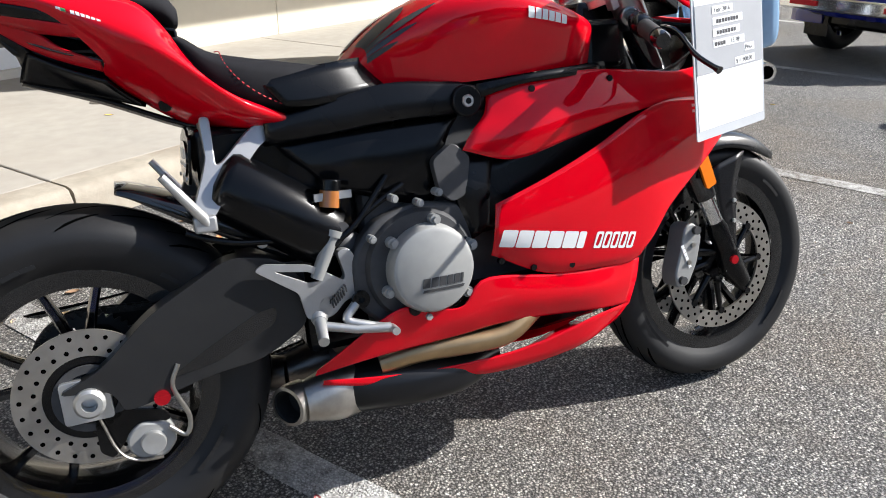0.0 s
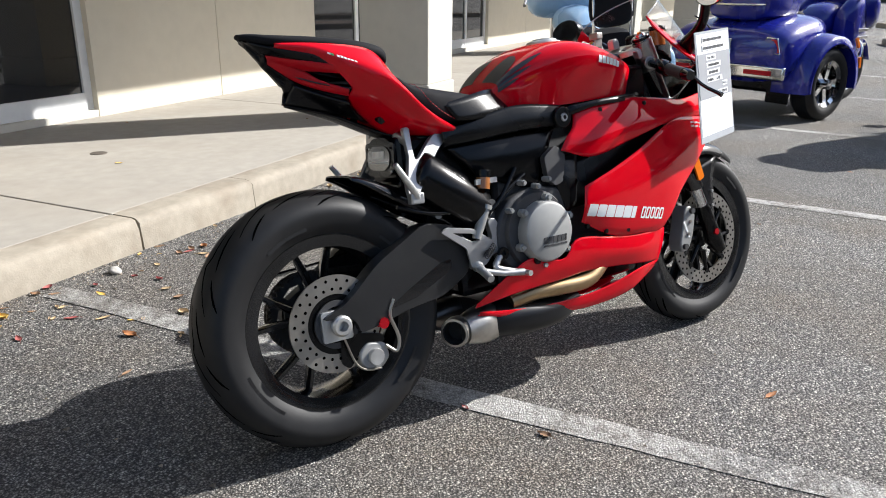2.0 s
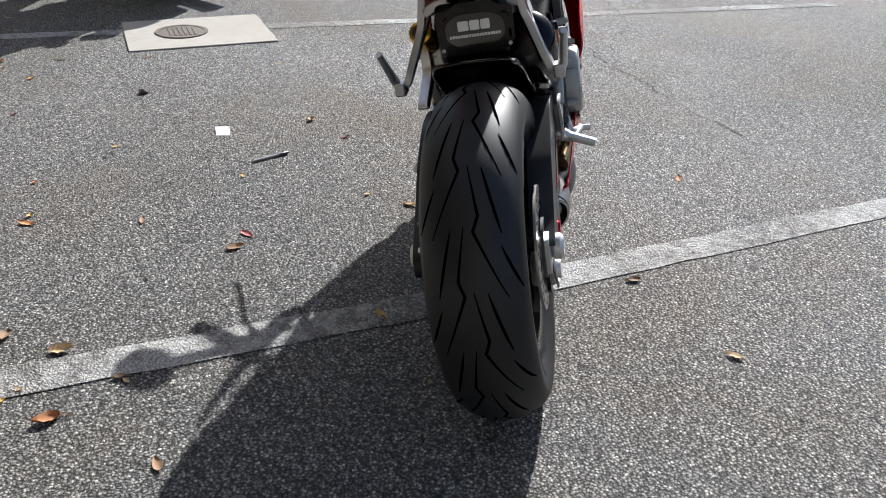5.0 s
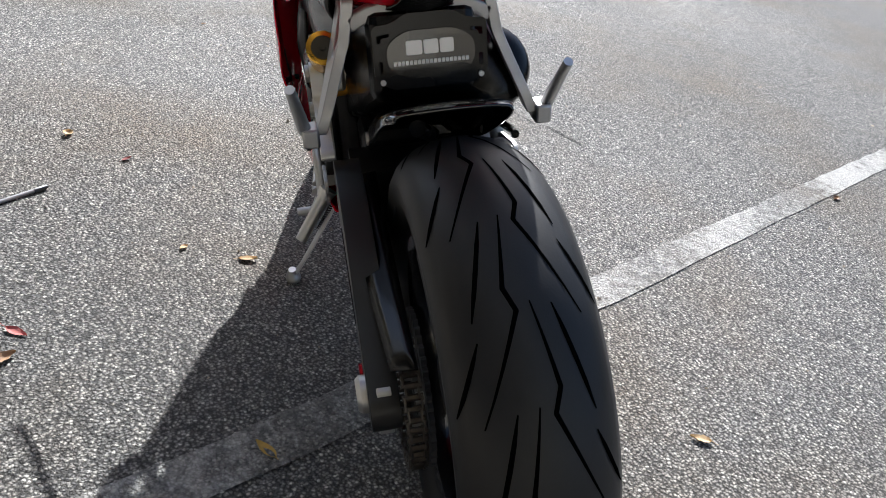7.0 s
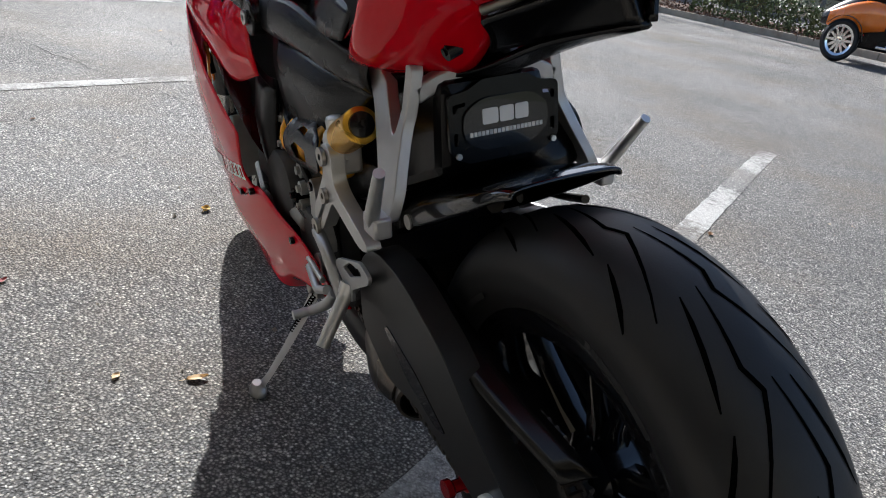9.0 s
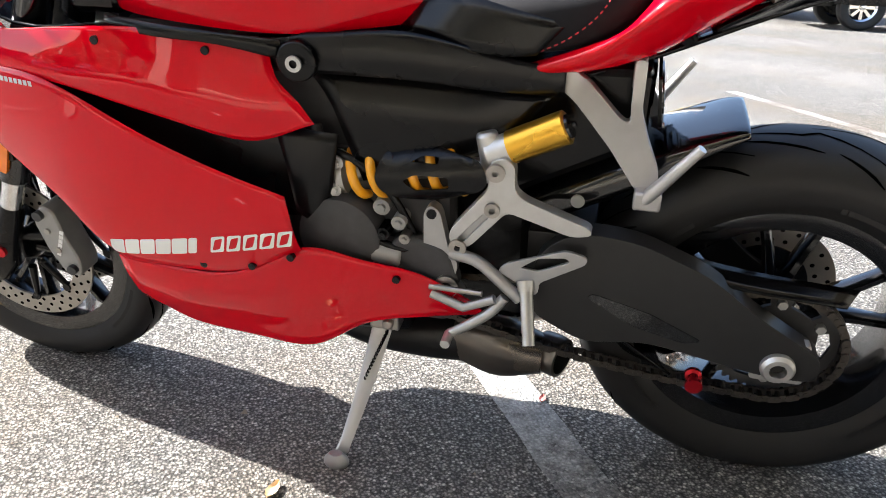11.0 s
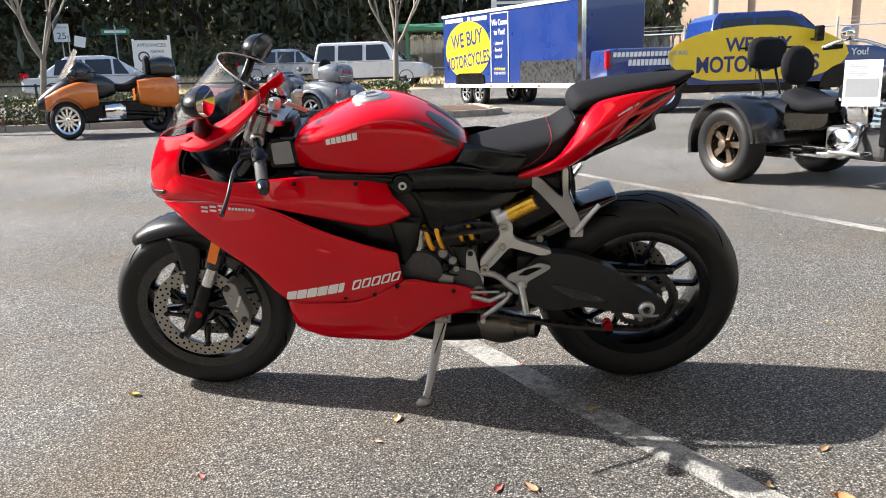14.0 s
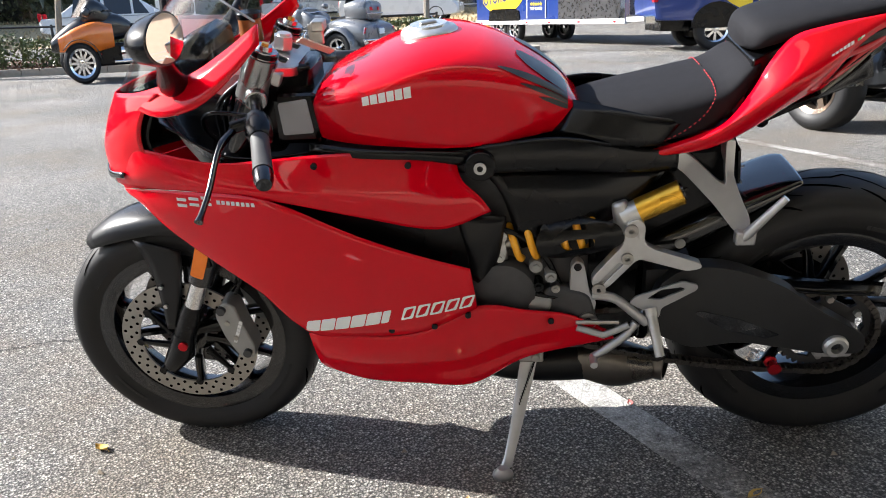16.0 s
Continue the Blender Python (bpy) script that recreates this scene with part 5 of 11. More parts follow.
# ---- running gear of the red motorcycle ----
# forks, calipers, front fender
for s in (1, -1):
    a, b = Vector((1.450, s * 0.098, 0.290)), Vector((1.135, s * 0.100, 0.965))
    d = (b - a).normalized()
    fork = part("fork_leg", merge(tube([a - d * 0.01, a + d * 0.12, a + d * 0.145], [0.024, 0.025, 0.021], 18), ), BLACK, bike, "black lower fork leg", smooth=50)
    part("fork_slider", tube([a + d * 0.14, a + d * 0.30], 0.0205, 18), material("fork_chrome", (0.7, 0.7, 0.7), rough=0.12, metal=1.0, vary=0.03), fork, "bright polished fork tube", smooth=50)
    part("fork_outer", tube([a + d * 0.215, a + d * 0.235, a + d * 0.66], [0.029, 0.0295, 0.0295], 18), BLACK_GLOSS, fork, "black upper fork tube", smooth=50)
    part("fork_cap", merge(tube([a + d * 0.655, a + d * 0.72], 0.0315, 24), ), MACHINED, fork, "silver fork clamp", smooth=40, bevel=0.003)
    part("fork_adjuster", merge(tube([a + d * 0.72, a + d * 0.735], 0.026, 20), tube([a + d * 0.735, a + d * 0.742], 0.012, 6)), BLACK_GLOSS, fork, "black ringed fork adjuster", smooth=40, bevel=0.002)
    refl = part("side_reflector", loft([[(x + 0.008 * k, s * (0.131 + 0.007 * k2), z) for x, z in rounded([(1.300, 0.600), (1.328, 0.612), (1.362, 0.520), (1.336, 0.508)], 0.006)] for k, k2 in ((0, 0), (0, 1))]), AMBER, bike, "amber side reflector", smooth=40)
    part("reflector_mount", box((1.315, s * 0.115 - 0.006, 0.535), (1.345, s * 0.115 + 0.016 * s + 0.002, 0.585)), BLACK, bike, smooth=0)
    # radial caliper behind the fork
    cal = part("front_caliper", loft([[(x, s * y, z) for x, z in rounded([(1.322, 0.430), (1.345, 0.395), (1.330, 0.330), (1.305, 0.280), (1.272, 0.275), (1.266, 0.31), (1.285, 0.37), (1.295, 0.42)], 0.012)] for y in (0.052, 0.098, 0.106)]), ENGINE_GREY, bike, "grey radial brake caliper", smooth=40, bevel=0.004)
    for x, z in ((1.325, 0.41), (1.284, 0.295)):
        part("caliper_bolt", cyl((x, s * 0.10, z), (x, s * 0.116, z), 0.010, 12), ENGINE_DARK, cal, smooth=30)
    for x, z in ((1.318, 0.375), (1.305, 0.335)):
        part("caliper_pin", cyl((x, s * 0.10, z), (x, s * 0.110, z), 0.006, 10), STEEL, cal, smooth=30)
    bmx = bmesh.new()
    for k in range(6):
        add_box(bmx, (-0.004, -0.0006, k * 0.0105 - 0.03), (0.004, 0.0006, k * 0.0105 - 0.0215), pose(1.298, s * 0.1068, 0.35, 0, -22, 0))
    part("caliper_mark", bmx, WHITE_DECAL, cal, "pale bars of lettering", smooth=0)
    part("caliper_bracket", tube([(1.43, s * 0.085, 0.34), (1.38, s * 0.075, 0.345), (1.33, s * 0.07, 0.35)], [0.016, 0.014, 0.018], 10), BLACK, bike, smooth=50)
    part("axle_foot", tube([(1.475, s * 0.098, 0.255), (1.440, s * 0.098, 0.30), (1.425, s * 0.098, 0.345)], [0.022, 0.032, 0.026], 14), BLACK, bike, "black fork foot", smooth=50)
    part("pinch_bolt", cyl((1.425, s * 0.122, 0.325), (1.425, s * 0.129, 0.325), 0.011, 12), RED_ANOD, bike, "red cap")
    part("brake_line", tube(curve_points([(1.30, s * 0.07, 0.43), (1.27, s * 0.06, 0.50), (1.29, s * 0.06, 0.58), (1.27, s * 0.04, 0.68)], 12), 0.0045, 8), BLACK, bike, "black brake hose", smooth=60)
    part("fender_leg", skin([[(1.50, 0.078, 0.575), (1.475, 0.082, 0.50), (1.470, 0.084, 0.42), (1.472, 0.084, 0.345)], [(1.40, 0.078, 0.545), (1.405, 0.084, 0.50), (1.425, 0.086, 0.42), (1.452, 0.085, 0.345)]], 12, 4, side=s), CARBON, bike, "dark grey fender side leg", solid=0.004)
    for z in (0.46, 0.41):
        part("fender_rivet", cyl((1.46, s * 0.086, z), (1.46, s * 0.091, z), 0.005, 10), SILVER, bike)
fend = []
for y, k in ((-0.078, -0.035), (-0.066, -0.008), (-0.036, 0.004), (0.0, 0.009), (0.036, 0.004), (0.066, -0.008), (0.078, -0.035)):
    row = []
    for ang in (52, 68, 85, 100, 114, 126):
        r = 0.322 + k * (0.6 if ang < 60 else 1)
        t = math.radians(ang)
        wide = y * (0.55 if ang == 52 else (0.85 if ang == 68 else 1.0))
        row.append((FRONT_X + r * math.cos(t), wide, FRONT_Z + r * math.sin(t)))
    fend.append(row)
part("front_fender", skin(fend, 18, 16), CARBON, bike, "dark grey front mudguard", smooth=60, solid=0.003)

# steering: top clamp, handlebars, levers, reservoirs
for s in (1, -1):
    fc = part("fork_cap", lathe([(0.0, 0.052), (0.014, 0.052), (0.016, 0.044), (0.026, 0.044), (0.027, 0.030), (0.0315, 0.029), (0.0315, -0.055), (0.0, -0.055)], 28, "z"), MACHINED, bike, "machined silver fork top", smooth=35, at=pose(1.148, s * 0.105, 0.945, 0, -23, 0))
    part("cap_ring", lathe([(0.0265, 0.033), (0.0295, 0.033), (0.0295, 0.041), (0.0265, 0.041)], 28, "z", True), BLACK, fc, "black adjuster ring", smooth=30)
    part("cap_screw", cyl((0, 0, 0.05), (0, 0, 0.056), 0.007, 6), GOLD, fc, smooth=0)
    part("clamp_pinch", box((-0.045, -0.012, -0.014), (-0.02, 0.012, 0.012)), SILVER, fc, smooth=0, bevel=0.003)
clamp_xy = rounded([(1.172, 0.112), (1.120, 0.122), (1.088, 0.075), (1.075, 0.0), (1.088, -0.075), (1.120, -0.122), (1.172, -0.112), (1.150, -0.058), (1.152, 0.0), (1.150, 0.058)], 0.012)
bm = plate(clamp_xy, -0.009, 0.009, [rounded([(1.138, t - 0.017), (1.106, t - 0.017), (1.106, t + 0.017), (1.138, t + 0.017)], 0.006) for t in (-0.052, 0.052)])
for v in bm.verts:
    v.co = Vector((v.co.x, v.co.z, 0.945 + v.co.y + (v.co.x - 1.12) * 0.42))
bmesh.ops.recalc_face_normals(bm, faces=bm.faces)
part("top_clamp", bm, STEEL, bike, "machined grey top clamp with weight-saving holes", smooth=30, bevel=0.002)
part("steering_nut", merge(cyl((1.125, 0, 0.96), (1.12, 0, 0.985), 0.020, 6), cyl((1.12, 0, 0.98), (1.118, 0, 0.99), 0.013, 16)), SILVER, bike, smooth=30)
part("ignition_key", merge(box((1.04, -0.004, 0.965), (1.07, 0.004, 1.005)), box((1.035, -0.018, 0.992), (1.06, 0.018, 1.012))), STEEL, bike, "key in the ignition", smooth=0, bevel=0.003)
part("key_tag", box((-0.035, -0.012, -0.001), (0.035, 0.012, 0.002)), material("key_tag_card", (0.5, 0.47, 0.38), rough=0.7, vary=0.1), bike, "pale key tag", smooth=0, at=pose(1.045, 0.055, 0.975, 30, -28, 30))
part("steering_head", merge(box((1.06, -0.06, 0.80), (1.18, 0.06, 0.94)), cyl((1.19, 0, 0.76), (1.12, 0, 0.95), 0.045, 20)), BLACK, bike, smooth=40, bevel=0.012)
part("label_plate", plate(rounded([(1.055, 0.825), (1.115, 0.822), (1.118, 0.885), (1.062, 0.892)], 0.005), 0.118, 0.121), GREY_PRINT, bike, "grey printed warning label", smooth=0)
part("battery_tray", box((1.04, -0.118, 0.80), (1.13, 0.118, 0.90)), BLACK, bike, smooth=0, bevel=0.012)
for s in (1, -1):
    a, b = (Vector((1.157, 0.120, 0.905)), Vector((1.081, 0.385, 0.838))) if s > 0 else (Vector((1.150, -0.110, 0.905)), Vector((1.037, -0.364, 0.842)))
    d = (b - a).normalized()
    bar = part("handlebar", tube([a - d * 0.02, b - d * 0.02], 0.011, 14), BLACK, bike, "black clip-on handlebar", smooth=50)
    part("grip", tube([a + d * 0.155, a + d * 0.16, b - d * 0.032, b - d * 0.03], [0.017, 0.0165, 0.0165, 0.018], 18), material("grip_rubber", (0.02, 0.02, 0.021), rough=0.6, vary=0.2, scale=120, bump=0.5, bump_scale=700), bar, "black rubber grip", smooth=50)
    part("bar_end", tube([b - d * 0.03, b - d * 0.006, b + d * 0.004], [0.0165, 0.0165, 0.013], 18), BLACK_GLOSS, bar, "black bar-end weight", smooth=50)
    part("switchgear", loft([[tuple(a + d * k + Vector((math.cos(t) * r, 0, math.sin(t) * r * 0.9))) for t in (math.radians(q) for q in range(0, 360, 36))] for k, r in ((0.085, 0.016), (0.095, 0.025), (0.14, 0.026), (0.152, 0.018))]), BLACK, bar, "black switch housing", smooth=40)
    part("bar_clamp", tube([a - d * 0.03, a + d * 0.03], 0.021, 16), MACHINED, bar, "silver bar clamp", smooth=40, bevel=0.003)
    lever = curve_points([a + d * 0.10 + Vector((0.045, 0, -0.01)), a + d * 0.16 + Vector((0.075, 0, -0.012)), b + Vector((0.112, -s * 0.045, -0.030)), b + Vector((0.118, s * 0.012, -0.062))], 14)
    part("lever", tube(lever, [0.007] * 5 + [0.0055] * 9 + [0.008], 10), BLACK_GLOSS, bar, "black control lever", smooth=60)
    part("lever_perch", tube([a + d * 0.09, a + d * 0.10 + Vector((0.05, 0, -0.008))], [0.014, 0.012], 10), BLACK, bar, smooth=50)
    # mirror on a folding arm
    m = Vector((1.230, s * 0.318, 1.060)) if s > 0 else Vector((1.232, -0.300, 1.088))
    arm = part("mirror_arm", tube(curve_points([(1.300, s * 0.142, 0.940), (1.285, s * 0.185, 0.970), (1.268, s * 0.235, 1.010), tuple(m + Vector((0.012, -s * 0.03, -0.02)))], 12), [0.030, 0.029, 0.027, 0.024, 0.021, 0.019, 0.017, 0.016, 0.015, 0.015, 0.015, 0.015, 0.016], 12), BLACK, bike, "black mirror stalk", smooth=60)
    shell, face = [], None
    turn = pose(m.x, m.y, m.z, 0, 6 if s > 0 else -8, -2 if s > 0 else -14)
    for x, k in ((0.042, 0.25), (0.036, 0.6), (0.02, 0.86), (0.0, 0.98), (-0.012, 1.0)):
        shell.append([tuple(turn @ Vector((x, k * (0.072 + (0.012 if math.cos(t) * s > 0 else 0)) * math.cos(t) * (0.9 if s > 0 else 1), k * (0.040 if s > 0 else 0.046) * math.sin(t)))) for t in (2 * math.pi * q / 28 for q in range(28))])
    part("mirror_shell", loft(shell), BLACK, arm, "black mirror housing", smooth=60)
    part("mirror_glass", loft([[tuple(turn @ Vector((x, 0.93 * (0.072 + (0.012 if math.cos(t) * s > 0 else 0)) * math.cos(t) * (0.9 if s > 0 else 1), 0.92 * (0.040 if s > 0 else 0.046) * math.sin(t)))) for t in (2 * math.pi * q / 28 for q in range(28))] for x in (-0.0125, -0.0135)]), MIRROR, arm, "mirror glass", smooth=30)
part("brake_reservoir", merge(cyl((1.215, -0.10, 0.955), (1.215, -0.10, 1.000), 0.024, 20), ), material("amber_reservoir", (0.35, 0.10, 0.02), rough=0.25, vary=0.1, coat=0.4), bike, "amber brake fluid reservoir", smooth=40)
part("reservoir_cap", cyl((1.215, -0.10, 1.000), (1.215, -0.10, 1.014), 0.026, 20), BLACK, bike, smooth=40, bevel=0.003)
part("clutch_cable", tube(curve_points([(1.16, 0.17, 0.88), (1.24, 0.15, 0.88), (1.28, 0.08, 0.82), (1.20, 0.05, 0.72)], 14), 0.0045, 8), BLACK, bike, smooth=60)
for k in range(5):
    part("wiring_loom", tube(curve_points([(1.18 + 0.01 * k, 0.09 - 0.03 * k, 0.93), (1.24, 0.10 - 0.04 * k, 0.88 - 0.01 * k), (1.26, 0.06 - 0.03 * k, 0.80)], 10), 0.005, 6), BLACK, bike, smooth=60)

# shock with yellow spring, cage, reservoir
a, b = Vector((0.690, 0.112, 0.572)), Vector((0.455, 0.112, 0.606))
d = (b - a).normalized()
u = d.orthogonal().normalized()
w = d.cross(u)
coil = [a + d * (0.20 * k / 110) + (u * math.cos(2 * math.pi * k / 110 * 6.2) + w * math.sin(2 * math.pi * k / 110 * 6.2)) * 0.037 for k in range(111)]
shock = part("shock_absorber", tube([a - d * 0.03, a + d * 0.24], 0.015, 14), STEEL, bike, "rear shock absorber", smooth=50)
part("spring", tube(coil, 0.0078, 10), YELLOW, shock, "yellow coil spring", smooth=60)
part("spring_seat", tube([a - d * 0.012, a], 0.036, 20), SILVER, shock, smooth=40)
bm = plate(rounded([(0.634, 0.594), (0.617, 0.630), (0.559, 0.642), (0.469, 0.632), (0.456, 0.602), (0.469, 0.584), (0.544, 0.555), (0.594, 0.556), (0.622, 0.568)], 0.016, 5), 0.0, 0.003,
           [rounded([(0.588, 0.591), (0.570, 0.602), (0.517, 0.604), (0.516, 0.585), (0.569, 0.576)], 0.005), rounded([(0.576, 0.619), (0.560, 0.628), (0.532, 0.630), (0.534, 0.620)], 0.003)])
bmesh.ops.subdivide_edges(bm, edges=bm.edges, cuts=2, use_grid_fill=True)
for v in bm.verts:
    off = v.co.z - (0.572 + (0.69 - v.co.x) * 0.145)
    v.co.y += 0.110 + math.sqrt(max(0.0, 0.050 ** 2 - off * off))
part("shock_guard", bm, BLACK, shock, "black slotted plastic shock guard", smooth=50)
res_a, res_b = Vector((0.440, 0.128, 0.642)), Vector((0.350, 0.132, 0.688))
rd = (res_b - res_a).normalized()
part("gas_reservoir", tube([res_a + rd * 0.012, res_b - rd * 0.002, res_b], [0.025, 0.025, 0.022], 24), GOLD, shock, "gold anodised gas reservoir", smooth=40)
part("reservoir_collar", tube([res_a - rd * 0.022, res_a + rd * 0.013], 0.0235, 22), SILVER, shock, "bright reservoir collar", smooth=40)
part("reservoir_end", merge(tube([res_b, res_b + rd * 0.004], [0.018, 0.017], 20), tube([res_b + rd * 0.002, res_b + rd * 0.012], 0.005, 8)), BLACK_GLOSS, shock, smooth=40)
part("reservoir_head", merge(tube([(0.468, 0.125, 0.668), (0.452, 0.125, 0.60)], [0.016, 0.020], 16), box((0.435, 0.10, 0.585), (0.475, 0.135, 0.635))), SILVER, shock, "cast shock head", smooth=40, bevel=0.006)
rock = part("shock_rocker", plate(rounded([(0.436, 0.642), (0.456, 0.632), (0.458, 0.586), (0.516, 0.512), (0.518, 0.492), (0.502, 0.480), (0.484, 0.486), (0.428, 0.553), (0.330, 0.522), (0.300, 0.528), (0.304, 0.540), (0.400, 0.574), (0.418, 0.588), (0.418, 0.630)], 0.012), 0.134, 0.156, [rounded([(0.505, 0.497), (0.497, 0.490), (0.456, 0.540), (0.464, 0.546)], 0.003)]), SILVER, bike, "cast aluminium shock link", smooth=35, bevel=0.003)
part("link_recess", plate(rounded([(0.507, 0.499), (0.495, 0.488), (0.454, 0.540), (0.466, 0.548)], 0.003), 0.138, 0.150), WHITE_SILVER, rock, smooth=0)
for x, z, r in ((0.446, 0.618, 0.014), (0.450, 0.556, 0.012), (0.503, 0.484, 0.014)):
    part("link_bolt", merge(lathe([(0.005, 0.0), (r * 0.72, 0.0), (r, 0.002), (r, 0.008), (0.005, 0.008)], 18)), STEEL, rock, smooth=40, at=pose(x, 0.155, z))

# foot controls
def rearset(s, plate_out, plate_hole, bracket, peg, pedal):
    r = part("heel_plate", plate(rounded(plate_out, 0.008), s * 0.150, s * 0.156, [rounded(plate_hole, 0.005)]), WHITE_SILVER, bike, "bright slotted heel guard", smooth=35, bevel=0.002)
    part("rearset_bracket", plate(rounded(bracket, 0.010), s * 0.128, s * 0.149), WHITE_SILVER, r, "bright footrest bracket", smooth=35, bevel=0.004)
    p0, p1 = Vector(peg[0]), Vector(peg[1])
    part("footrest", tube([p0, p0.lerp(p1, 0.5), p1], [0.011, 0.0105, 0.010], 12), SILVER, r, "knurled footrest", smooth=45)
    part("footrest_root", tube([p0 - (p1 - p0) * 0.2, p0], [0.016, 0.013], 12), SILVER, r, smooth=45)
    part("pedal", tube(curve_points(pedal, 12), [0.009] * 10 + [0.008, 0.008, 0.008], 10), WHITE_SILVER, r, "bright foot lever", smooth=50)
    part("pedal_tip", cyl(pedal[-1], (pedal[-1][0], pedal[-1][1] + s * 0.03, pedal[-1][2]), 0.008, 12), SILVER, r, smooth=40)
    return r


rR = rearset(-1, [(0.300, 0.505), (0.318, 0.515), (0.40, 0.500), (0.468, 0.455), (0.455, 0.438), (0.415, 0.432), (0.402, 0.395), (0.385, 0.398), (0.375, 0.450)], [(0.335, 0.498), (0.398, 0.487), (0.425, 0.466), (0.395, 0.466)],
             [(0.455, 0.515), (0.480, 0.518), (0.502, 0.470), (0.490, 0.425), (0.462, 0.418), (0.44, 0.395), (0.398, 0.385), (0.392, 0.402), (0.43, 0.44), (0.468, 0.462)], ((0.405, -0.165, 0.392), (0.395, -0.225, 0.372)), [(0.478, -0.160, 0.412), (0.455, -0.168, 0.388), (0.48, -0.175, 0.375), (0.535, -0.185, 0.360)])
part("brake_pedal_bar", tube([(0.405, -0.168, 0.385), (0.47, -0.180, 0.368), (0.532, -0.190, 0.362)], [0.009, 0.008, 0.010], 10), WHITE_SILVER, rR, "bright brake pedal", smooth=50)
part("pedal_pivot", lathe([(0.006, 0), (0.017, 0), (0.018, 0.006), (0.014, 0.014), (0.006, 0.014)], 18), BLACK, rR, smooth=40, at=pose(0.488, -0.166, 0.418))
part("rear_master_cylinder", merge(tube([(0.412, -0.150, 0.470), (0.450, -0.150, 0.545)], [0.012, 0.014], 14), tube([(0.450, -0.150, 0.545), (0.455, -0.150, 0.556)], 0.017, 14)), ENGINE_GREY, rR, "grey rear master cylinder", smooth=45)
part("spring_coil", tube([Vector((0.432 + 0.03 * k / 60, -0.158 + 0.009 * math.cos(k * 0.7), 0.418 + 0.026 * k / 60 + 0.009 * math.sin(k * 0.7))) for k in range(60)], 0.0016, 5), ENGINE_DARK, rR, smooth=60)
rL = rearset(1, [(0.304, 0.478), (0.304, 0.490), (0.335, 0.498), (0.427, 0.463), (0.440, 0.447), (0.398, 0.424), (0.386, 0.408), (0.374, 0.414), (0.374, 0.434)], [(0.328, 0.479), (0.336, 0.485), (0.377, 0.479), (0.404, 0.458), (0.376, 0.455)],
             [(0.547, 0.548), (0.559, 0.535), (0.562, 0.41), (0.530, 0.388), (0.496, 0.383), (0.496, 0.392), (0.512, 0.412), (0.504, 0.447), (0.519, 0.467), (0.533, 0.538)], ((0.392, 0.160, 0.418), (0.378, 0.208, 0.350)), [(0.425, 0.165, 0.405), (0.446, 0.172, 0.378), (0.48, 0.178, 0.352), (0.512, 0.182, 0.331)])
part("shift_arm", tube(curve_points([(0.515, 0.155, 0.470), (0.47, 0.160, 0.463), (0.43, 0.160, 0.428), (0.402, 0.160, 0.402)], 10), [0.010] * 11, 10), WHITE_SILVER, rL, "bright peg arm", smooth=50)
part("shift_rod", tube([(0.548, 0.165, 0.408), (0.46, 0.172, 0.412)], 0.005, 8), STEEL, rL, smooth=50)
part("shift_arm_low", tube([(0.545, 0.165, 0.395), (0.49, 0.172, 0.380), (0.44, 0.172, 0.405)], 0.008, 8), WHITE_SILVER, rL, smooth=50)
part("pivot_ring", lathe([(0.009, 0), (0.020, 0), (0.020, 0.008), (0.009, 0.008)], 20), STEEL, rL, smooth=40, at=pose(0.522, 0.150, 0.405))
part("bracket_bolt", cyl((0.546, 0.148, 0.533), (0.546, 0.153, 0.533), 0.008, 12), BLACK, rL, smooth=30)
# passenger pegs on Y brackets that splay outwards
for s in (1, -1):
    bm = plate(rounded([(0.398, 0.764), (0.388, 0.742), (0.345, 0.712), (0.290, 0.656), (0.248, 0.604), (0.218, 0.598), (0.220, 0.630), (0.238, 0.668), (0.252, 0.704), (0.252, 0.775), (0.270, 0.775), (0.268, 0.712), (0.266, 0.690), (0.278, 0.694), (0.330, 0.742), (0.372, 0.768)], 0.010), s * -0.008, s * 0.008)
    for v in bm.verts:
        v.co.y += s * float(np.interp(v.co.z, [0.60, 0.66, 0.70, 0.74], [0.152, 0.128, 0.112, 0.096]))
        v.co.z += 0.006
    br = part("passenger_bracket", bm, WHITE_SILVER, bike, "bright cast passenger footrest bracket", smooth=35, bevel=0.004)
    part("bracket_arm", loft([[(x, s * (y + a), z + b) for x, a, b in ((0.252, -0.004, -0.010), (0.270, -0.004, -0.010), (0.270, 0.004, 0.010), (0.252, 0.004, 0.010))] for y, z in ((0.098, 0.744), (0.070, 0.757), (0.030, 0.766))]), WHITE_SILVER, br, smooth=35, bevel=0.003)
    part("peg_hinge", merge(box((0.212, s * 0.166 - 0.012, 0.590), (0.250, s * 0.166 + 0.012, 0.618))), WHITE_SILVER, br, smooth=30, bevel=0.004)
    part("passenger_peg", tube([(0.235, s * 0.170, 0.602), (0.228, s * 0.174, 0.616), (0.172, s * 0.184, 0.694)], [0.008, 0.010, 0.007], 12), SILVER, br, "folded passenger footrest", smooth=45)

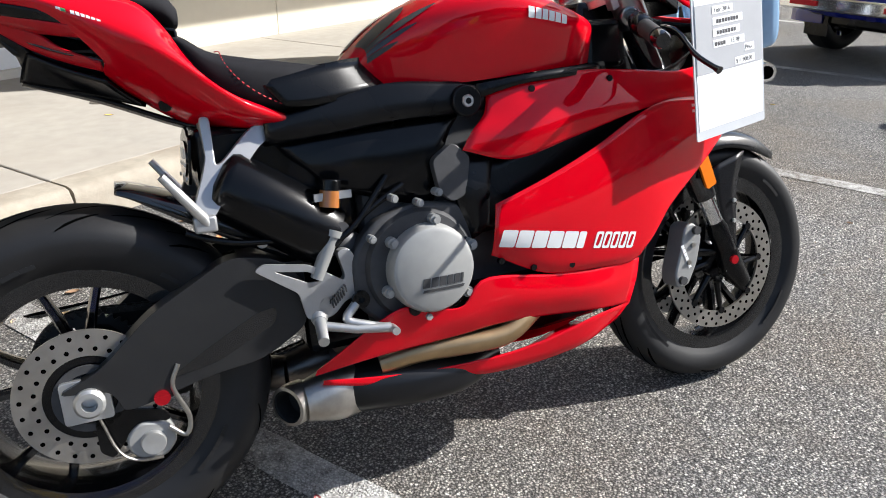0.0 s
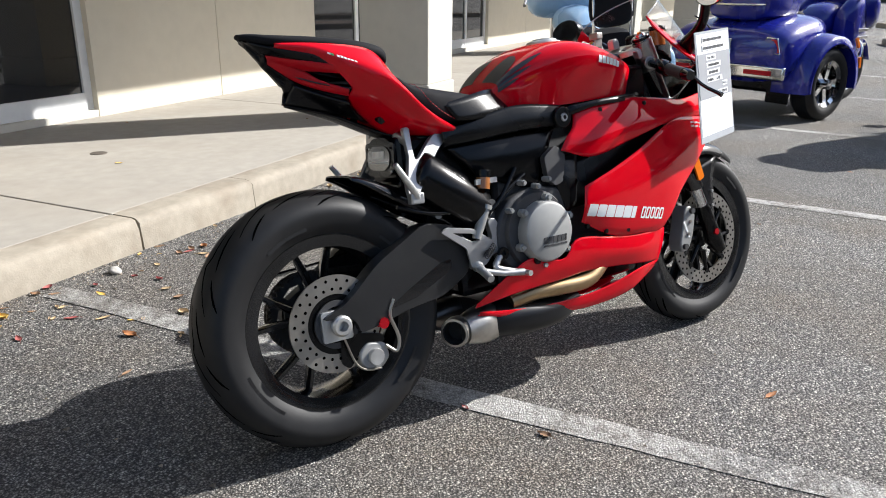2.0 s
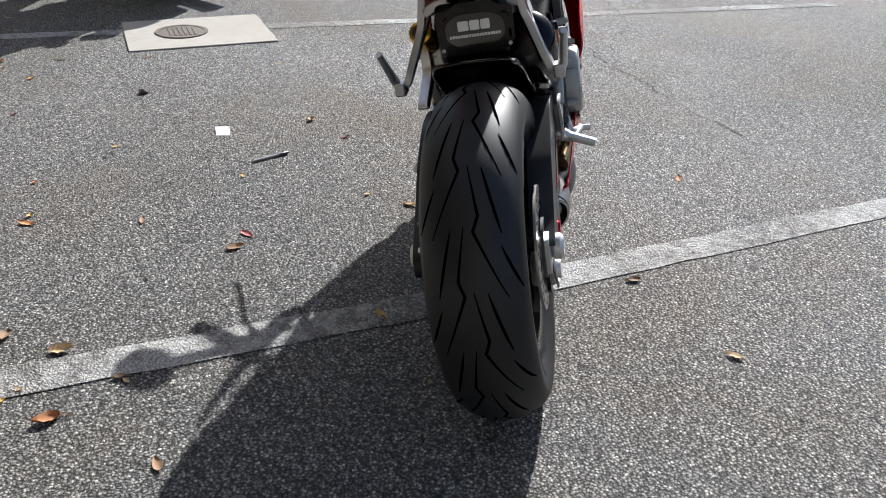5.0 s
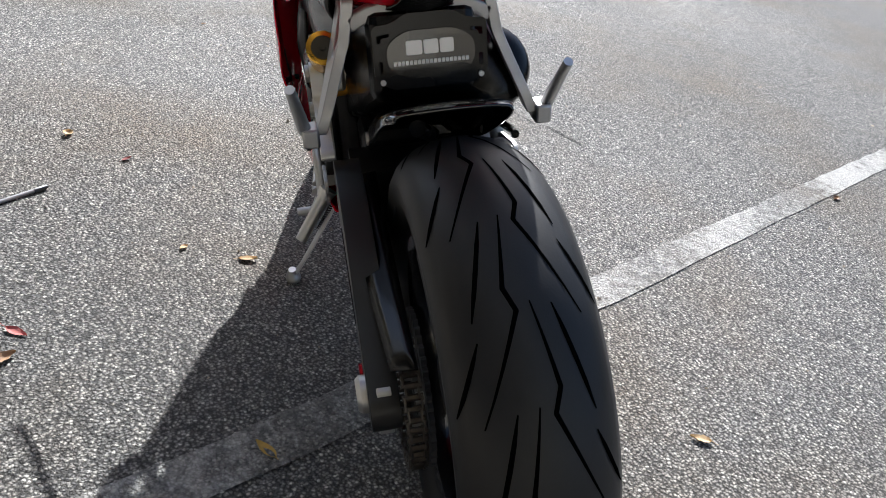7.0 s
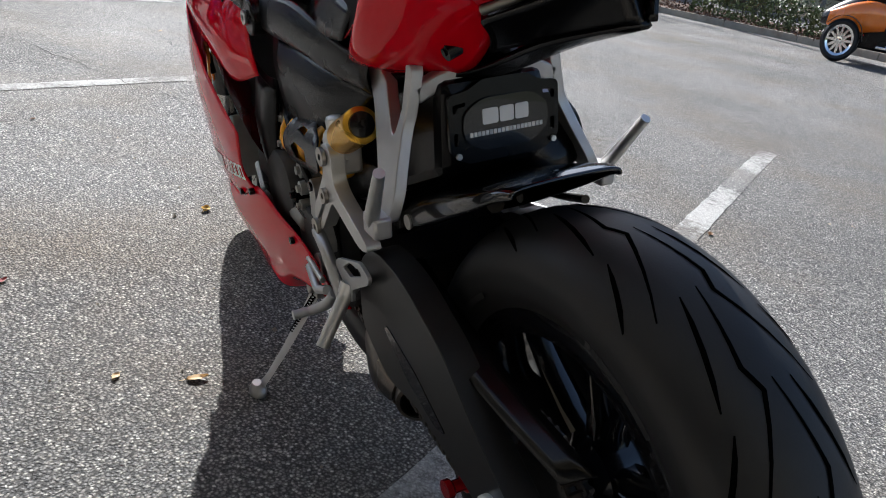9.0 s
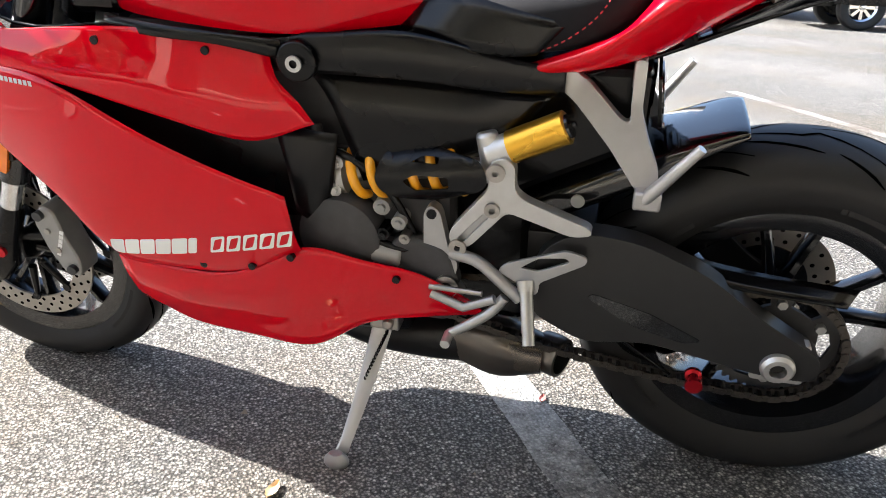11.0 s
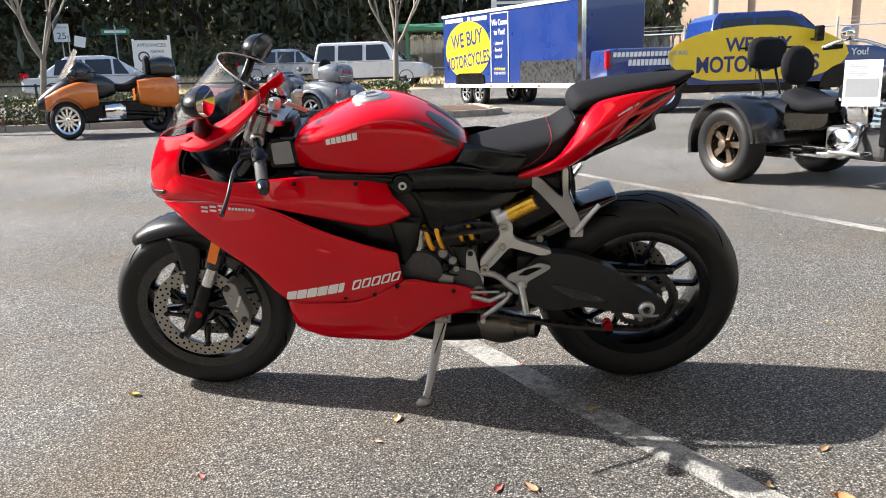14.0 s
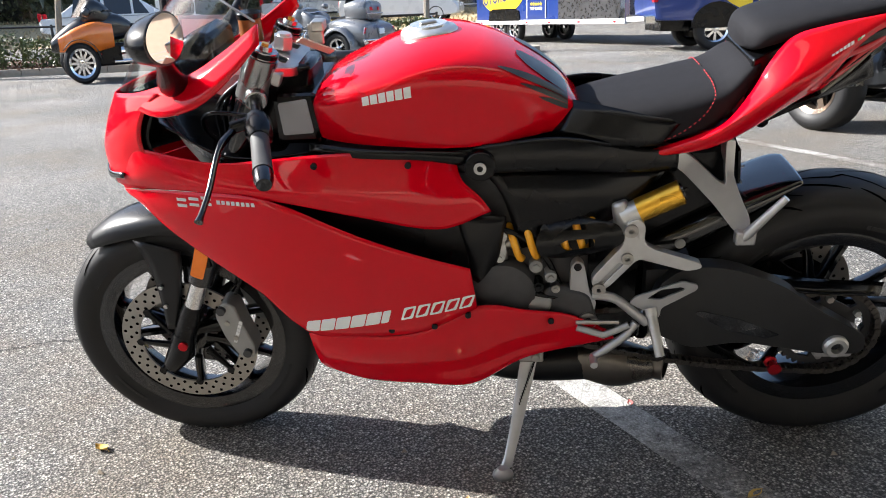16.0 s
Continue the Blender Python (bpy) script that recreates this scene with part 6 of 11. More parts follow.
# clutch cover and engine cases (right), alternator case (left)
CX, CZ, CR = 0.628, 0.458, 0.087
clutch = part("clutch_cover", lathe([(0.0, -0.200), (0.074, -0.200), (0.081, -0.197), (0.085, -0.190), (0.087, -0.176), (0.087, -0.165), (0.094, -0.160), (0.094, -0.12)], 64), ENGINE_GREY, bike, "round grey clutch cover", smooth=30, at=pose(CX, 0, CZ))
for k in range(6):
    a = math.radians(20 + 60 * k)
    part("clutch_boss", merge(cyl((0.094 * math.cos(a), -0.14, 0.094 * math.sin(a)), (0.094 * math.cos(a), -0.184, 0.094 * math.sin(a)), 0.011, 12), cyl((0.094 * math.cos(a), -0.184, 0.094 * math.sin(a)), (0.094 * math.cos(a), -0.192, 0.094 * math.sin(a)), 0.007, 6)), ENGINE_GREY, clutch, smooth=40)
for x0, x1, z0, z1 in ((-0.028, -0.014, -0.032, -0.014), (-0.011, 0.003, -0.032, -0.014), (0.006, 0.019, -0.032, -0.014), (0.022, 0.033, -0.032, -0.014), (0.036, 0.047, -0.032, -0.014), (0.050, 0.055, -0.032, -0.014), (-0.029, 0.055, -0.041, -0.036)):
    part("embossed_bar", plate(slanted(x0, x1, z0, z1, 0.003), -0.2015, -0.1995), ENGINE_DARK, clutch, "embossed bar of lettering", smooth=0)
part("engine_case", merge(lathe([(0.0, -0.165), (0.105, -0.165), (0.112, -0.155), (0.115, -0.10)], 48), ), ENGINE_DARK, bike, "dark engine case", smooth=40, at=pose(CX - 0.012, 0, CZ + 0.004))
part("engine_case", loft([[(x, -0.155 + 0.02 * k, z) for x, z in rounded([(0.48, 0.50), (0.53, 0.56), (0.62, 0.585), (0.72, 0.57), (0.74, 0.47), (0.70, 0.36), (0.55, 0.34), (0.48, 0.40)], 0.03)] for k in (0, 2)]), ENGINE_DARK, bike, "dark engine case", smooth=40, bevel=0.008)
for x, z in ((0.57, 0.60), (0.62, 0.585), (0.66, 0.60), (0.52, 0.53)):
    part("case_bolt", merge(cyl((x, -0.15, z), (x, -0.175, z), 0.008, 10), cyl((x, -0.175, z), (x, -0.18, z), 0.006, 6)), ENGINE_GREY, bike, smooth=40)
part("alternator_cover", lathe([(0.0, 0.165), (0.055, 0.165), (0.068, 0.158), (0.072, 0.13), (0.072, 0.10)], 40), ENGINE_DARK, bike, "dark alternator cover", smooth=30, at=pose(0.70, 0, 0.475))
part("sprocket_cover", loft([[(x, 0.12 + 0.02 * k, z) for x, z in rounded([(0.50, 0.40), (0.52, 0.47), (0.60, 0.49), (0.64, 0.44), (0.62, 0.37), (0.54, 0.36)], 0.02)] for k in (0, 1.6)]), ENGINE_DARK, bike, smooth=40, bevel=0.006)
part("starter_motor", tube([(0.60, 0.135, 0.445), (0.665, 0.140, 0.455)], [0.024, 0.024], 16), ENGINE_GREY, bike, smooth=40, bevel=0.004)
for k, (p, r, m) in enumerate((((0.63, 0.13, 0.53), 0.014, ENGINE_GREY), ((0.655, 0.135, 0.505), 0.010, STEEL), ((0.60, 0.14, 0.51), 0.012, ENGINE_GREY), ((0.70, 0.13, 0.60), 0.012, SILVER), ((0.705, 0.135, 0.555), 0.012, SILVER), ((0.59, 0.145, 0.485), 0.009, STEEL), ((0.625, 0.145, 0.49), 0.011, BLACK))):
    part("engine_fitting", merge(cyl((p[0], p[1] - 0.02, p[2]), (p[0], p[1] + 0.012, p[2]), r, 14), cyl((p[0], p[1] + 0.01, p[2]), (p[0], p[1] + 0.018, p[2]), r * 0.55, 6)), m, bike, smooth=40)
for k, pts in enumerate((((0.75, 0.14, 0.50), (0.68, 0.15, 0.488), (0.60, 0.148, 0.462), (0.56, 0.14, 0.47)), ((0.72, 0.13, 0.62), (0.66, 0.14, 0.60), (0.61, 0.14, 0.55), (0.58, 0.13, 0.48)), ((0.60, -0.14, 0.62), (0.53, -0.150, 0.585), (0.475, -0.15, 0.545), (0.43, -0.15, 0.50)), ((0.57, -0.14, 0.64), (0.50, -0.155, 0.565), (0.45, -0.155, 0.53)), ((0.42, -0.14, 0.545), (0.34, -0.13, 0.55), (0.27, -0.135, 0.56), (0.20, -0.12, 0.585)))):
    part("hose", tube(curve_points(pts, 14), 0.0062, 8), BLACK, bike, "black rubber hose", smooth=60)
part("fluid_bottle", cyl((0.452, -0.145, 0.598), (0.458, -0.143, 0.628), 0.019, 18), material("amber_fluid", (0.30, 0.11, 0.03), rough=0.2, vary=0.2, coat=0.5), bike, "small amber brake fluid bottle", smooth=40)
part("fluid_cap", cyl((0.458, -0.143, 0.628), (0.461, -0.142, 0.648), 0.020, 18), BLACK, bike, smooth=40, bevel=0.002)
part("bottle_bracket", box((0.425, -0.155, 0.612), (0.495, -0.148, 0.626), pose(0, 0, 0)), SILVER, bike, smooth=0)
part("frame_web", plate(rounded([(0.72, 0.585), (0.735, 0.66), (0.70, 0.69), (0.655, 0.66), (0.665, 0.60), (0.69, 0.575)], 0.012), -0.165, -0.145), ENGINE_DARK, bike, "dark frame lug", smooth=35, bevel=0.005)
for s in (1, -1):
    part("lug_plate", skin([[(0.79, 0.150, 0.66), (0.72, 0.152, 0.655), (0.69, 0.145, 0.65)], [(0.77, 0.165, 0.59), (0.73, 0.165, 0.58), (0.705, 0.15, 0.57)], [(0.765, 0.160, 0.52), (0.74, 0.158, 0.50), (0.725, 0.14, 0.49)]], 8, 8, side=s), SATIN_BLACK, bike, "satin grey inner panel", solid=0.004)

# exhaust: header, silencer with cone end, valve can
part("exhaust_pipe", tube(curve_points([(0.90, -0.135, 0.345), (0.845, -0.155, 0.318), (0.78, -0.166, 0.288), (0.68, -0.158, 0.285), (0.60, -0.145, 0.285), (0.52, -0.130, 0.272)], 24), 0.0235, 18), BRONZE, bike, "heat-tinted bronze exhaust pipe", smooth=60)
muffler = part("silencer", body([(0.790, 0.090, 0.190, 0.255, -0.03), (0.70, 0.118, 0.165, 0.262, -0.04), (0.60, 0.128, 0.160, 0.272, -0.04), (0.50, 0.124, 0.165, 0.280, -0.035), (0.455, 0.118, 0.170, 0.282, -0.03)], 36, 5, 2.8), CARBON, bike, "black silencer body below the engine", smooth=60)
DARK_STEEL = material("heat_darkened_steel", (0.15, 0.135, 0.12), rough=0.34, metal=0.85, vary=0.25, scale=14, rough_vary=0.1)
SOOT = material("soot", (0.004, 0.004, 0.004), rough=0.8, vary=0.2)
for y, z, r, turn, mat in ((0.070, 0.226, 0.92, -26, DARK_STEEL), (-0.112, 0.223, 1.0, 36, STEEL)):
    part("silencer_cone", body([(0.530, 0.036 * r, 0.186, 0.266, y * 0.75, 2.6), (0.470, 0.050 * r, 0.172, 0.276, y * 0.84, 2.6), (0.430, 0.052 * r, z - 0.052, z + 0.052, y * 0.92, 2.5), (0.395, 0.047 * r, z - 0.046 * r, z + 0.047 * r, y * 0.97, 2.2), (0.366, 0.040 * r, z - 0.039 * r, z + 0.039 * r, y, 2.0)], 36, 5), mat, muffler, "brushed steel silencer outlet", smooth=60)
    at = pose(0.338, y * 1.03, z, 0, 0, turn) @ Matrix.Scale(r, 4)
    part("silencer_bore", lathe([(0.0, 0.030), (0.031, 0.030), (0.032, -0.005), (0.036, -0.007), (0.0385, 0.002)], 32, "x"), SOOT, muffler, "sooty outlet bore", smooth=40, at=at)
    part("silencer_rim", lathe([(0.033, -0.009), (0.0395, -0.008), (0.041, 0.004), (0.041, 0.022), (0.038, 0.040)], 36, "x"), mat, muffler, smooth=40, at=at)
a, b = Vector((0.262, -0.098, 0.672)), Vector((0.462, -0.100, 0.532))
d = (b - a).normalized()
part("side_canister", tube([a - d * 0.0, a + d * 0.008, a + d * 0.02, b - d * 0.04, b - d * 0.008, b], [0.040, 0.058, 0.064, 0.066, 0.060, 0.045], 32), BLACK, bike, "satin black side canister", smooth=50)
part("canister_valve", merge(cyl(b, b + d * 0.045, 0.030, 16), cyl((0.47, -0.14, 0.555), (0.47, -0.155, 0.555), 0.014, 14)), ENGINE_DARK, bike, smooth=40)
part("pivot_block", box((0.395, -0.085, 0.300), (0.600, 0.085, 0.530)), BLACK, bike, "black engine and pivot casting", smooth=0, bevel=0.02)
part("inner_wheel_arch", loft([[(x, y, z) for y, z in ((-w, z0), (w, z0), (w, z1), (-w, z1))] for x, w, z0, z1 in ((0.24, 0.075, 0.64, 0.76), (0.40, 0.085, 0.56, 0.76), (0.52, 0.10, 0.50, 0.78))]), BLACK, bike, smooth=0, bevel=0.015)
part("frame_strut", tube([(0.20, 0.02, 0.61), (0.32, -0.02, 0.545)], 0.012, 10), BLACK, bike, smooth=50)

# rear caliper
part("rear_caliper", loft([[(x, y, z) for x, z in rounded([(0.045, 0.240), (0.07, 0.262), (0.12, 0.252), (0.130, 0.215), (0.105, 0.188), (0.06, 0.195), (0.045, 0.215)], 0.012)] for y in (-0.075, -0.118, -0.126)]), ENGINE_GREY, bike, "small grey rear brake caliper", smooth=40, bevel=0.004)
part("caliper_piston", lathe([(0.0, 0.0), (0.020, 0.0), (0.022, 0.004), (0.022, 0.012), (0.0, 0.012)], 24), SILVER, bike, smooth=40, at=pose(0.088, -0.136, 0.222))
part("caliper_carrier", plate(rounded([(0.0, 0.28), (0.05, 0.29), (0.115, 0.275), (0.125, 0.255), (0.05, 0.24), (0.02, 0.205), (0.0, 0.22)], 0.008), -0.118, -0.108), BLACK, bike, smooth=35)
part("rear_brake_hose", tube(curve_points([(0.118, -0.130, 0.245), (0.145, -0.135, 0.225), (0.155, -0.135, 0.26), (0.135, -0.138, 0.32), (0.15, -0.138, 0.36)], 16), 0.0045, 8), STEEL, bike, "braided rear brake hose", smooth=60)
part("sensor_wire", tube(curve_points([(0.01, -0.125, 0.285), (0.03, -0.13, 0.22), (0.06, -0.128, 0.195), (0.10, -0.128, 0.19)], 12), 0.003, 6), STEEL, bike, smooth=60)

# side stand
stand = part("side_stand", loft([[(x + dx, y, z + dz) for dx, dz in ((-0.017 * k, 0), (-0.008 * k, 0.009 * k), (0.010 * k, 0.009 * k), (0.019 * k, 0), (0.010 * k, -0.009 * k), (-0.008 * k, -0.009 * k))] for x, y, z, k in ((0.640, 0.125, 0.300, 1.05), (0.652, 0.150, 0.245, 0.95), (0.672, 0.195, 0.160, 0.75), (0.690, 0.232, 0.095, 0.62), (0.696, 0.244, 0.078, 0.7))]), WHITE_SILVER, bike, "bright aluminium side stand", smooth=40)
part("stand_foot", loft([[(0.705 + 0.024 * math.cos(t) * k, 0.252 + 0.017 * math.sin(t) * k, z + 0.02 * -math.sin(t) * 0.0) for t in (2 * math.pi * q / 16 for q in range(16))] for z, k in ((0.0535, 0.9), (0.058, 1.0), (0.066, 0.95), (0.080, 0.5))]), WHITE_SILVER, stand, "worn flat foot", smooth=50)
part("stand_spring", tube([Vector((0.632 + 0.035 * k / 100, 0.138 + 0.04 * k / 100 + 0.005 * math.cos(k * 0.9), 0.285 - 0.085 * k / 100 + 0.005 * math.sin(k * 0.9))) for k in range(100)], 0.0016, 5), BLACK, stand, "coiled stand spring", smooth=60)
part("stand_pivot", merge(box((0.612, 0.105, 0.285), (0.665, 0.140, 0.320)), cyl((0.630, 0.135, 0.302), (0.630, 0.150, 0.302), 0.010, 12)), STEEL, stand, smooth=35, bevel=0.003)

# -- decals: brand lettering becomes plain slanted bars in its colours --
def on_fairing(ob, outline, s, lift=0.0042, holes=()):
    """Drape an outline given in x and z on the outside of a panel."""
    bm = bmesh.new()
    mesh = ob.data
    from mathutils.bvhtree import BVHTree
    tree = BVHTree.FromPolygons([v.co for v in mesh.vertices], [p.vertices[:] for p in mesh.polygons])
    add_plate(bm, outline, 0, 0.0005, holes)
    bm.normal_update()
    bmesh.ops.delete(bm, geom=[f for f in bm.faces if abs(f.normal.y) < 0.5 or f.calc_center_median().y > 0.0002], context="FACES")
    bmesh.ops.subdivide_edges(bm, edges=bm.edges, cuts=2, use_grid_fill=True)
    for v in bm.verts:
        hit = tree.ray_cast(Vector((v.co.x, s * 1.0, v.co.z)), Vector((0, -s, 0)))[0]
        v.co.y = (hit or tree.find_nearest(Vector((v.co.x, s * 0.15, v.co.z)))[0]).y + s * lift
    return bm


def add_bars(bm_list, ob, s, mat, name, label):
    for b in bm_list:
        part(name, b, mat, bike, label, smooth=0)


sides = {o.data.vertices[0].co.y > 0: o for o in bike.children if o.name.startswith("side_fairing")}
for s in (1, -1):
    panel = sides[s > 0]
    if s > 0:
        bold, thin, lean = (1.118, 0.918), (0.908, 0.758), -0.010
        base = lambda x: 0.402 + (1.118 - x) * 0.208
    else:
        bold, thin, lean = (0.762, 0.970), (0.978, 1.086), 0.010
        base = lambda x: 0.488 - (x - 0.722) * 0.178
    shapes = []
    for (start, end), n, fill, wall in ((bold, 6, 0.93, 0.0), (thin, 5, 0.84, 0.0052)):
        for k in range(n):
            x0 = start + (end - start) * (k / n)
            x1 = start + (end - start) * ((k + (fill if wall or k < n - 1 else 0.5)) / n)
            h, way = 0.034, math.copysign(1, end - start)
            ring = lambda d: rounded([(x0 + way * d, base(x0) + d), (x1 - way * d, base(x1) + d), (x1 - way * d + lean, base(x1) + h - d), (x0 + way * d + lean, base(x0) + h - d)], 0.004)
            shapes.append(on_fairing(panel, ring(0.0), s, holes=[ring(wall)] if wall else ()))
    add_bars(shapes, panel, s, WHITE_DECAL, "fairing_decal", "white slanted bar of lettering")
    shapes = []
    for k in range(3):
        x0 = 1.345 - k * 0.028 if s > 0 else 1.265 + k * 0.028
        w = -0.022 if s > 0 else 0.022
        z = 0.690 + (0.004 * k if s > 0 else -0.003 * k)
        for z0, z1 in ((z, z + 0.006), (z + 0.012, z + 0.018)):
            shapes.append(on_fairing(panel, [(x0, z0), (x0 + w, z0), (x0 + w, z1), (x0, z1)], s))
    for k in range(8):
        x0 = (1.255 - k * 0.0105) if s > 0 else (1.350 + k * 0.0105)
        z = 0.703 if s > 0 else 0.682
        shapes.append(on_fairing(panel, [(x0, z), (x0 - 0.0075, z), (x0 - 0.0075, z + 0.008), (x0, z + 0.008)], s))
    add_bars(shapes, panel, s, SILVER_DECAL, "model_decal", "small silver bar of lettering")
    # tank and tail marks
    shapes = []
    for k in range(6):
        x0 = 0.945 - k * 0.0155 if s > 0 else 0.868 + k * 0.0155
        f0, f1 = 0.60, 0.72
        w = -0.013 if s > 0 else 0.013
        bmx = bmesh.new()
        rows = [[tank_point(x, b, s, 0.0012) for b in (f0, (f0 + f1) / 2, f1)] for x in (x0, x0 + w)]
        x_a, x_b = x0, x0 + w
        vs = [[bmx.verts.new((xx, p.y, p.z)) for p in r] for xx, r in zip((x_a, x_b), rows)]
        for j in range(2):
            bmx.faces.new((vs[0][j], vs[0][j + 1], vs[1][j + 1], vs[1][j]))
        shapes.append(bmx)
    for b in shapes:
        part("tank_decal", b, WHITE_DECAL, tank, "white bar of lettering", smooth=0)
tails = [o for o in bike.children if o.name.startswith("tail_fairing")]
for o in tails:
    s = 1 if o.data.vertices[0].co.y > 0 else -1
    shapes = [on_fairing(o, [(0.124 - 0.0072 * k, 0.944 + 0.0028 * k), (0.1185 - 0.0072 * k, 0.946 + 0.0028 * k), (0.1185 - 0.0072 * k, 0.952 + 0.0028 * k), (0.124 - 0.0072 * k, 0.950 + 0.0028 * k)], s, 0.0036) for k in range(6)]
    for b in shapes:
        part("tail_decal", b, WHITE_DECAL, bike, "small white bar of lettering", smooth=0)
    for k, mat in enumerate((GREEN_DECAL, WHITE_DECAL)):
        x0 = 0.076 - 0.007 * k
        part("tail_flag", on_fairing(o, [(x0, 0.963 + 0.003 * k), (x0 - 0.007, 0.966 + 0.003 * k), (x0 - 0.007, 0.971 + 0.003 * k), (x0, 0.968 + 0.003 * k)], s, 0.0036), mat, bike, "small flag stripe", smooth=0)
    part("tail_fastener", merge(cyl((0.203, s * 0.070, 0.811), (0.203, s * 0.086, 0.805), 0.011, 16), cyl((0.203, s * 0.084, 0.806), (0.203, s * 0.088, 0.8045), 0.005, 6)), BLACK, bike, "black tail fastener", smooth=40)
# fairing bolts
for s in (1, -1):
    for x, y, z in ((1.05, 0.178, 0.78), (0.872, 0.174, 0.775), (0.93, 0.196, 0.415), (0.84, 0.198, 0.425), (0.77, 0.196, 0.45), (1.04, 0.186, 0.408), (1.345, 0.146, 0.745), (0.60, 0.176, 0.42)):
        part("fairing_bolt", cyl((x, s * (y - 0.006), z), (x, s * (y + 0.0035), z), 0.0065, 12), BLACK, bike, smooth=40)
    part("headlight_edge", skin([[(1.535, 0.02, 0.735), (1.51, 0.062, 0.735), (1.46, 0.103, 0.745)], [(1.537, 0.02, 0.722), (1.512, 0.064, 0.722), (1.465, 0.105, 0.734)]], 8, 2, side=s), BLACK_GLOSS, bike, "dark headlight intake edge", solid=0.004)
# belly slits (left) and vents (right): black patches, the openings' shade put into colour
belly = {o.data.vertices[0].co.y > 0: o for o in bike.children if o.name.startswith("belly_fairing")}
part("belly_slit", on_fairing(belly[True], [(0.90, 0.382), (0.86, 0.388), (0.77, 0.372), (0.72, 0.378), (0.735, 0.362), (0.80, 0.358)], 1, 0.0015), BLACK, bike, "black patch painted as shade in a belly fairing slit", smooth=0)
part("belly_slit", on_fairing(belly[True], [(1.00, 0.372), (0.975, 0.372), (0.945, 0.360), (0.97, 0.362)], 1, 0.0015), BLACK, bike, "black patch painted as shade in a belly fairing slit", smooth=0)
part("belly_vent", on_fairing(belly[False], rounded([(0.742, 0.372), (0.772, 0.388), (0.812, 0.378), (0.802, 0.352), (0.762, 0.350)], 0.006), -1, 0.0015), BLACK, bike, "black hexagonal patch painted as shade in a vent", smooth=0)
part("belly_vent", on_fairing(belly[False], [(0.712, 0.372), (0.728, 0.378), (0.722, 0.360), (0.706, 0.356)], -1, 0.0015), BLACK, bike, "black patch painted as shade in a vent", smooth=0)
part("belly_vent", on_fairing(belly[False], [(0.842, 0.322), (0.90, 0.350), (0.945, 0.355), (0.895, 0.318)], -1, 0.0015), BLACK, bike, "black patch painted as shade in a vent", smooth=0)
part("stand_off_peg", cyl((0.585, -0.17, 0.385), (0.585, -0.19, 0.385), 0.012, 14), BLACK, bike, smooth=40)

# price sheet in a clear sleeve hung from the right bar
sheet = thing("price_sheet", "white printed price sheet in a clear sleeve hung on the handlebar", "sign", pose(0, 0, 0, -LEAN, 0, 0) @ pose(1.306, -0.238, 0.813, 1, -5, 14.5))
W2, H2 = 0.125, 0.166
part("sleeve", plate(rounded([(-W2, -H2), (W2, -H2), (W2, H2), (-W2, H2)], 0.004), -0.0012, 0.0012), material("sleeve_plastic", (0.45, 0.47, 0.5), rough=0.15, vary=0.05, coat=0.5), sheet, "clear plastic sleeve with a grey edge", smooth=0)
part("paper", plate([(-W2 + 0.008, -H2 + 0.02), (W2 - 0.008, -H2 + 0.02), (W2 - 0.008, H2 - 0.008), (-W2 + 0.008, H2 - 0.008)], -0.0022, 0.0022), PAPER, sheet, "white sheet", smooth=0)
bmx = bmesh.new()
for y0, y1 in ((-0.0032, -0.0024), (0.0024, 0.0032)):
    add_plate(bmx, [(-W2 + 0.008, -0.035), (W2 - 0.008, -0.035), (W2 - 0.008, 0.03), (-W2 + 0.008, 0.03)], y0, y1)
part("grey_band", bmx, GREY_PRINT, sheet, "grey printed band", smooth=0)
bmx = bmesh.new()
for x0, x1, z in ((-0.085, 0.080, 0.132), (-0.085, 0.085, 0.108)):
    add_plate(bmx, [(x0, z), (x1, z), (x1, z + 0.018), (x0, z + 0.018)], -0.0032, -0.0024)
    for k in range(11):
        a = x0 + 0.006 + k * 0.0140
        add_plate(bmx, [(a, z + 0.005), (a + 0.010, z + 0.005), (a + 0.010, z + 0.012), (a, z + 0.012)], 0.0024, 0.0032)
add_plate(bmx, [(-W2 + 0.008, 0.03), (W2 - 0.008, 0.03), (W2 - 0.008, 0.1), (-W2 + 0.008, 0.1)], -0.0031, -0.0024)
part("print_line", bmx, GREY_PRINT, sheet, "grey printed heading bands", smooth=0)
bmx, ink = bmesh.new(), bmesh.new()
for x0, x1, z in ((-0.082, 0.076, 0.136), (-0.082, 0.080, 0.112), (-0.060, 0.010, 0.082), (-0.060, 0.045, 0.060), (-0.060, 0.035, 0.038), (-0.060, 0.050, 0.016), (0.050, 0.086, -0.004), (0.015, 0.086, -0.028)):
    add_plate(bmx, [(x0, z - 0.003), (x1, z - 0.003), (x1, z + 0.012), (x0, z + 0.012)], -0.0040, -0.0032)
for x0, n, z in ((-0.078, 14, 0.136), (-0.078, 15, 0.112), (-0.048, 8, 0.060), (-0.048, 7, 0.038), (-0.056, 4, 0.016)):
    for k in range(n):
        add_plate(ink, [(x0 + k * 0.0100, z), (x0 + k * 0.0100 + 0.0075, z), (x0 + k * 0.0100 + 0.0075, z + 0.008), (x0 + k * 0.0100, z + 0.008)], -0.0046, -0.0040)
part("print_box", bmx, PAPER, sheet, "white strips behind the printed words", smooth=0)
INK = material("black_ink", (0.03, 0.03, 0.035), rough=0.6, vary=0.05)
part("print_bars", ink, INK, sheet, "bars of printed words", smooth=0)
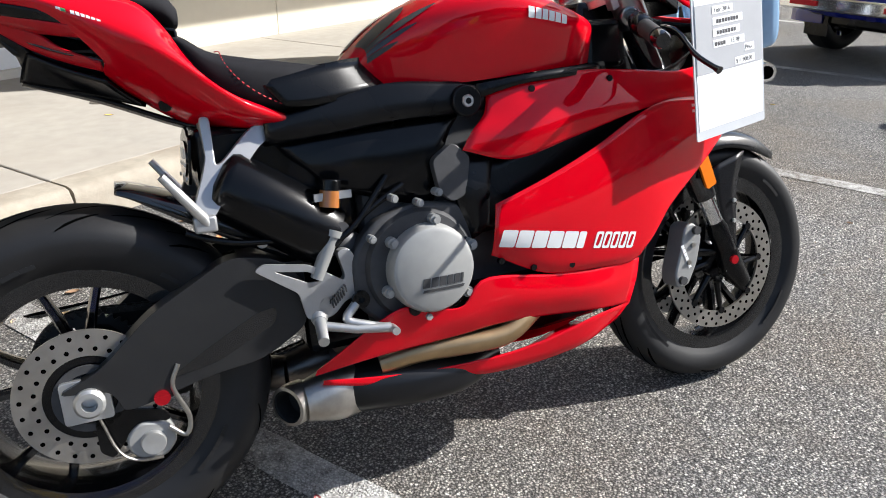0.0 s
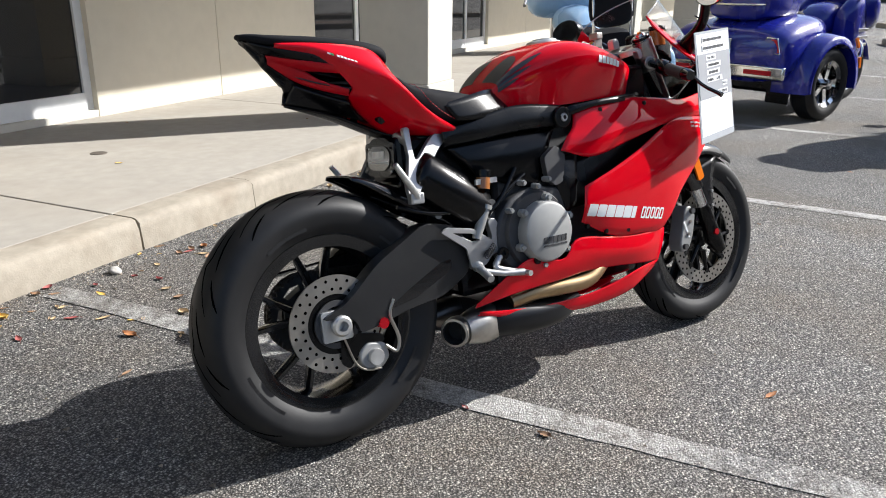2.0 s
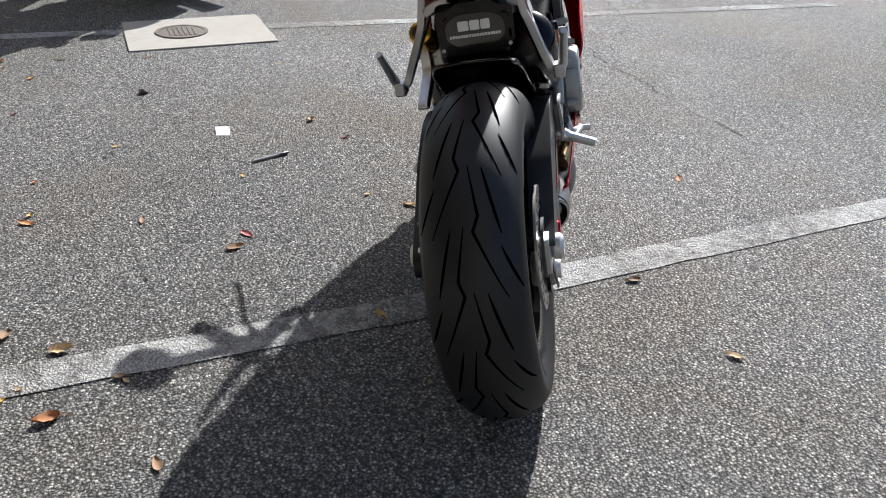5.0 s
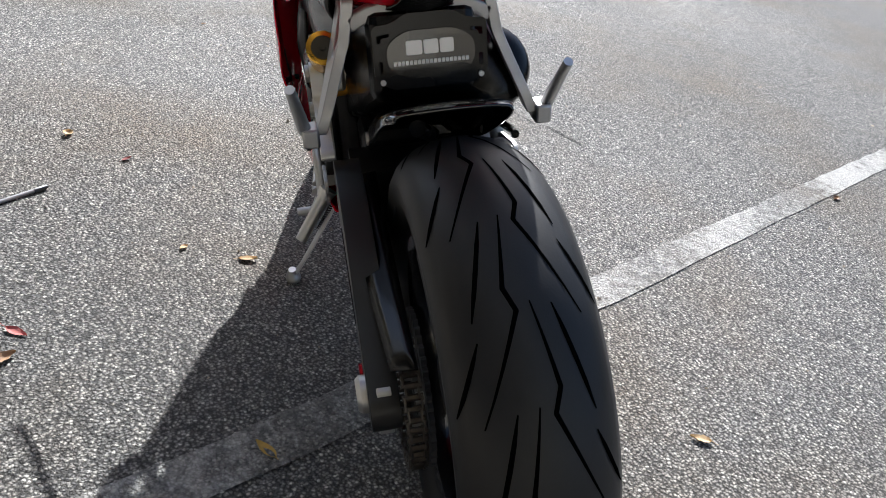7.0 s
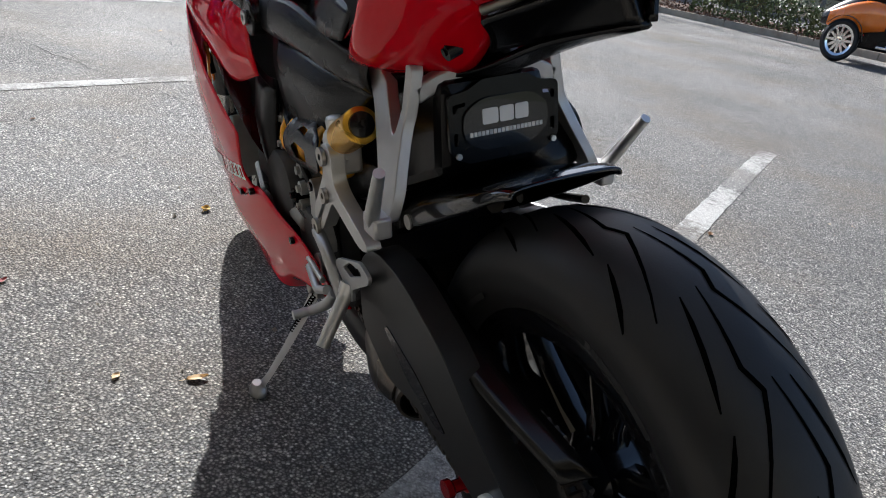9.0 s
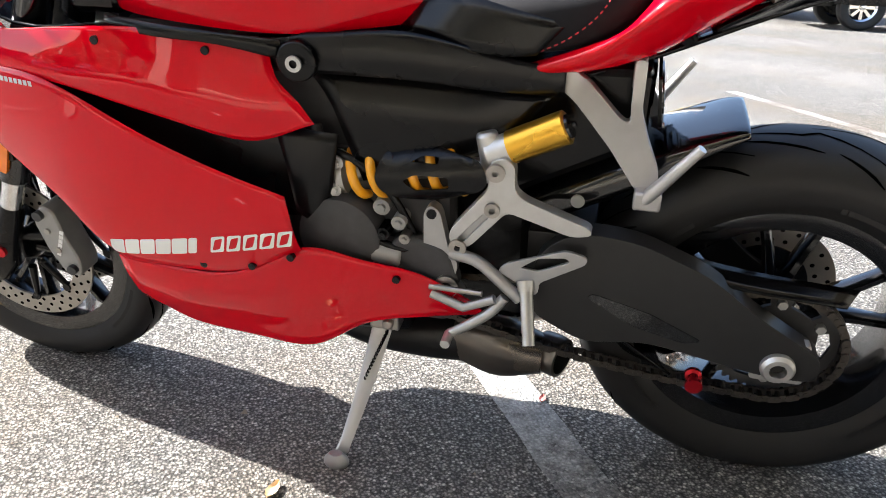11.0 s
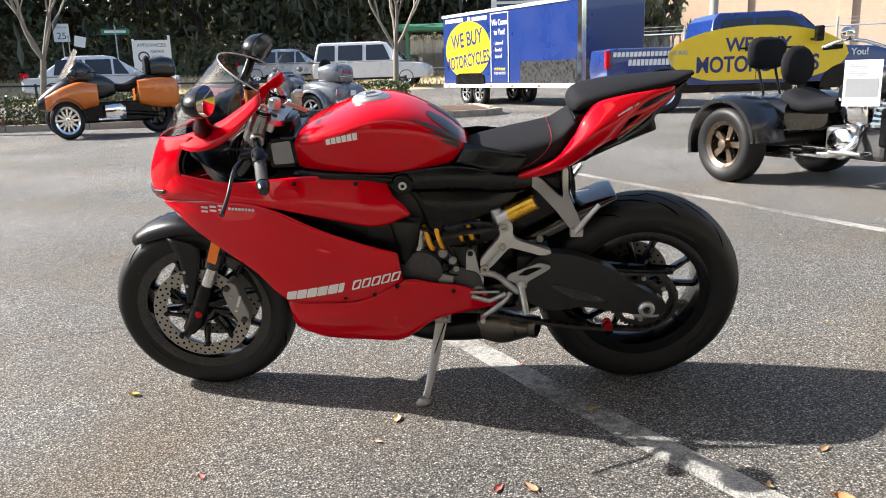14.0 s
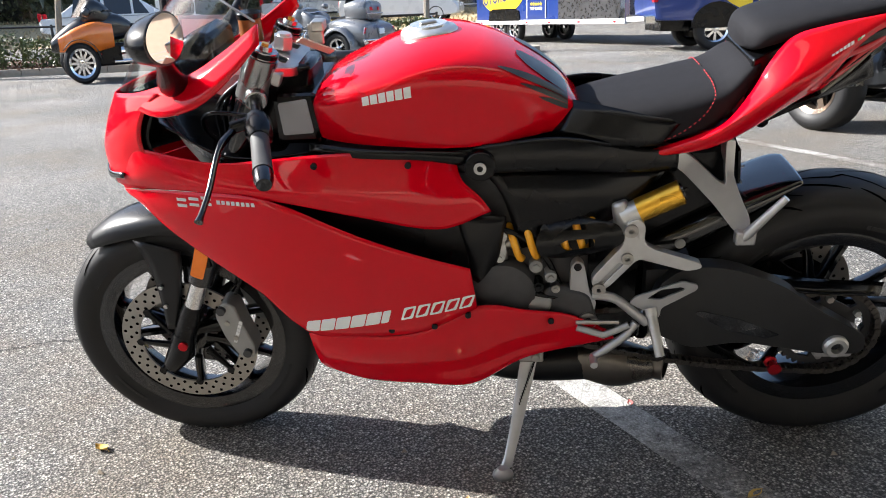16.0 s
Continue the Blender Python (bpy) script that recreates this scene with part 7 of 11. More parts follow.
for text, size, x, z in (("Year 2016", 0.0135, -0.056, 0.082), ("15,781", 0.0135, 0.000, 0.016), ("Price", 0.0135, 0.052, -0.004), ("$11,900.00", 0.0135, 0.017, -0.028)):
    bmx = letters(text, size, 0.0002)
    bmesh.ops.transform(bmx, matrix=pose(x, -0.0044, z, 90, 0, 0), verts=bmx.verts)
    part("lettering", bmx, INK, sheet, "printed words", smooth=0)
part("hanger", tube([(0.0, 0.0, H2), (0.02, 0.03, H2 + 0.03), (0.0, 0.05, H2 + 0.05)], 0.002, 6), BLACK, sheet, smooth=50)
# ---- other vehicles on the lot ----
CHROME = material("chrome", (0.78, 0.78, 0.78), rough=0.1, metal=1.0, vary=0.04, scale=40, rough_vary=0.04)
BLACK_PAINT = material("black_paint", (0.006, 0.006, 0.007), rough=0.3, vary=0.1, coat=0.5)
TINT = material("tinted_glass", (0.02, 0.022, 0.026), rough=0.05, vary=0.05, spec=0.7, rough_vary=0.02)
SMOKE = glass_material("smoked_screen", (0.55, 0.57, 0.6), 0.03, 0.7)
PALE_LENS = material("pale_lens", (0.75, 0.74, 0.72), rough=0.15, vary=0.05, coat=0.5)


def road_wheel(parent, x, y, r, width, rim, spokes=8, name="wheel", rim_mat=None, face=1):
    """A wheel on a y axle: tyre, rim and spokes."""
    w = part(name, lathe([(rim - 0.01, -width * 0.36), (rim + 0.02, -width * 0.44), ((r + rim) / 2, -width * 0.5), (r - 0.03, -width * 0.46), (r, -width * 0.30), (r, width * 0.30), (r - 0.03, width * 0.46), ((r + rim) / 2, width * 0.5), (rim + 0.02, width * 0.44), (rim - 0.01, width * 0.36)], 40, closed=True),
             RUBBER, parent, "black road tyre", smooth=40, at=pose(x, y, r))
    mat = rim_mat or CHROME
    part("rim", lathe([(rim - 0.035, -width * 0.3), (rim, -width * 0.40), (rim, width * 0.40), (rim - 0.035, width * 0.3)], 36, closed=True), mat, w, "bright wheel rim", smooth=40)
    bm = bmesh.new()
    for k in range(spokes):
        a = 2 * math.pi * k / spokes
        secs = []
        for rr, ww in ((0.04, 0.022), (rim - 0.03, 0.03 if spokes < 9 else 0.016)):
            c, t = Vector((math.cos(a), 0, math.sin(a))), Vector((-math.sin(a), 0, math.cos(a)))
            secs.append([c * rr + t * ww + Vector((0, face * width * 0.22, 0)), c * rr - t * ww + Vector((0, face * width * 0.22, 0)), c * rr - t * ww + Vector((0, face * width * 0.08, 0)), c * rr + t * ww + Vector((0, face * width * 0.08, 0))])
        ringed = [[bm.verts.new(p) for p in s] for s in secs]
        for i in range(4):
            bm.faces.new((ringed[0][i], ringed[0][(i + 1) % 4], ringed[1][(i + 1) % 4], ringed[1][i]))
    part("wheel_spokes", bm, mat, w, smooth=0)
    part("wheel_hub", lathe([(0.0, -0.5 * width), (0.045, -0.45 * width), (0.055, 0), (0.045, 0.3 * width), (0.0, 0.32 * width)] if face < 0 else [(0.0, 0.5 * width), (0.045, 0.45 * width), (0.055, 0), (0.045, -0.3 * width), (0.0, -0.32 * width)], 20), mat, w, smooth=40)
    part("wheel_back", lathe([(0.0, -face * width * 0.05), (rim - 0.02, -face * width * 0.05), (rim - 0.02, -face * width * 0.1), (0.0, -face * width * 0.1)], 28), BLACK, w, smooth=30)
    return w


def bars(parent, w, pts, mat=None, r=0.014, name="handlebar"):
    return part(name, tube(curve_points(pts, 12), r, 8), mat or CHROME, parent, smooth=60)


def touring_trike(m, paint, label, trunk=True, scale=1.0):
    """A wide three-wheeled touring motorcycle: x ahead, origin between the rear wheels on the ground."""
    t = thing("touring_trike", label, "trike", m @ Matrix.Diagonal((scale, scale, scale, 1)), group="three-wheeled motorcycles")
    shell = part("rear_body", body([(-0.62, 0.50, 0.42, 0.72), (-0.58, 0.60, 0.34, 0.80), (-0.35, 0.62, 0.36, 0.88), (0.0, 0.58, 0.42, 0.92), (0.35, 0.42, 0.45, 0.90), (0.60, 0.24, 0.48, 0.84)], 32, 4, 4.0), paint, t, "rounded glossy painted rear body", smooth=60)
    for s in (1, -1):
        prof = []
        part("fender", loft([[(0.43 * k * math.cos(a), s * yy, 0.32 + 0.43 * k * math.sin(a)) for a in (math.radians(-8 + 196 * q / 18) for q in range(19))] + [(0.36 * math.cos(a), s * yy, 0.32 + 0.36 * math.sin(a)) for a in (math.radians(188 - 196 * q / 18) for q in range(19))] for yy, k in ((0.42, 1.02), (0.62, 1.04), (0.74, 0.99), (0.76, 0.93))]), paint, t, "painted wheel arch", smooth=50)
        road_wheel(t, 0.0, s * 0.62, 0.325, 0.22, 0.205, 5, face=s)
        part("tail_light", plate(rounded([(-0.06, -0.05), (0.10, -0.05), (0.06, 0.06), (-0.02, 0.06)], 0.012), -0.008, 0.008), TAIL_RED, t, "red tail light with chrome edge", smooth=35, at=pose(-0.605, s * 0.50, 0.66, 0, 0, 90))
        part("light_trim", tube([(-0.612, s * 0.50 + y, 0.66 + z) for y, z in ((-0.07, -0.06), (0.11, -0.06), (0.07, 0.07), (-0.03, 0.07), (-0.07, -0.06))], 0.006, 6), CHROME, t, smooth=50)
        part("side_marker", plate(rounded([(-0.05, -0.015), (0.05, -0.015), (0.05, 0.015), (-0.05, 0.015)], 0.008), -0.01, 0.01), AMBER, t, "amber marker", smooth=30, at=pose(0.30, s * 0.755, 0.68, 0, 55, 0))
        part("side_marker", plate(rounded([(-0.05, -0.015), (0.05, -0.015), (0.05, 0.015), (-0.05, 0.015)], 0.008), -0.01, 0.01), AMBER, t, "amber marker", smooth=30, at=pose(0.42, s * 0.74, 0.50, 0, 80, 0))
        part("mud_flap", box((-0.42, s * 0.48 - 0.11, 0.16), (-0.41, s * 0.48 + 0.11, 0.36)), BLACK, t, smooth=0)
        part("engine_guard", tube(curve_points([(1.00, s * 0.22, 0.78), (1.05, s * 0.42, 0.60), (1.00, s * 0.40, 0.38), (0.92, s * 0.22, 0.30)], 14), 0.016, 8), CHROME, t, "chrome engine guard", smooth=60)
        part("engine_head", body([(0.66, 0.10, 0.30, 0.52, s * 0.26), (0.76, 0.14, 0.28, 0.55, s * 0.28), (1.0, 0.14, 0.28, 0.55, s * 0.28), (1.08, 0.09, 0.32, 0.50, s * 0.26)], 20, 3, 3.5), CHROME, t, "chrome flat-six engine cover", smooth=50)
        part("side_cowl", body([(0.86, 0.06, 0.50, 0.95, s * 0.26), (1.0, 0.09, 0.45, 1.06, s * 0.28), (1.25, 0.09, 0.48, 1.10, s * 0.24), (1.42, 0.05, 0.60, 1.00, s * 0.16)], 20, 4, 3.2), paint, t, "painted side cowl", smooth=60)
        for k in range(3):
            part("cowl_grille", box((1.02, s * 0.372 - 0.004, 0.60 + 0.07 * k), (1.22, s * 0.372 + 0.004, 0.63 + 0.07 * k)), CHROME, t, smooth=0, bevel=0.004)
        part("mirror", body([(1.05, 0.05, 1.16, 1.22, s * 0.44), (1.09, 0.085, 1.13, 1.25, s * 0.45), (1.16, 0.05, 1.15, 1.23, s * 0.44)], 16, 3, 2.4), paint, t, smooth=60)
        part("running_board", box((0.55, s * 0.30 - 0.10, 0.26), (0.95, s * 0.30 + 0.10, 0.30)), CHROME, t, smooth=0, bevel=0.01)
    part("bumper", loft([[(-0.66 + dx, y, 0.44 + dz) for dx, dz in ((-0.02, -0.05), (0.02, -0.06), (0.03, 0.06), (-0.02, 0.05))] for y in (-0.66, -0.4, 0, 0.4, 0.66)]), CHROME, t, "chrome rear bumper with red strips", smooth=40, bevel=0.01)
    for s in (1, -1):
        part("bumper_reflector", box((-0.692, s * 0.42 - 0.13, 0.42), (-0.682, s * 0.42 + 0.13, 0.46)), TAIL_RED, t, smooth=0, bevel=0.004)
    part("plate_card", box((-0.655, -0.10, 0.585), (-0.635, 0.10, 0.695)), PAPER, t, "blank pale number plate", smooth=0, bevel=0.004)
    part("plate_frame", tube([(-0.66, y, z) for y, z in ((-0.11, 0.575), (0.11, 0.575), (0.11, 0.705), (-0.11, 0.705), (-0.11, 0.575))], 0.007, 6), CHROME, t, smooth=40)
    if trunk:
        part("trunk", body([(-0.50, 0.24, 0.90, 1.16), (-0.45, 0.32, 0.86, 1.24), (-0.2, 0.34, 0.84, 1.28), (0.05, 0.30, 0.86, 1.24)], 28, 4, 3.6), paint, t, "painted touring trunk", smooth=60)
        part("trunk_trim", tube([(-0.50, -0.30, 1.0), (-0.53, 0, 0.995), (-0.50, 0.30, 1.0)], 0.012, 8), CHROME, t, smooth=50)
        for s in (1, -1):
            part("trunk_light", plate(rounded([(-0.12, -0.035), (0.10, -0.035), (0.08, 0.035), (-0.08, 0.035)], 0.01), -0.012, 0.012), TAIL_RED, t, "red trunk light", smooth=30, at=pose(-0.485, s * 0.19, 1.09, 0, 0, 90 - s * 12))
        part("luggage_rack", tube([(-0.40, -0.18, 1.28), (-0.42, -0.18, 1.33), (-0.42, 0.18, 1.33), (-0.40, 0.18, 1.28)], 0.010, 6), CHROME, t, smooth=50)
        part("antenna", tube([(-0.45, 0.30, 1.0), (-0.62, 0.33, 1.95)], 0.004, 6), BLACK, t, smooth=50)
    part("passenger_backrest", body([(0.0, 0.16, 0.98, 1.30), (0.05, 0.22, 0.95, 1.38), (0.10, 0.20, 0.95, 1.34)], 20, 3, 3.0), SEAT, t, "black padded backrest", smooth=60)
    part("seat", body([(0.05, 0.20, 0.80, 0.98), (0.25, 0.22, 0.78, 0.96), (0.45, 0.20, 0.72, 0.90), (0.62, 0.18, 0.70, 0.84), (0.78, 0.12, 0.72, 0.84)], 24, 4, 3.0), SEAT, t, "black stepped seat", smooth=60)
    part("false_tank", body([(0.70, 0.12, 0.70, 0.88), (0.85, 0.18, 0.68, 0.98), (1.05, 0.20, 0.68, 1.02), (1.20, 0.16, 0.70, 1.0)], 24, 4, 2.8), paint, t, "painted tank shell", smooth=60)
    part("front_fairing", body([(1.16, 0.34, 0.86, 1.14), (1.28, 0.40, 0.74, 1.18), (1.45, 0.34, 0.70, 1.12), (1.58, 0.18, 0.74, 1.0)], 28, 4, 3.0), paint, t, "painted front fairing", smooth=60)
    part("windscreen", skin([[(1.30, -0.34, 1.12), (1.44, 0.0, 1.14), (1.30, 0.34, 1.12)], [(1.18, -0.33, 1.32), (1.30, 0.0, 1.36), (1.18, 0.33, 1.32)], [(1.08, -0.26, 1.50), (1.15, 0.0, 1.56), (1.08, 0.26, 1.50)]], 16, 8), SCREEN, t, "tall clear windscreen", smooth=80)
    bars(t, 0, [(1.02, 0.40, 1.06), (1.10, 0.28, 1.08), (1.16, 0.0, 1.06), (1.10, -0.28, 1.08), (1.02, -0.40, 1.06)], CHROME)
    part("chassis", box((-0.4, -0.4, 0.24), (1.1, 0.4, 0.46)), BLACK, t, smooth=0, bevel=0.03)
    w = road_wheel(t, 1.58, 0.0, 0.32, 0.14, 0.22, 6)
    part("front_fender", skin([[(1.58 + 0.35 * math.cos(a), y, 0.32 + 0.35 * math.sin(a)) for a in (math.radians(q) for q in (15, 50, 90, 130, 165))] for y in (-0.09, 0.0, 0.09)], 16, 4), paint, t, "painted front fender", solid=0.006)
    for s in (1, -1):
        part("fork", tube([(1.58, s * 0.10, 0.32), (1.40, s * 0.12, 0.85)], 0.026, 10), CHROME, t, smooth=50)
    return t


def reverse_trike(m, paint, label):
    """A three-wheeler with two front wheels: x ahead, origin at the rear wheel's contact."""
    t = thing("reverse_trike", label, "trike", m, group="three-wheeled motorcycles")
    road_wheel(t, 0.0, 0.0, 0.315, 0.25, 0.20, 6, "rear_wheel", BLACK_GLOSS)
    part("rear_fender", skin([[(0.36 * math.cos(a), y, 0.32 + 0.36 * math.sin(a)) for a in (math.radians(q) for q in (30, 70, 110, 150, 195))] for y in (-0.16, -0.1, 0.1, 0.16)], 16, 6), BLACK_PAINT, t, "black rear mudguard", solid=0.012)
    for s in (1, -1):
        part("saddlebag", body([(-0.42, 0.09, 0.52, 0.80, s * 0.24), (-0.34, 0.15, 0.44, 0.90, s * 0.28), (0.0, 0.17, 0.42, 0.92, s * 0.29), (0.35, 0.14, 0.50, 0.88, s * 0.27)], 24, 4, 3.4), paint, t, "moulded side case", smooth=60)
        part("tail_light", skin([[(-0.425, s * 0.16, 0.82), (-0.43, s * 0.26, 0.85), (-0.36, s * 0.38, 0.86)], [(-0.435, s * 0.17, 0.72), (-0.44, s * 0.27, 0.70), (-0.37, s * 0.40, 0.72)]], 8, 4), TAIL_RED, t, "red tail light", solid=0.02)
        part("reverse_light", skin([[(-0.42, s * 0.20, 0.89), (-0.41, s * 0.27, 0.90)], [(-0.44, s * 0.20, 0.85), (-0.43, s * 0.28, 0.86)]], 4, 2), PALE_LENS, t, solid=0.01)
        f = road_wheel(t, 1.71, s * 0.66, 0.295, 0.19, 0.215, 12, "front_wheel", CHROME, face=s)
        part("front_mudguard", skin([[(1.71 + 0.335 * math.cos(a), s * 0.66 + y, 0.295 + 0.335 * math.sin(a)) for a in (math.radians(q) for q in (35, 70, 105, 140, 175))] for y in (-0.11, -0.07, 0.07, 0.11)], 14, 6), BLACK_PAINT, t, "black front mudguard", solid=0.008)
        part("mudguard_reflector", box((1.372, s * 0.66 - 0.05, 0.40), (1.380, s * 0.66 + 0.05, 0.425)), TAIL_RED, t, smooth=0)
        for z0, z1 in ((0.28, 0.26), (0.44, 0.42)):
            part("wishbone", tube([(1.58, s * 0.22, z0 + 0.04), (1.71, s * 0.56, z1), (1.84, s * 0.22, z0 + 0.04)], 0.016, 8), BLACK, t, smooth=50)
        part("front_shoulder", body([(1.10, 0.10, 0.50, 0.84, s * 0.30), (1.40, 0.16, 0.44, 0.88, s * 0.32), (1.72, 0.15, 0.42, 0.80, s * 0.32), (2.02, 0.06, 0.46, 0.66, s * 0.28)], 22, 4, 2.8), paint, t, "painted front shoulder panel", smooth=60)
        part("footboard", box((0.75, s * 0.34 - 0.09, 0.26), (1.15, s * 0.34 + 0.09, 0.30)), CHROME, t, "bright foot board", smooth=0, bevel=0.01)
        part("engine_cover", body([(0.62, 0.05, 0.28, 0.48, s * 0.26), (0.75, 0.09, 0.24, 0.52, s * 0.28), (1.0, 0.08, 0.26, 0.50, s * 0.28)], 18, 3, 3.2), CHROME, t, "silver engine cover", smooth=50)
        part("mirror", body([(1.45, 0.05, 0.96, 1.04, s * 0.45), (1.50, 0.08, 0.94, 1.07, s * 0.46), (1.58, 0.04, 0.97, 1.03, s * 0.45)], 16, 3, 2.4), BLACK_PAINT, t, smooth=60)
    part("centre_tail", body([(-0.40, 0.10, 0.66, 0.86), (-0.30, 0.20, 0.60, 0.95), (0.0, 0.24, 0.60, 0.98), (0.3, 0.22, 0.58, 0.95)], 24, 4, 3.2), BLACK_PAINT, t, "black centre tail", smooth=60)
    part("top_case", body([(-0.44, 0.18, 0.96, 1.12), (-0.38, 0.27, 0.92, 1.22), (-0.15, 0.28, 0.92, 1.26), (0.06, 0.22, 0.94, 1.22)], 24, 4, 3.6), BLACK_PAINT, t, "black moulded top case", smooth=60)
    part("backrest", body([(0.04, 0.16, 0.98, 1.22), (0.09, 0.20, 0.96, 1.28), (0.14, 0.18, 0.96, 1.24)], 18, 3, 3.0), SEAT, t, "black backrest", smooth=60)
    part("seat", body([(0.10, 0.20, 0.82, 0.98), (0.30, 0.20, 0.78, 0.94), (0.55, 0.18, 0.70, 0.84), (0.80, 0.12, 0.72, 0.84)], 22, 4, 3.0), SEAT, t, "black seat", smooth=60)
    part("tank_cover", body([(0.74, 0.12, 0.66, 0.86), (0.95, 0.20, 0.60, 0.98), (1.25, 0.22, 0.56, 1.0), (1.45, 0.18, 0.56, 0.92)], 24, 4, 2.8), BLACK_PAINT, t, "dark body cover", smooth=60)
    part("front_cowl", body([(1.40, 0.22, 0.46, 0.98), (1.62, 0.26, 0.42, 0.94), (1.90, 0.20, 0.42, 0.80), (2.14, 0.08, 0.46, 0.62)], 24, 4, 2.6), BLACK_PAINT, t, "black front cowl", smooth=60)
    part("cockpit", body([(1.02, 0.10, 0.84, 1.00), (1.18, 0.22, 0.80, 1.14), (1.38, 0.25, 0.80, 1.22), (1.58, 0.20, 0.80, 1.06)], 22, 4, 2.6), BLACK_PAINT, t, "black cockpit fairing", smooth=60)
    part("windscreen", skin([[(1.62, -0.24, 0.95), (1.74, 0.0, 0.95), (1.62, 0.24, 0.95)], [(1.46, -0.23, 1.16), (1.56, 0.0, 1.18), (1.46, 0.23, 1.16)], [(1.34, -0.17, 1.36), (1.40, 0.0, 1.40), (1.34, 0.17, 1.36)]], 14, 8), SMOKE, t, "smoked windscreen", smooth=80)
    bars(t, 0, [(1.08, 0.42, 1.02), (1.18, 0.30, 1.03), (1.30, 0.0, 0.99), (1.18, -0.30, 1.03), (1.08, -0.42, 1.02)], BLACK)
    part("chassis", box((0.1, -0.20, 0.22), (1.75, 0.20, 0.55)), BLACK, t, smooth=0, bevel=0.03)
    part("silencer", merge(tube([(0.45, -0.24, 0.36), (-0.08, -0.30, 0.40)], [0.06, 0.075], 18), tube([(-0.08, -0.30, 0.40), (-0.12, -0.30, 0.402)], [0.078, 0.06], 18)), CHROME, t, "chrome silencer", smooth=45)
    part("swing_pivot", tube([(0.0, 0.22, 0.315), (0.6, 0.2, 0.36)], 0.04, 12), BLACK, t, smooth=50)
    part("plate_card", box((-0.48, -0.09, 0.50), (-0.472, 0.09, 0.61)), material("blue_card", (0.16, 0.3, 0.55), rough=0.5, vary=0.1), t, "pale blue dealer card", smooth=0)
    return t


def cruiser(m, paint, label):
    """A large two-wheeled touring motorcycle, x ahead, origin at the rear contact."""
    t = thing("touring_motorcycle", label, "motorcycle", m @ pose(0, 0, 0, -8, 0, 0))
    road_wheel(t, 0.0, 0.0, 0.32, 0.16, 0.22, 9, "rear_wheel")
    road_wheel(t, 1.62, 0.0, 0.32, 0.13, 0.22, 9, "front_wheel")
    part("rear_fender", skin([[(0.37 * math.cos(a), y, 0.33 + 0.37 * math.sin(a)) for a in (math.radians(q) for q in (20, 60, 100, 140, 185))] for y in (-0.12, -0.06, 0.06, 0.12)], 16, 6), paint, t, "painted rear fender", solid=0.008)
    part("front_fender", skin([[(1.62 + 0.36 * math.cos(a), y, 0.33 + 0.36 * math.sin(a)) for a in (math.radians(q) for q in (0, 45, 90, 135, 170))] for y in (-0.09, -0.04, 0.04, 0.09)], 16, 6), paint, t, "painted front fender", solid=0.008)
    for s in (1, -1):
        part("saddlebag", body([(-0.36, 0.08, 0.40, 0.68, s * 0.25), (-0.28, 0.12, 0.36, 0.72, s * 0.27), (0.12, 0.12, 0.38, 0.74, s * 0.27), (0.26, 0.08, 0.44, 0.70, s * 0.25)], 22, 4, 4.0), paint, t, "painted hard saddlebag", smooth=60)
        part("exhaust", merge(tube([(0.7, s * 0.22, 0.26), (0.2, s * 0.27, 0.24), (-0.45, s * 0.28, 0.26)], [0.04, 0.045, 0.05], 16), tube([(-0.45, s * 0.28, 0.26), (-0.47, s * 0.28, 0.26)], [0.052, 0.052], 16)), CHROME, t, "chrome exhaust", smooth=50)
        # flat near-black disc paints the shade of the hollow pipe end
        part("exhaust_bore_shade", cyl((-0.471, s * 0.28, 0.26), (-0.474, s * 0.28, 0.26), 0.036, 16), RECESS_SHADE, t, smooth=0)
        part("fork", tube([(1.62, s * 0.10, 0.33), (1.34, s * 0.11, 0.98)], 0.027, 12), CHROME, t, smooth=50)
        part("cylinder", merge(*[cyl((0.72 + (0.10 if s > 0 else -0.10) + (0.03 if s > 0 else -0.03) * q, 0, 0.48 + 0.045 * q), (0.722 + (0.10 if s > 0 else -0.10) + (0.03 if s > 0 else -0.03) * q, 0, 0.505 + 0.045 * q), 0.10, 18) for q in range(5)]), CHROME, t, "finned chrome cylinder", smooth=30)
        part("turn_signal", body([(-0.40, 0.03, 0.66, 0.72, s * 0.16), (-0.37, 0.04, 0.65, 0.73, s * 0.16), (-0.34, 0.03, 0.66, 0.72, s * 0.16)], 12, 2, 2.2), CHROME, t, smooth=60)
        part("mirror", body([(1.10, 0.02, 1.18, 1.24, s * 0.42), (1.12, 0.06, 1.15, 1.26, s * 0.42), (1.15, 0.03, 1.17, 1.24, s * 0.42)], 14, 2, 2.2), CHROME, t, "chrome mirror", smooth=60)
        part("crash_bar", tube(curve_points([(1.0, s * 0.08, 0.72), (1.05, s * 0.34, 0.62), (1.0, s * 0.34, 0.40), (0.95, s * 0.1, 0.26)], 12), 0.015, 8), CHROME, t, "chrome crash bar", smooth=60)
    part("tank", body([(0.62, 0.09, 0.72, 0.86), (0.80, 0.16, 0.70, 0.95), (1.05, 0.18, 0.72, 1.0), (1.25, 0.10, 0.78, 0.96)], 24, 4, 2.5), paint, t, "painted fuel tank", smooth=60)
    part("seat", body([(-0.15, 0.14, 0.74, 0.84), (0.08, 0.17, 0.72, 0.86), (0.30, 0.17, 0.68, 0.80), (0.62, 0.10, 0.72, 0.84)], 22, 4, 3.0), SEAT, t, "black leather seat", smooth=60)
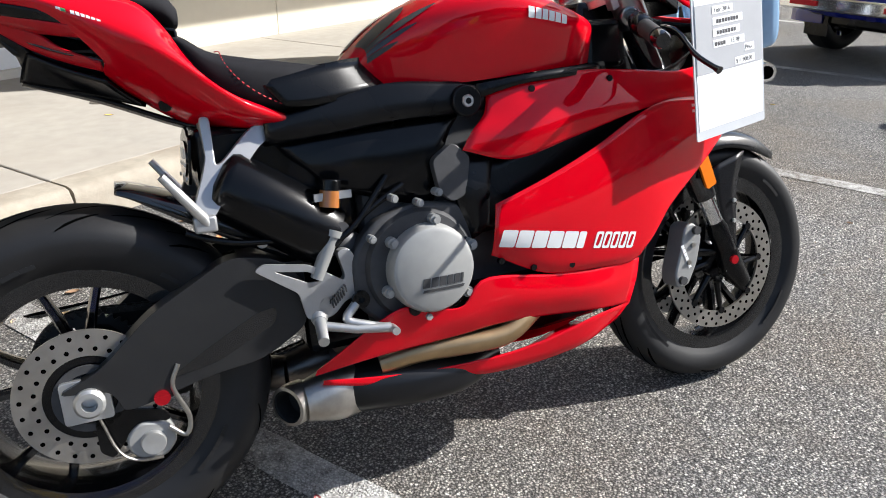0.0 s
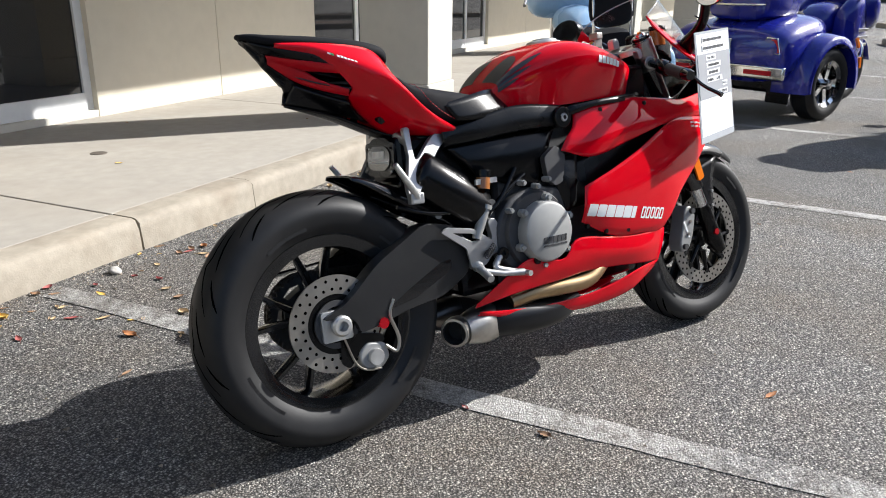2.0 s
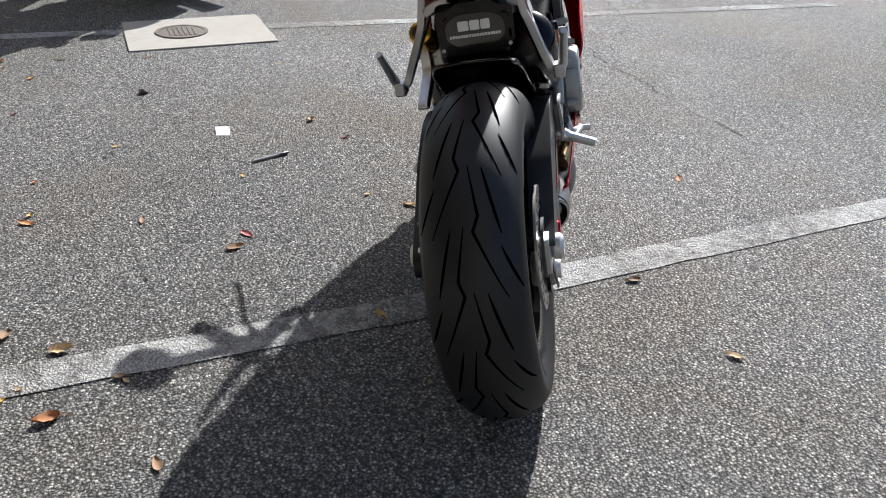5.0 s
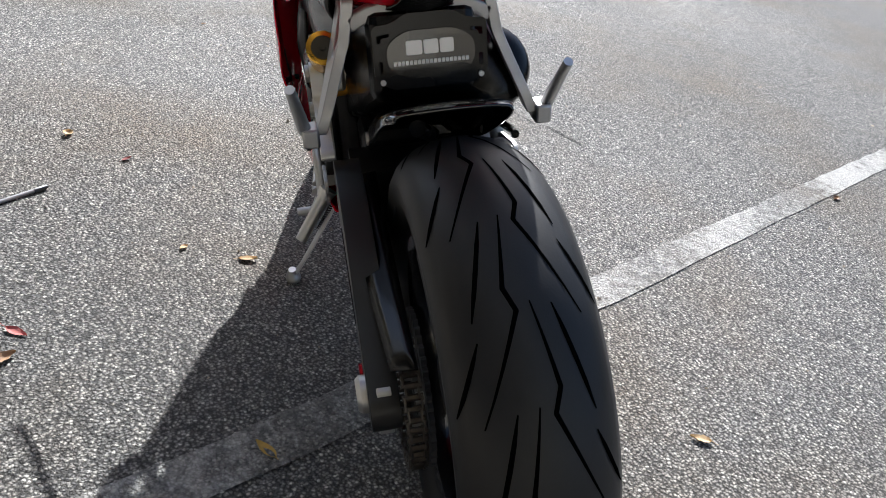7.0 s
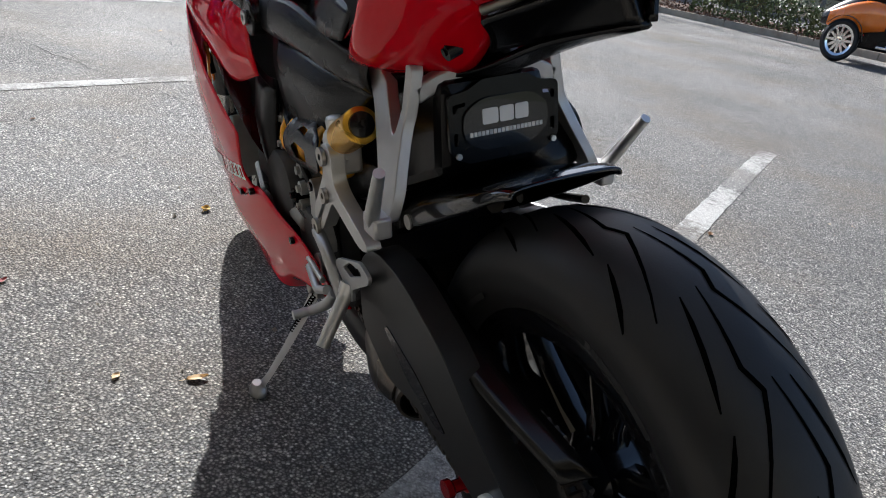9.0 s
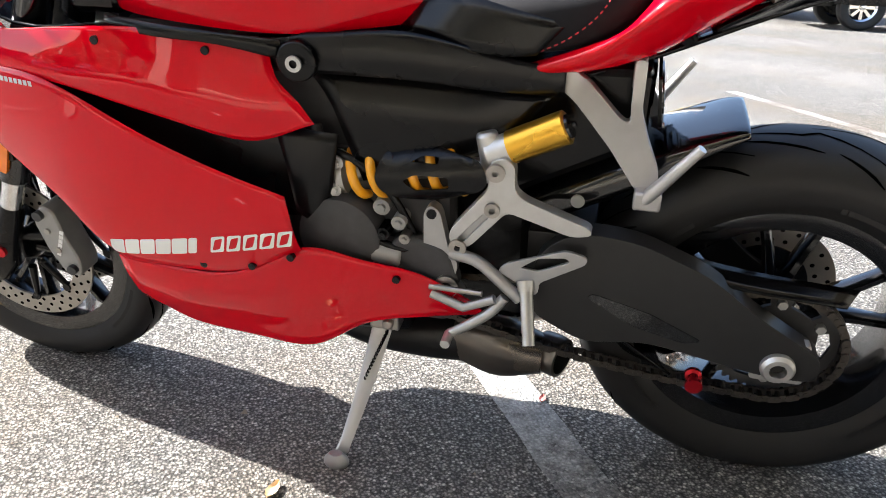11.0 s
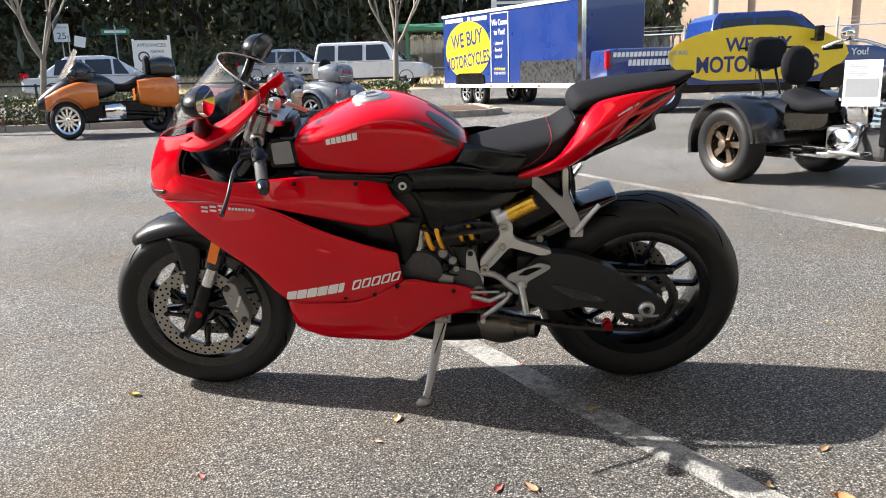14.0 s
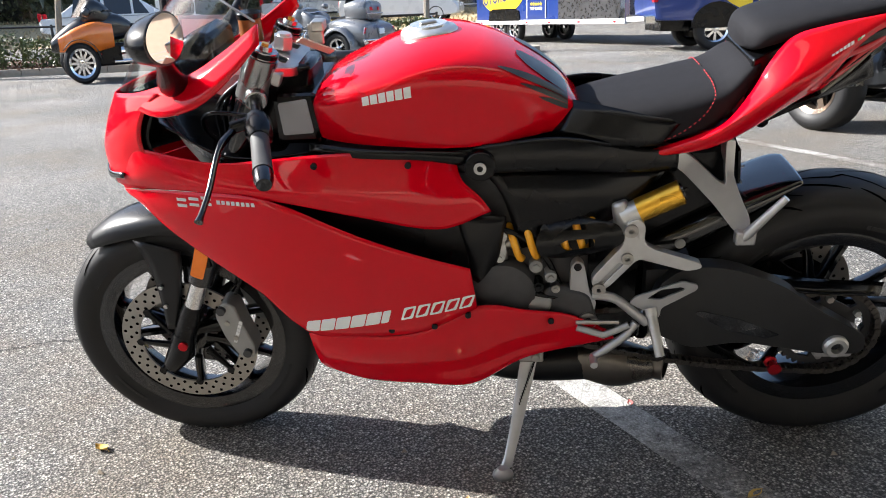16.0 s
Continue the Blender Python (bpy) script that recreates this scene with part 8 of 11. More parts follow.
    part("sissy_bar", merge(tube([(-0.12, 0.13, 0.70), (-0.20, 0.13, 1.08), (-0.20, -0.13, 1.08), (-0.12, -0.13, 0.70)], 0.012, 8)), CHROME, t, "chrome passenger backrest frame", smooth=50)
    part("backrest_pad", body([(-0.20, 0.12, 0.90, 1.12), (-0.165, 0.16, 0.88, 1.14), (-0.13, 0.13, 0.90, 1.12)], 18, 3, 3.0), SEAT, t, "black backrest pad", smooth=60)
    part("engine", merge(box((0.50, -0.13, 0.24), (1.0, 0.13, 0.48))), ENGINE_DARK, t, smooth=0, bevel=0.03)
    part("batwing", body([(1.18, 0.28, 0.98, 1.16), (1.28, 0.34, 0.90, 1.22), (1.42, 0.24, 0.90, 1.16), (1.50, 0.12, 0.94, 1.08)], 24, 4, 2.8), paint, t, "painted handlebar fairing", smooth=60)
    part("windscreen", skin([[(1.30, -0.26, 1.17), (1.38, 0.0, 1.18), (1.30, 0.26, 1.17)], [(1.20, -0.20, 1.42), (1.25, 0.0, 1.46), (1.20, 0.20, 1.42)]], 12, 4), SCREEN, t, "clear windscreen", smooth=80)
    bars(t, 0, [(0.92, 0.42, 1.05), (1.08, 0.34, 1.12), (1.24, 0.08, 1.08), (1.24, -0.08, 1.08), (1.08, -0.34, 1.12), (0.92, -0.42, 1.05)], CHROME)
    part("tail_lamp", body([(-0.42, 0.06, 0.58, 0.66), (-0.38, 0.08, 0.56, 0.68), (-0.34, 0.07, 0.57, 0.67)], 14, 2, 2.4), TAIL_RED, t, smooth=60)
    part("plate_card", box((-0.46, -0.09, 0.42), (-0.452, 0.09, 0.53)), PAPER, t, "blank pale number plate", smooth=0)
    return t


def black_trike(m):
    t = thing("black_trike", "black cruiser trike with chrome engine, solo seat and a printed sheet", "trike", m, group="three-wheeled motorcycles")
    bronze = material("bronze_wheel", (0.22, 0.17, 0.13), rough=0.3, metal=0.9, vary=0.1)
    for s in (1, -1):
        road_wheel(t, 0.0, s * 0.55, 0.33, 0.24, 0.205, 5, "rear_wheel", bronze, face=s)
        part("fender", loft([[(0.42 * k * math.cos(a), s * yy, 0.33 + 0.42 * k * math.sin(a)) for a in (math.radians(5 + 190 * q / 18) for q in range(19))] + [(0.385 * k * math.cos(a), s * yy, 0.33 + 0.385 * k * math.sin(a)) for a in (math.radians(195 - 190 * q / 18) for q in range(19))] for yy, k in ((0.36, 1.0), (0.50, 1.03), (0.64, 1.01), (0.69, 0.95))]), BLACK_PAINT, t, "glossy black rounded fender", smooth=50)
        part("fender_light", body([(-0.43, 0.03, 0.56, 0.61, s * 0.52), (-0.41, 0.05, 0.55, 0.62, s * 0.52), (-0.38, 0.04, 0.56, 0.61, s * 0.52)], 12, 2, 2.5), TAIL_RED, t, "red tail light", smooth=60)
        part("exhaust", merge(tube(curve_points([(0.95, s * 0.12, 0.50), (0.98, s * 0.24, 0.36), (0.78, s * 0.27, 0.28), (0.42, s * 0.28, 0.27)], 14), 0.032, 12)), CHROME, t, "chrome exhaust pipe", smooth=60)
        part("silencer", tube([(0.45, s * 0.28, 0.27), (0.05, s * 0.30, 0.26)], [0.05, 0.048], 16), CHROME, t, smooth=50)
        for q, dx in enumerate((-0.10, 0.10) if s > 0 else ()):
            part("cylinder", merge(*[cyl((0.92 + dx * (1 + 0.22 * k), s * 0.0, 0.50 + 0.04 * k), (0.922 + dx * (1 + 0.22 * k), s * 0.0, 0.522 + 0.04 * k), 0.10, 18) for k in range(6)]), CHROME, t, "finned cylinder", smooth=30)
        part("grip", tube([(0.78, s * 0.42, 1.12), (0.88, s * 0.32, 1.13)], 0.019, 12), BLACK, t, smooth=50)
        part("mirror", body([(0.96, 0.015, 1.19, 1.25, s * 0.40), (0.98, 0.075, 1.16, 1.27, s * 0.40), (1.01, 0.04, 1.18, 1.25, s * 0.40)], 16, 2, 2.2), CHROME, t, "chrome oval mirror", smooth=60)
        part("fork", tube([(1.72, s * 0.11, 0.33), (1.36, s * 0.12, 1.05)], 0.028, 12), CHROME, t, smooth=50)
        part("floorboard", box((0.85, s * 0.30 - 0.07, 0.30), (1.15, s * 0.30 + 0.07, 0.33)), CHROME, t, smooth=0, bevel=0.01)
    part("rear_box", body([(-0.42, 0.30, 0.44, 0.64), (-0.36, 0.38, 0.38, 0.72), (0.0, 0.40, 0.40, 0.74), (0.30, 0.26, 0.44, 0.70)], 24, 4, 4.0), BLACK_PAINT, t, "black rear box", smooth=60)
    part("axle_housing", tube([(0.0, -0.5, 0.33), (0.0, 0.5, 0.33)], 0.06, 14), ENGINE_DARK, t, smooth=50)
    part("rider_seat", body([(0.15, 0.16, 0.64, 0.78), (0.25, 0.22, 0.60, 0.80), (0.45, 0.21, 0.58, 0.72), (0.68, 0.12, 0.62, 0.74)], 24, 4, 2.8), SEAT, t, "black padded solo seat", smooth=60)
    part("rider_backrest", body([(0.10, 0.13, 0.86, 1.12), (0.16, 0.18, 0.82, 1.16), (0.22, 0.14, 0.84, 1.12)], 20, 3, 2.3), SEAT, t, "black round rider backrest", smooth=60)
    part("passenger_backrest", body([(-0.26, 0.16, 0.98, 1.22), (-0.20, 0.22, 0.96, 1.25), (-0.14, 0.18, 0.98, 1.22)], 20, 3, 3.4), SEAT, t, "black passenger backrest", smooth=60)
    for a, b, r in (((0.14, 0.0, 0.70), (0.15, 0.0, 0.86), 0.02), ((-0.10, 0.10, 0.72), (-0.19, 0.10, 1.0), 0.012), ((-0.10, -0.10, 0.72), (-0.19, -0.10, 1.0), 0.012)):
        part("backrest_post", tube([a, b], r, 10), BLACK if r < 0.02 else CHROME, t, smooth=50)
    part("tank", body([(0.68, 0.09, 0.70, 0.84), (0.85, 0.16, 0.70, 0.94), (1.08, 0.17, 0.72, 0.98), (1.28, 0.09, 0.78, 0.95)], 24, 4, 2.5), BLACK_PAINT, t, "glossy black fuel tank", smooth=60)
    part("engine", merge(box((0.62, -0.14, 0.24), (1.18, 0.14, 0.50))), ENGINE_DARK, t, "dark engine case", smooth=0, bevel=0.04)
    part("air_cleaner", body([(0.86, 0.03, 0.54, 0.74, -0.20), (0.90, 0.06, 0.52, 0.78, -0.21), (1.04, 0.06, 0.52, 0.78, -0.21), (1.08, 0.03, 0.54, 0.74, -0.20)], 18, 3, 2.4), CHROME, t, "chrome air cleaner", smooth=50)
    part("primary_cover", lathe([(0.0, -0.19), (0.10, -0.19), (0.125, -0.17), (0.13, -0.13)], 32), CHROME, t, "chrome cover", smooth=40, at=pose(0.80, 0, 0.36))
    part("radiator", box((1.16, -0.20, 0.36), (1.24, 0.20, 0.66)), BLACK, t, smooth=0, bevel=0.02)
    road_wheel(t, 1.72, 0.0, 0.33, 0.14, 0.23, 9, "front_wheel", bronze)
    part("front_fender", skin([[(1.72 + 0.37 * math.cos(a), y, 0.33 + 0.37 * math.sin(a)) for a in (math.radians(q) for q in (10, 50, 90, 130, 170))] for y in (-0.09, -0.04, 0.04, 0.09)], 16, 6), BLACK_PAINT, t, solid=0.008)
    part("headlamp", lathe([(0.0, 0.12), (0.10, 0.11), (0.105, 0.06), (0.09, -0.02), (0.0, -0.08)], 24, "x"), CHROME, t, smooth=50, at=pose(1.45, 0, 0.98))
    part("windscreen", skin([[(1.44, -0.24, 1.02), (1.48, 0.0, 1.02), (1.44, 0.24, 1.02)], [(1.26, -0.22, 1.42), (1.30, 0.0, 1.46), (1.26, 0.22, 1.42)]], 12, 4), SCREEN, t, "clear windscreen", smooth=80)
    bars(t, 0, [(0.78, 0.42, 1.12), (0.98, 0.34, 1.18), (1.26, 0.10, 1.06), (1.26, -0.10, 1.06), (0.98, -0.34, 1.18), (0.78, -0.42, 1.12)], CHROME)
    part("turn_signal", body([(1.28, 0.03, 0.90, 0.98, -0.26), (1.31, 0.045, 0.89, 0.99, -0.26), (1.35, 0.03, 0.90, 0.98, -0.26)], 14, 2, 2.2), AMBER, t, "amber turn signal", smooth=60)
    part("step_plate", box((0.42, -0.42, 0.30), (0.66, -0.26, 0.33)), BLACK, t, smooth=0, bevel=0.01)
    s = part("price_sheet", plate([(-0.15, -0.20), (0.15, -0.20), (0.15, 0.20), (-0.15, 0.20)], -0.002, 0.002), PAPER, t, "white printed price sheet", smooth=0, at=pose(1.09, -0.335, 0.85, 0, 0, 30) @ Matrix.Scale(0.86, 4))
    for y0, y1 in ((-0.0035, -0.0022), (0.0022, 0.0035)):
        bm = bmesh.new()
        add_plate(bm, [(-0.13, -0.12), (0.13, -0.12), (0.13, 0.04), (-0.13, 0.04)], y0, y1)
        for k in range(6):
            add_plate(bm, [(-0.12, 0.06 + k * 0.02), (0.02 + 0.012 * (k * 7 % 5), 0.06 + k * 0.02), (0.02 + 0.012 * (k * 7 % 5), 0.068 + k * 0.02), (-0.12, 0.068 + k * 0.02)], y0, y1)
        part("print_line", bm, GREY_PRINT, s, "unreadable printed lines", smooth=0)
    return t


BLUE_PAINT = material("deep_blue_paint", (0.01, 0.015, 0.22), rough=0.25, vary=0.06, coat=0.8, spec=0.3)
PALE_BLUE = material("pale_blue_paint", (0.25, 0.40, 0.58), rough=0.25, vary=0.05, coat=0.7)
WINE = material("wine_red_paint", (0.24, 0.008, 0.02), rough=0.25, vary=0.06, coat=0.8)
PURPLE = material("dark_purple_paint", (0.055, 0.012, 0.05), rough=0.25, vary=0.06, coat=0.8)
GREY_PAINT = material("silver_grey_paint", (0.15, 0.155, 0.165), rough=0.3, metal=0.3, vary=0.06, coat=0.6)
ORANGE = material("orange_paint", (0.70, 0.16, 0.01), rough=0.25, vary=0.06, coat=0.7)
CHARCOAL = material("charcoal_paint", (0.03, 0.03, 0.033), rough=0.3, vary=0.08, coat=0.6)

touring_trike(pose(6.0, 3.0, 0, 0, 0, 2), BLUE_PAINT, "deep blue touring trike with chrome trim and red tail lights")
reverse_trike(pose(6.1, 1.06, 0, 0, 0, 4), CHARCOAL, "dark grey three-wheeler with a single rear wheel")
cruiser(pose(3.46, 2.39, 0, 0, 0, 60), PALE_BLUE, "pale blue touring motorcycle with chrome exhausts")
black_trike(pose(-2.27, -4.63, 0, 0, 0, 115))
touring_trike(pose(13.9, -6.75, 0.0, 0, 0, 8), WINE, "wine red touring trike with a trunk", scale=1.0)
touring_trike(pose(10.85, -7.6, 0.0, 0, 0, 7), PURPLE, "dark purple touring trike with a trunk", scale=1.0)
touring_trike(pose(3.7, -15.0, 0.0, 0, 0, -25), GREY_PAINT, "silver grey touring trike with a trunk", scale=1.0)
reverse_trike(pose(6.95, -13.2, 0.0, 0, 0, 32) @ Matrix.Diagonal((1.0, 1.0, 1.2, 1)), ORANGE, "orange and black three-wheeler with a black top case")


# -- box trailer and pickup --
VAN_BLUE = material("van_blue", (0.008, 0.03, 0.16), rough=0.3, vary=0.06, scale=8, coat=0.5)
VAN_YELLOW = material("van_yellow", (0.80, 0.55, 0.02), rough=0.35, vary=0.04, scale=8, coat=0.4)
LETTER_BLUE = material("letter_blue", (0.01, 0.025, 0.13), rough=0.4, vary=0.05)
LETTER_WHITE = material("letter_white", (0.75, 0.75, 0.75), rough=0.4, vary=0.04)
TREAD = material("diamond_plate", (0.20, 0.20, 0.21), rough=0.3, metal=1.0, vary=0.15, scale=90, bump=0.5, bump_scale=60)


def sign_text(parent, body_text, size, m, mat, name="lettering", bold=0.0, align="CENTER", label="", stretch=1.0):
    bm = letters(body_text, size, 0.003, bold, align)
    bmesh.ops.transform(bm, matrix=m @ Matrix.Diagonal((stretch, 1, 1, 1)), verts=bm.verts)
    return part(name, bm, mat, parent, label, smooth=0)


def ellipse(cx, cz, rx, rz, n=40):
    return [(cx + rx * math.cos(2 * math.pi * k / n), cz + rz * math.sin(2 * math.pi * k / n)) for k in range(n)]


def flat(x, y, z):
    """Text pose on a side that faces -y, reading along +x."""
    return pose(x, y, z, 90, 0, 0)


def box_trailer(m):
    t = thing("box_trailer", "blue and yellow enclosed trailer lettered for motorcycle buying", "trailer", m)
    L, Wd, z0, z1 = 7.0, 2.1, 0.62, 2.75
    part("trailer_wall", box((0, 0, z0), (L, Wd, z1)), VAN_BLUE, t, "blue trailer body", smooth=0, bevel=0.03)
    part("roof_rail", box((-0.02, -0.03, z1 - 0.06), (L + 0.02, Wd + 0.03, z1 + 0.03)), ALU, t, "pale roof edge", smooth=0, bevel=0.01)
    part("sill_rail", box((-0.02, -0.025, z0 - 0.10), (L + 0.02, Wd + 0.025, z0 + 0.02)), ALU, t, "bright sill rail", smooth=0, bevel=0.01)
    part("corner_post", box((L - 0.16, -0.02, z0), (L + 0.02, 0.12, z1)), CHROME, t, "bright corner post", smooth=0, bevel=0.01)
    part("stone_guard", box((L * 0.62, -0.012, z0), (L - 0.18, -0.002, z0 + 0.62)), TREAD, t, "diamond plate stone guard", smooth=0)
    part("stone_guard", box((L + 0.002, 0.1, z0), (L + 0.014, Wd, z0 + 0.62)), TREAD, t, "diamond plate stone guard", smooth=0)
    d = part("side_door", box((2.86, -0.014, z0 + 0.08), (3.75, -0.001, z1 - 0.12)), VAN_BLUE, t, "blue side door with pale frame", smooth=0)
    for x in (2.84, 3.75):
        part("door_trim", box((x, -0.022, z0 + 0.06), (x + 0.03, -0.014, z1 - 0.1)), ALU, d, smooth=0)
    part("door_trim", box((2.87, -0.022, z1 - 0.13), (3.75, -0.014, z1 - 0.10)), ALU, d, smooth=0)
    part("door_lock", box((2.93, -0.05, 1.65), (3.0, -0.014, 1.72)), CHROME, d, smooth=0, bevel=0.01)
    part("yellow_oval", plate(ellipse(1.50, 1.66, 1.32, 0.86), -0.010, -0.002), VAN_YELLOW, t, "yellow oval", smooth=0)
    sign_text(t, "WE BUY", 0.62, flat(1.48, -0.011, 1.78) @ pose(0, 0, 0, 0, 0, 5), LETTER_BLUE, bold=0.012, stretch=0.8)
    sign_text(t, "MOTORCYCLES", 0.54, flat(1.48, -0.011, 1.16) @ pose(0, 0, 0, 0, 0, 5), LETTER_BLUE, bold=0.012, stretch=0.68)
    for k, s in enumerate(("We Come", "to You!")):
        sign_text(t, s, 0.23, flat(3.31, -0.016, 2.30 - 0.27 * k), LETTER_WHITE, bold=0.004, stretch=0.8)
    for k, s in enumerate(("- Licensed", "- Bonded", "- Insured")):
        sign_text(t, s, 0.15, flat(3.0, -0.016, 1.75 - 0.19 * k), LETTER_WHITE, align="LEFT", stretch=0.8)
    sign_text(t, "TOP RATED", 0.11, flat(3.31, -0.016, 0.90), LETTER_WHITE)
    for k in range(5):
        pts = []
        for q in range(10):
            a = math.pi / 2 + q * math.pi / 5
            r = 0.062 if q % 2 == 0 else 0.026
            pts.append((3.08 + 0.115 * k + r * math.cos(a), 1.06 + r * math.sin(a)))
        part("star", plate(pts, -0.019, -0.0145), VAN_YELLOW, t, smooth=0)
    for x0, x1, z in ((0.18, 1.35, 2.52), (1.55, 1.75, 2.52), (1.8, 2.7, 2.50)):
        n = int((x1 - x0) / 0.085)
        for k in range(n):
            part("contact_bar", box((x0 + k * 0.085, -0.010, z), (x0 + k * 0.085 + 0.065, -0.002, z + 0.12)), LETTER_WHITE, t, smooth=0)
    for k, x in enumerate((1.25, 2.02)):
        for y in (0.16, Wd - 0.16):
            road_wheel(t, x, y, 0.37, 0.22, 0.24, 6, "trailer_wheel", CHROME, face=-1 if y < 1 else 1)
    part("wheel_arch", loft([[(1.635 + dx, y, z) for dx, z in ((-0.86, 0.62), (-0.80, 0.90), (-0.60, 0.96), (0.60, 0.96), (0.80, 0.90), (0.86, 0.62))] for y in (-0.03, 0.2)]), BLACK, t, "dark wheel arch", smooth=40)
    for x in (0.3, 2.8, 3.9, 5.2, 6.6):
        part("marker_light", box((x, -0.035, z0 - 0.07), (x + 0.1, -0.024, z0 - 0.03)), TAIL_RED, t, "red marker light", smooth=0)
    part("jack", tube([(L + 0.6, Wd / 2, 0.1), (L + 0.6, Wd / 2, 0.8)], 0.04, 10), STEEL, t, smooth=50)
    part("tongue", merge(tube([(L, 0.5, 0.55), (L + 1.1, Wd / 2, 0.52)], 0.045, 8), tube([(L, Wd - 0.5, 0.55), (L + 1.1, Wd / 2, 0.52)], 0.045, 8)), BLACK, t, smooth=40)
    return t


def pickup(m):
    """Faces +x; the lettered side faces -y."""
    t = thing("pickup_truck", "blue and yellow crew-cab pickup lettered for motorcycle buying", "pickup", m)
    def hull(outline, w, inset, z_top, name, mat, label):
        secs = []
        for y, k in ((0.0, 0.97), (0.05, 1.0), (w - 0.05, 1.0), (w, 0.97)):
            secs.append([(3.2 + (x - 3.2) * k, y + 0.0, 0.9 + (z - 0.9) * k) for x, z in outline])
        return part(name, loft(secs), mat, t, label, smooth=35)
    Wd = 2.0
    lower = rounded([(0.05, 0.62), (0.0, 0.95), (0.05, 1.40), (2.15, 1.40), (2.18, 1.36), (4.80, 1.36), (6.25, 1.28), (6.42, 1.05), (6.42, 0.62), (5.75, 0.58), (4.55, 0.58), (1.75, 0.58), (0.75, 0.60)], 0.06)
    hull(lower, Wd, 0, 1.4, "body", VAN_BLUE, "blue painted body")
    cab = [(2.20, 1.34), (2.32, 1.95), (2.45, 2.08), (3.95, 2.10), (4.15, 2.04), (4.95, 1.36)]
    secs = []
    for y, k in ((0.10, 0.0), (0.22, 1.0), (Wd - 0.22, 1.0), (Wd - 0.10, 0.0)):
        secs.append([(x, (0.04 + (z - 1.34) * 0.22) if y < 1 else Wd - (0.04 + (z - 1.34) * 0.22), z) for x, z in cab])
    cabo = part("cab", loft([secs[0], secs[2]]), VAN_BLUE, t, "blue cab", smooth=30, bevel=0.03)
    for pts in ([(2.42, 1.44), (2.52, 1.92), (3.16, 1.96), (3.16, 1.44)], [(3.28, 1.44), (3.28, 1.96), (3.95, 1.96), (4.10, 1.86), (4.62, 1.44)]):
        for s in (0, 1):
            bm = bmesh.new()
            bm.faces.new([bm.verts.new((x, (0.02 + (z - 1.34) * 0.22) if s == 0 else Wd - (0.02 + (z - 1.34) * 0.22), z)) for x, z in pts])
            part("side_window", bm, TINT, cabo, "dark side window", smooth=0, solid=0.012)
    part("windscreen", skin([[(4.90, 0.12, 1.42), (4.98, Wd / 2, 1.42), (4.90, Wd - 0.12, 1.42)], [(4.24, 0.22, 2.02), (4.28, Wd / 2, 2.04), (4.24, Wd - 0.22, 2.02)]], 8, 2), TINT, cabo, "dark windscreen", solid=0.015)
    part("yellow_oval", merge(plate([(2.5 + 1.95 * math.cos(a) * 1.0 + 0.75, max(0.66, 1.18 + 0.62 * math.sin(a))) for a in (2 * math.pi * k / 48 for k in range(48))], -0.012, -0.003)), VAN_YELLOW, t, "yellow oval", smooth=0)
    sign_text(t, "WE BUY", 0.40, flat(3.25, -0.013, 1.27), LETTER_BLUE, bold=0.01, stretch=0.95)
    sign_text(t, "MOTORCYCLES", 0.46, flat(3.25, -0.013, 0.84), LETTER_BLUE, bold=0.012, stretch=0.82)
    sign_text(t, "to You!", 0.20, flat(5.35, -0.006, 1.12), LETTER_WHITE, bold=0.004)
    for x0, x1, z, h in ((0.12, 1.75, 1.22, 0.10), (0.45, 1.45, 1.03, 0.13)):
        n = int((x1 - x0) / 0.09)
        for k in range(n):
            part("contact_bar", plate(slanted(x0 + k * 0.09, x0 + k * 0.09 + 0.07, z, z + h, 0.012), -0.012, -0.003), LETTER_WHITE, t, smooth=0)
    for x in (1.25, 5.15):
        for y in (0.14, Wd - 0.14):
            road_wheel(t, x, y, 0.41, 0.28, 0.25, 8, "truck_wheel", CHROME, face=-1 if y < 1 else 1)
        part("wheel_arch", loft([[(x + 0.52 * math.cos(a), y, 0.45 + 0.50 * math.sin(a)) for a in (math.radians(q * 15) for q in range(13))] for y in (-0.015, 0.06)]), BLACK, t, "black wheel arch", smooth=40)
    for x in (3.2, 4.2):
        part("door_handle", box((x - 0.35, -0.05, 1.30), (x - 0.15, -0.005, 1.34)), BLACK, t, smooth=0, bevel=0.01)
        part("door_gap", box((x + 0.02, -0.0145, 0.66), (x + 0.03, -0.002, 1.36)), BLACK, t, smooth=0)
    part("mirror", merge(box((4.35, -0.36, 1.42), (4.50, -0.18, 1.74)), box((4.36, -0.2, 1.44), (4.44, 0.04, 1.50))), BLACK, t, "tall black tow mirror", smooth=0, bevel=0.03)
    part("tail_lamp", box((-0.03, -0.012, 0.98), (0.06, 0.16, 1.36)), TAIL_RED, t, "red tail lamp", smooth=0, bevel=0.01)
    part("bumper", box((6.36, 0.05, 0.50), (6.58, Wd - 0.05, 0.78)), CHROME, t, smooth=0, bevel=0.03)
    part("rear_bumper", box((-0.18, 0.1, 0.56), (0.06, Wd - 0.1, 0.74)), CHROME, t, smooth=0, bevel=0.03)
    part("chassis", box((0.2, 0.3, 0.40), (6.2, Wd - 0.3, 0.66)), BLACK, t, smooth=0)
    return t


# the lettered side runs from A to B
def along(ax, ay, bx, by, z=0.0):
    return pose(ax, ay, z, 0, 0, math.degrees(math.atan2(by - ay, bx - ax)))


box_trailer(along(1.35, -23.4, -2.63, -16.9))
pickup(along(-2.45, -14.6, -9.0, -14.9))


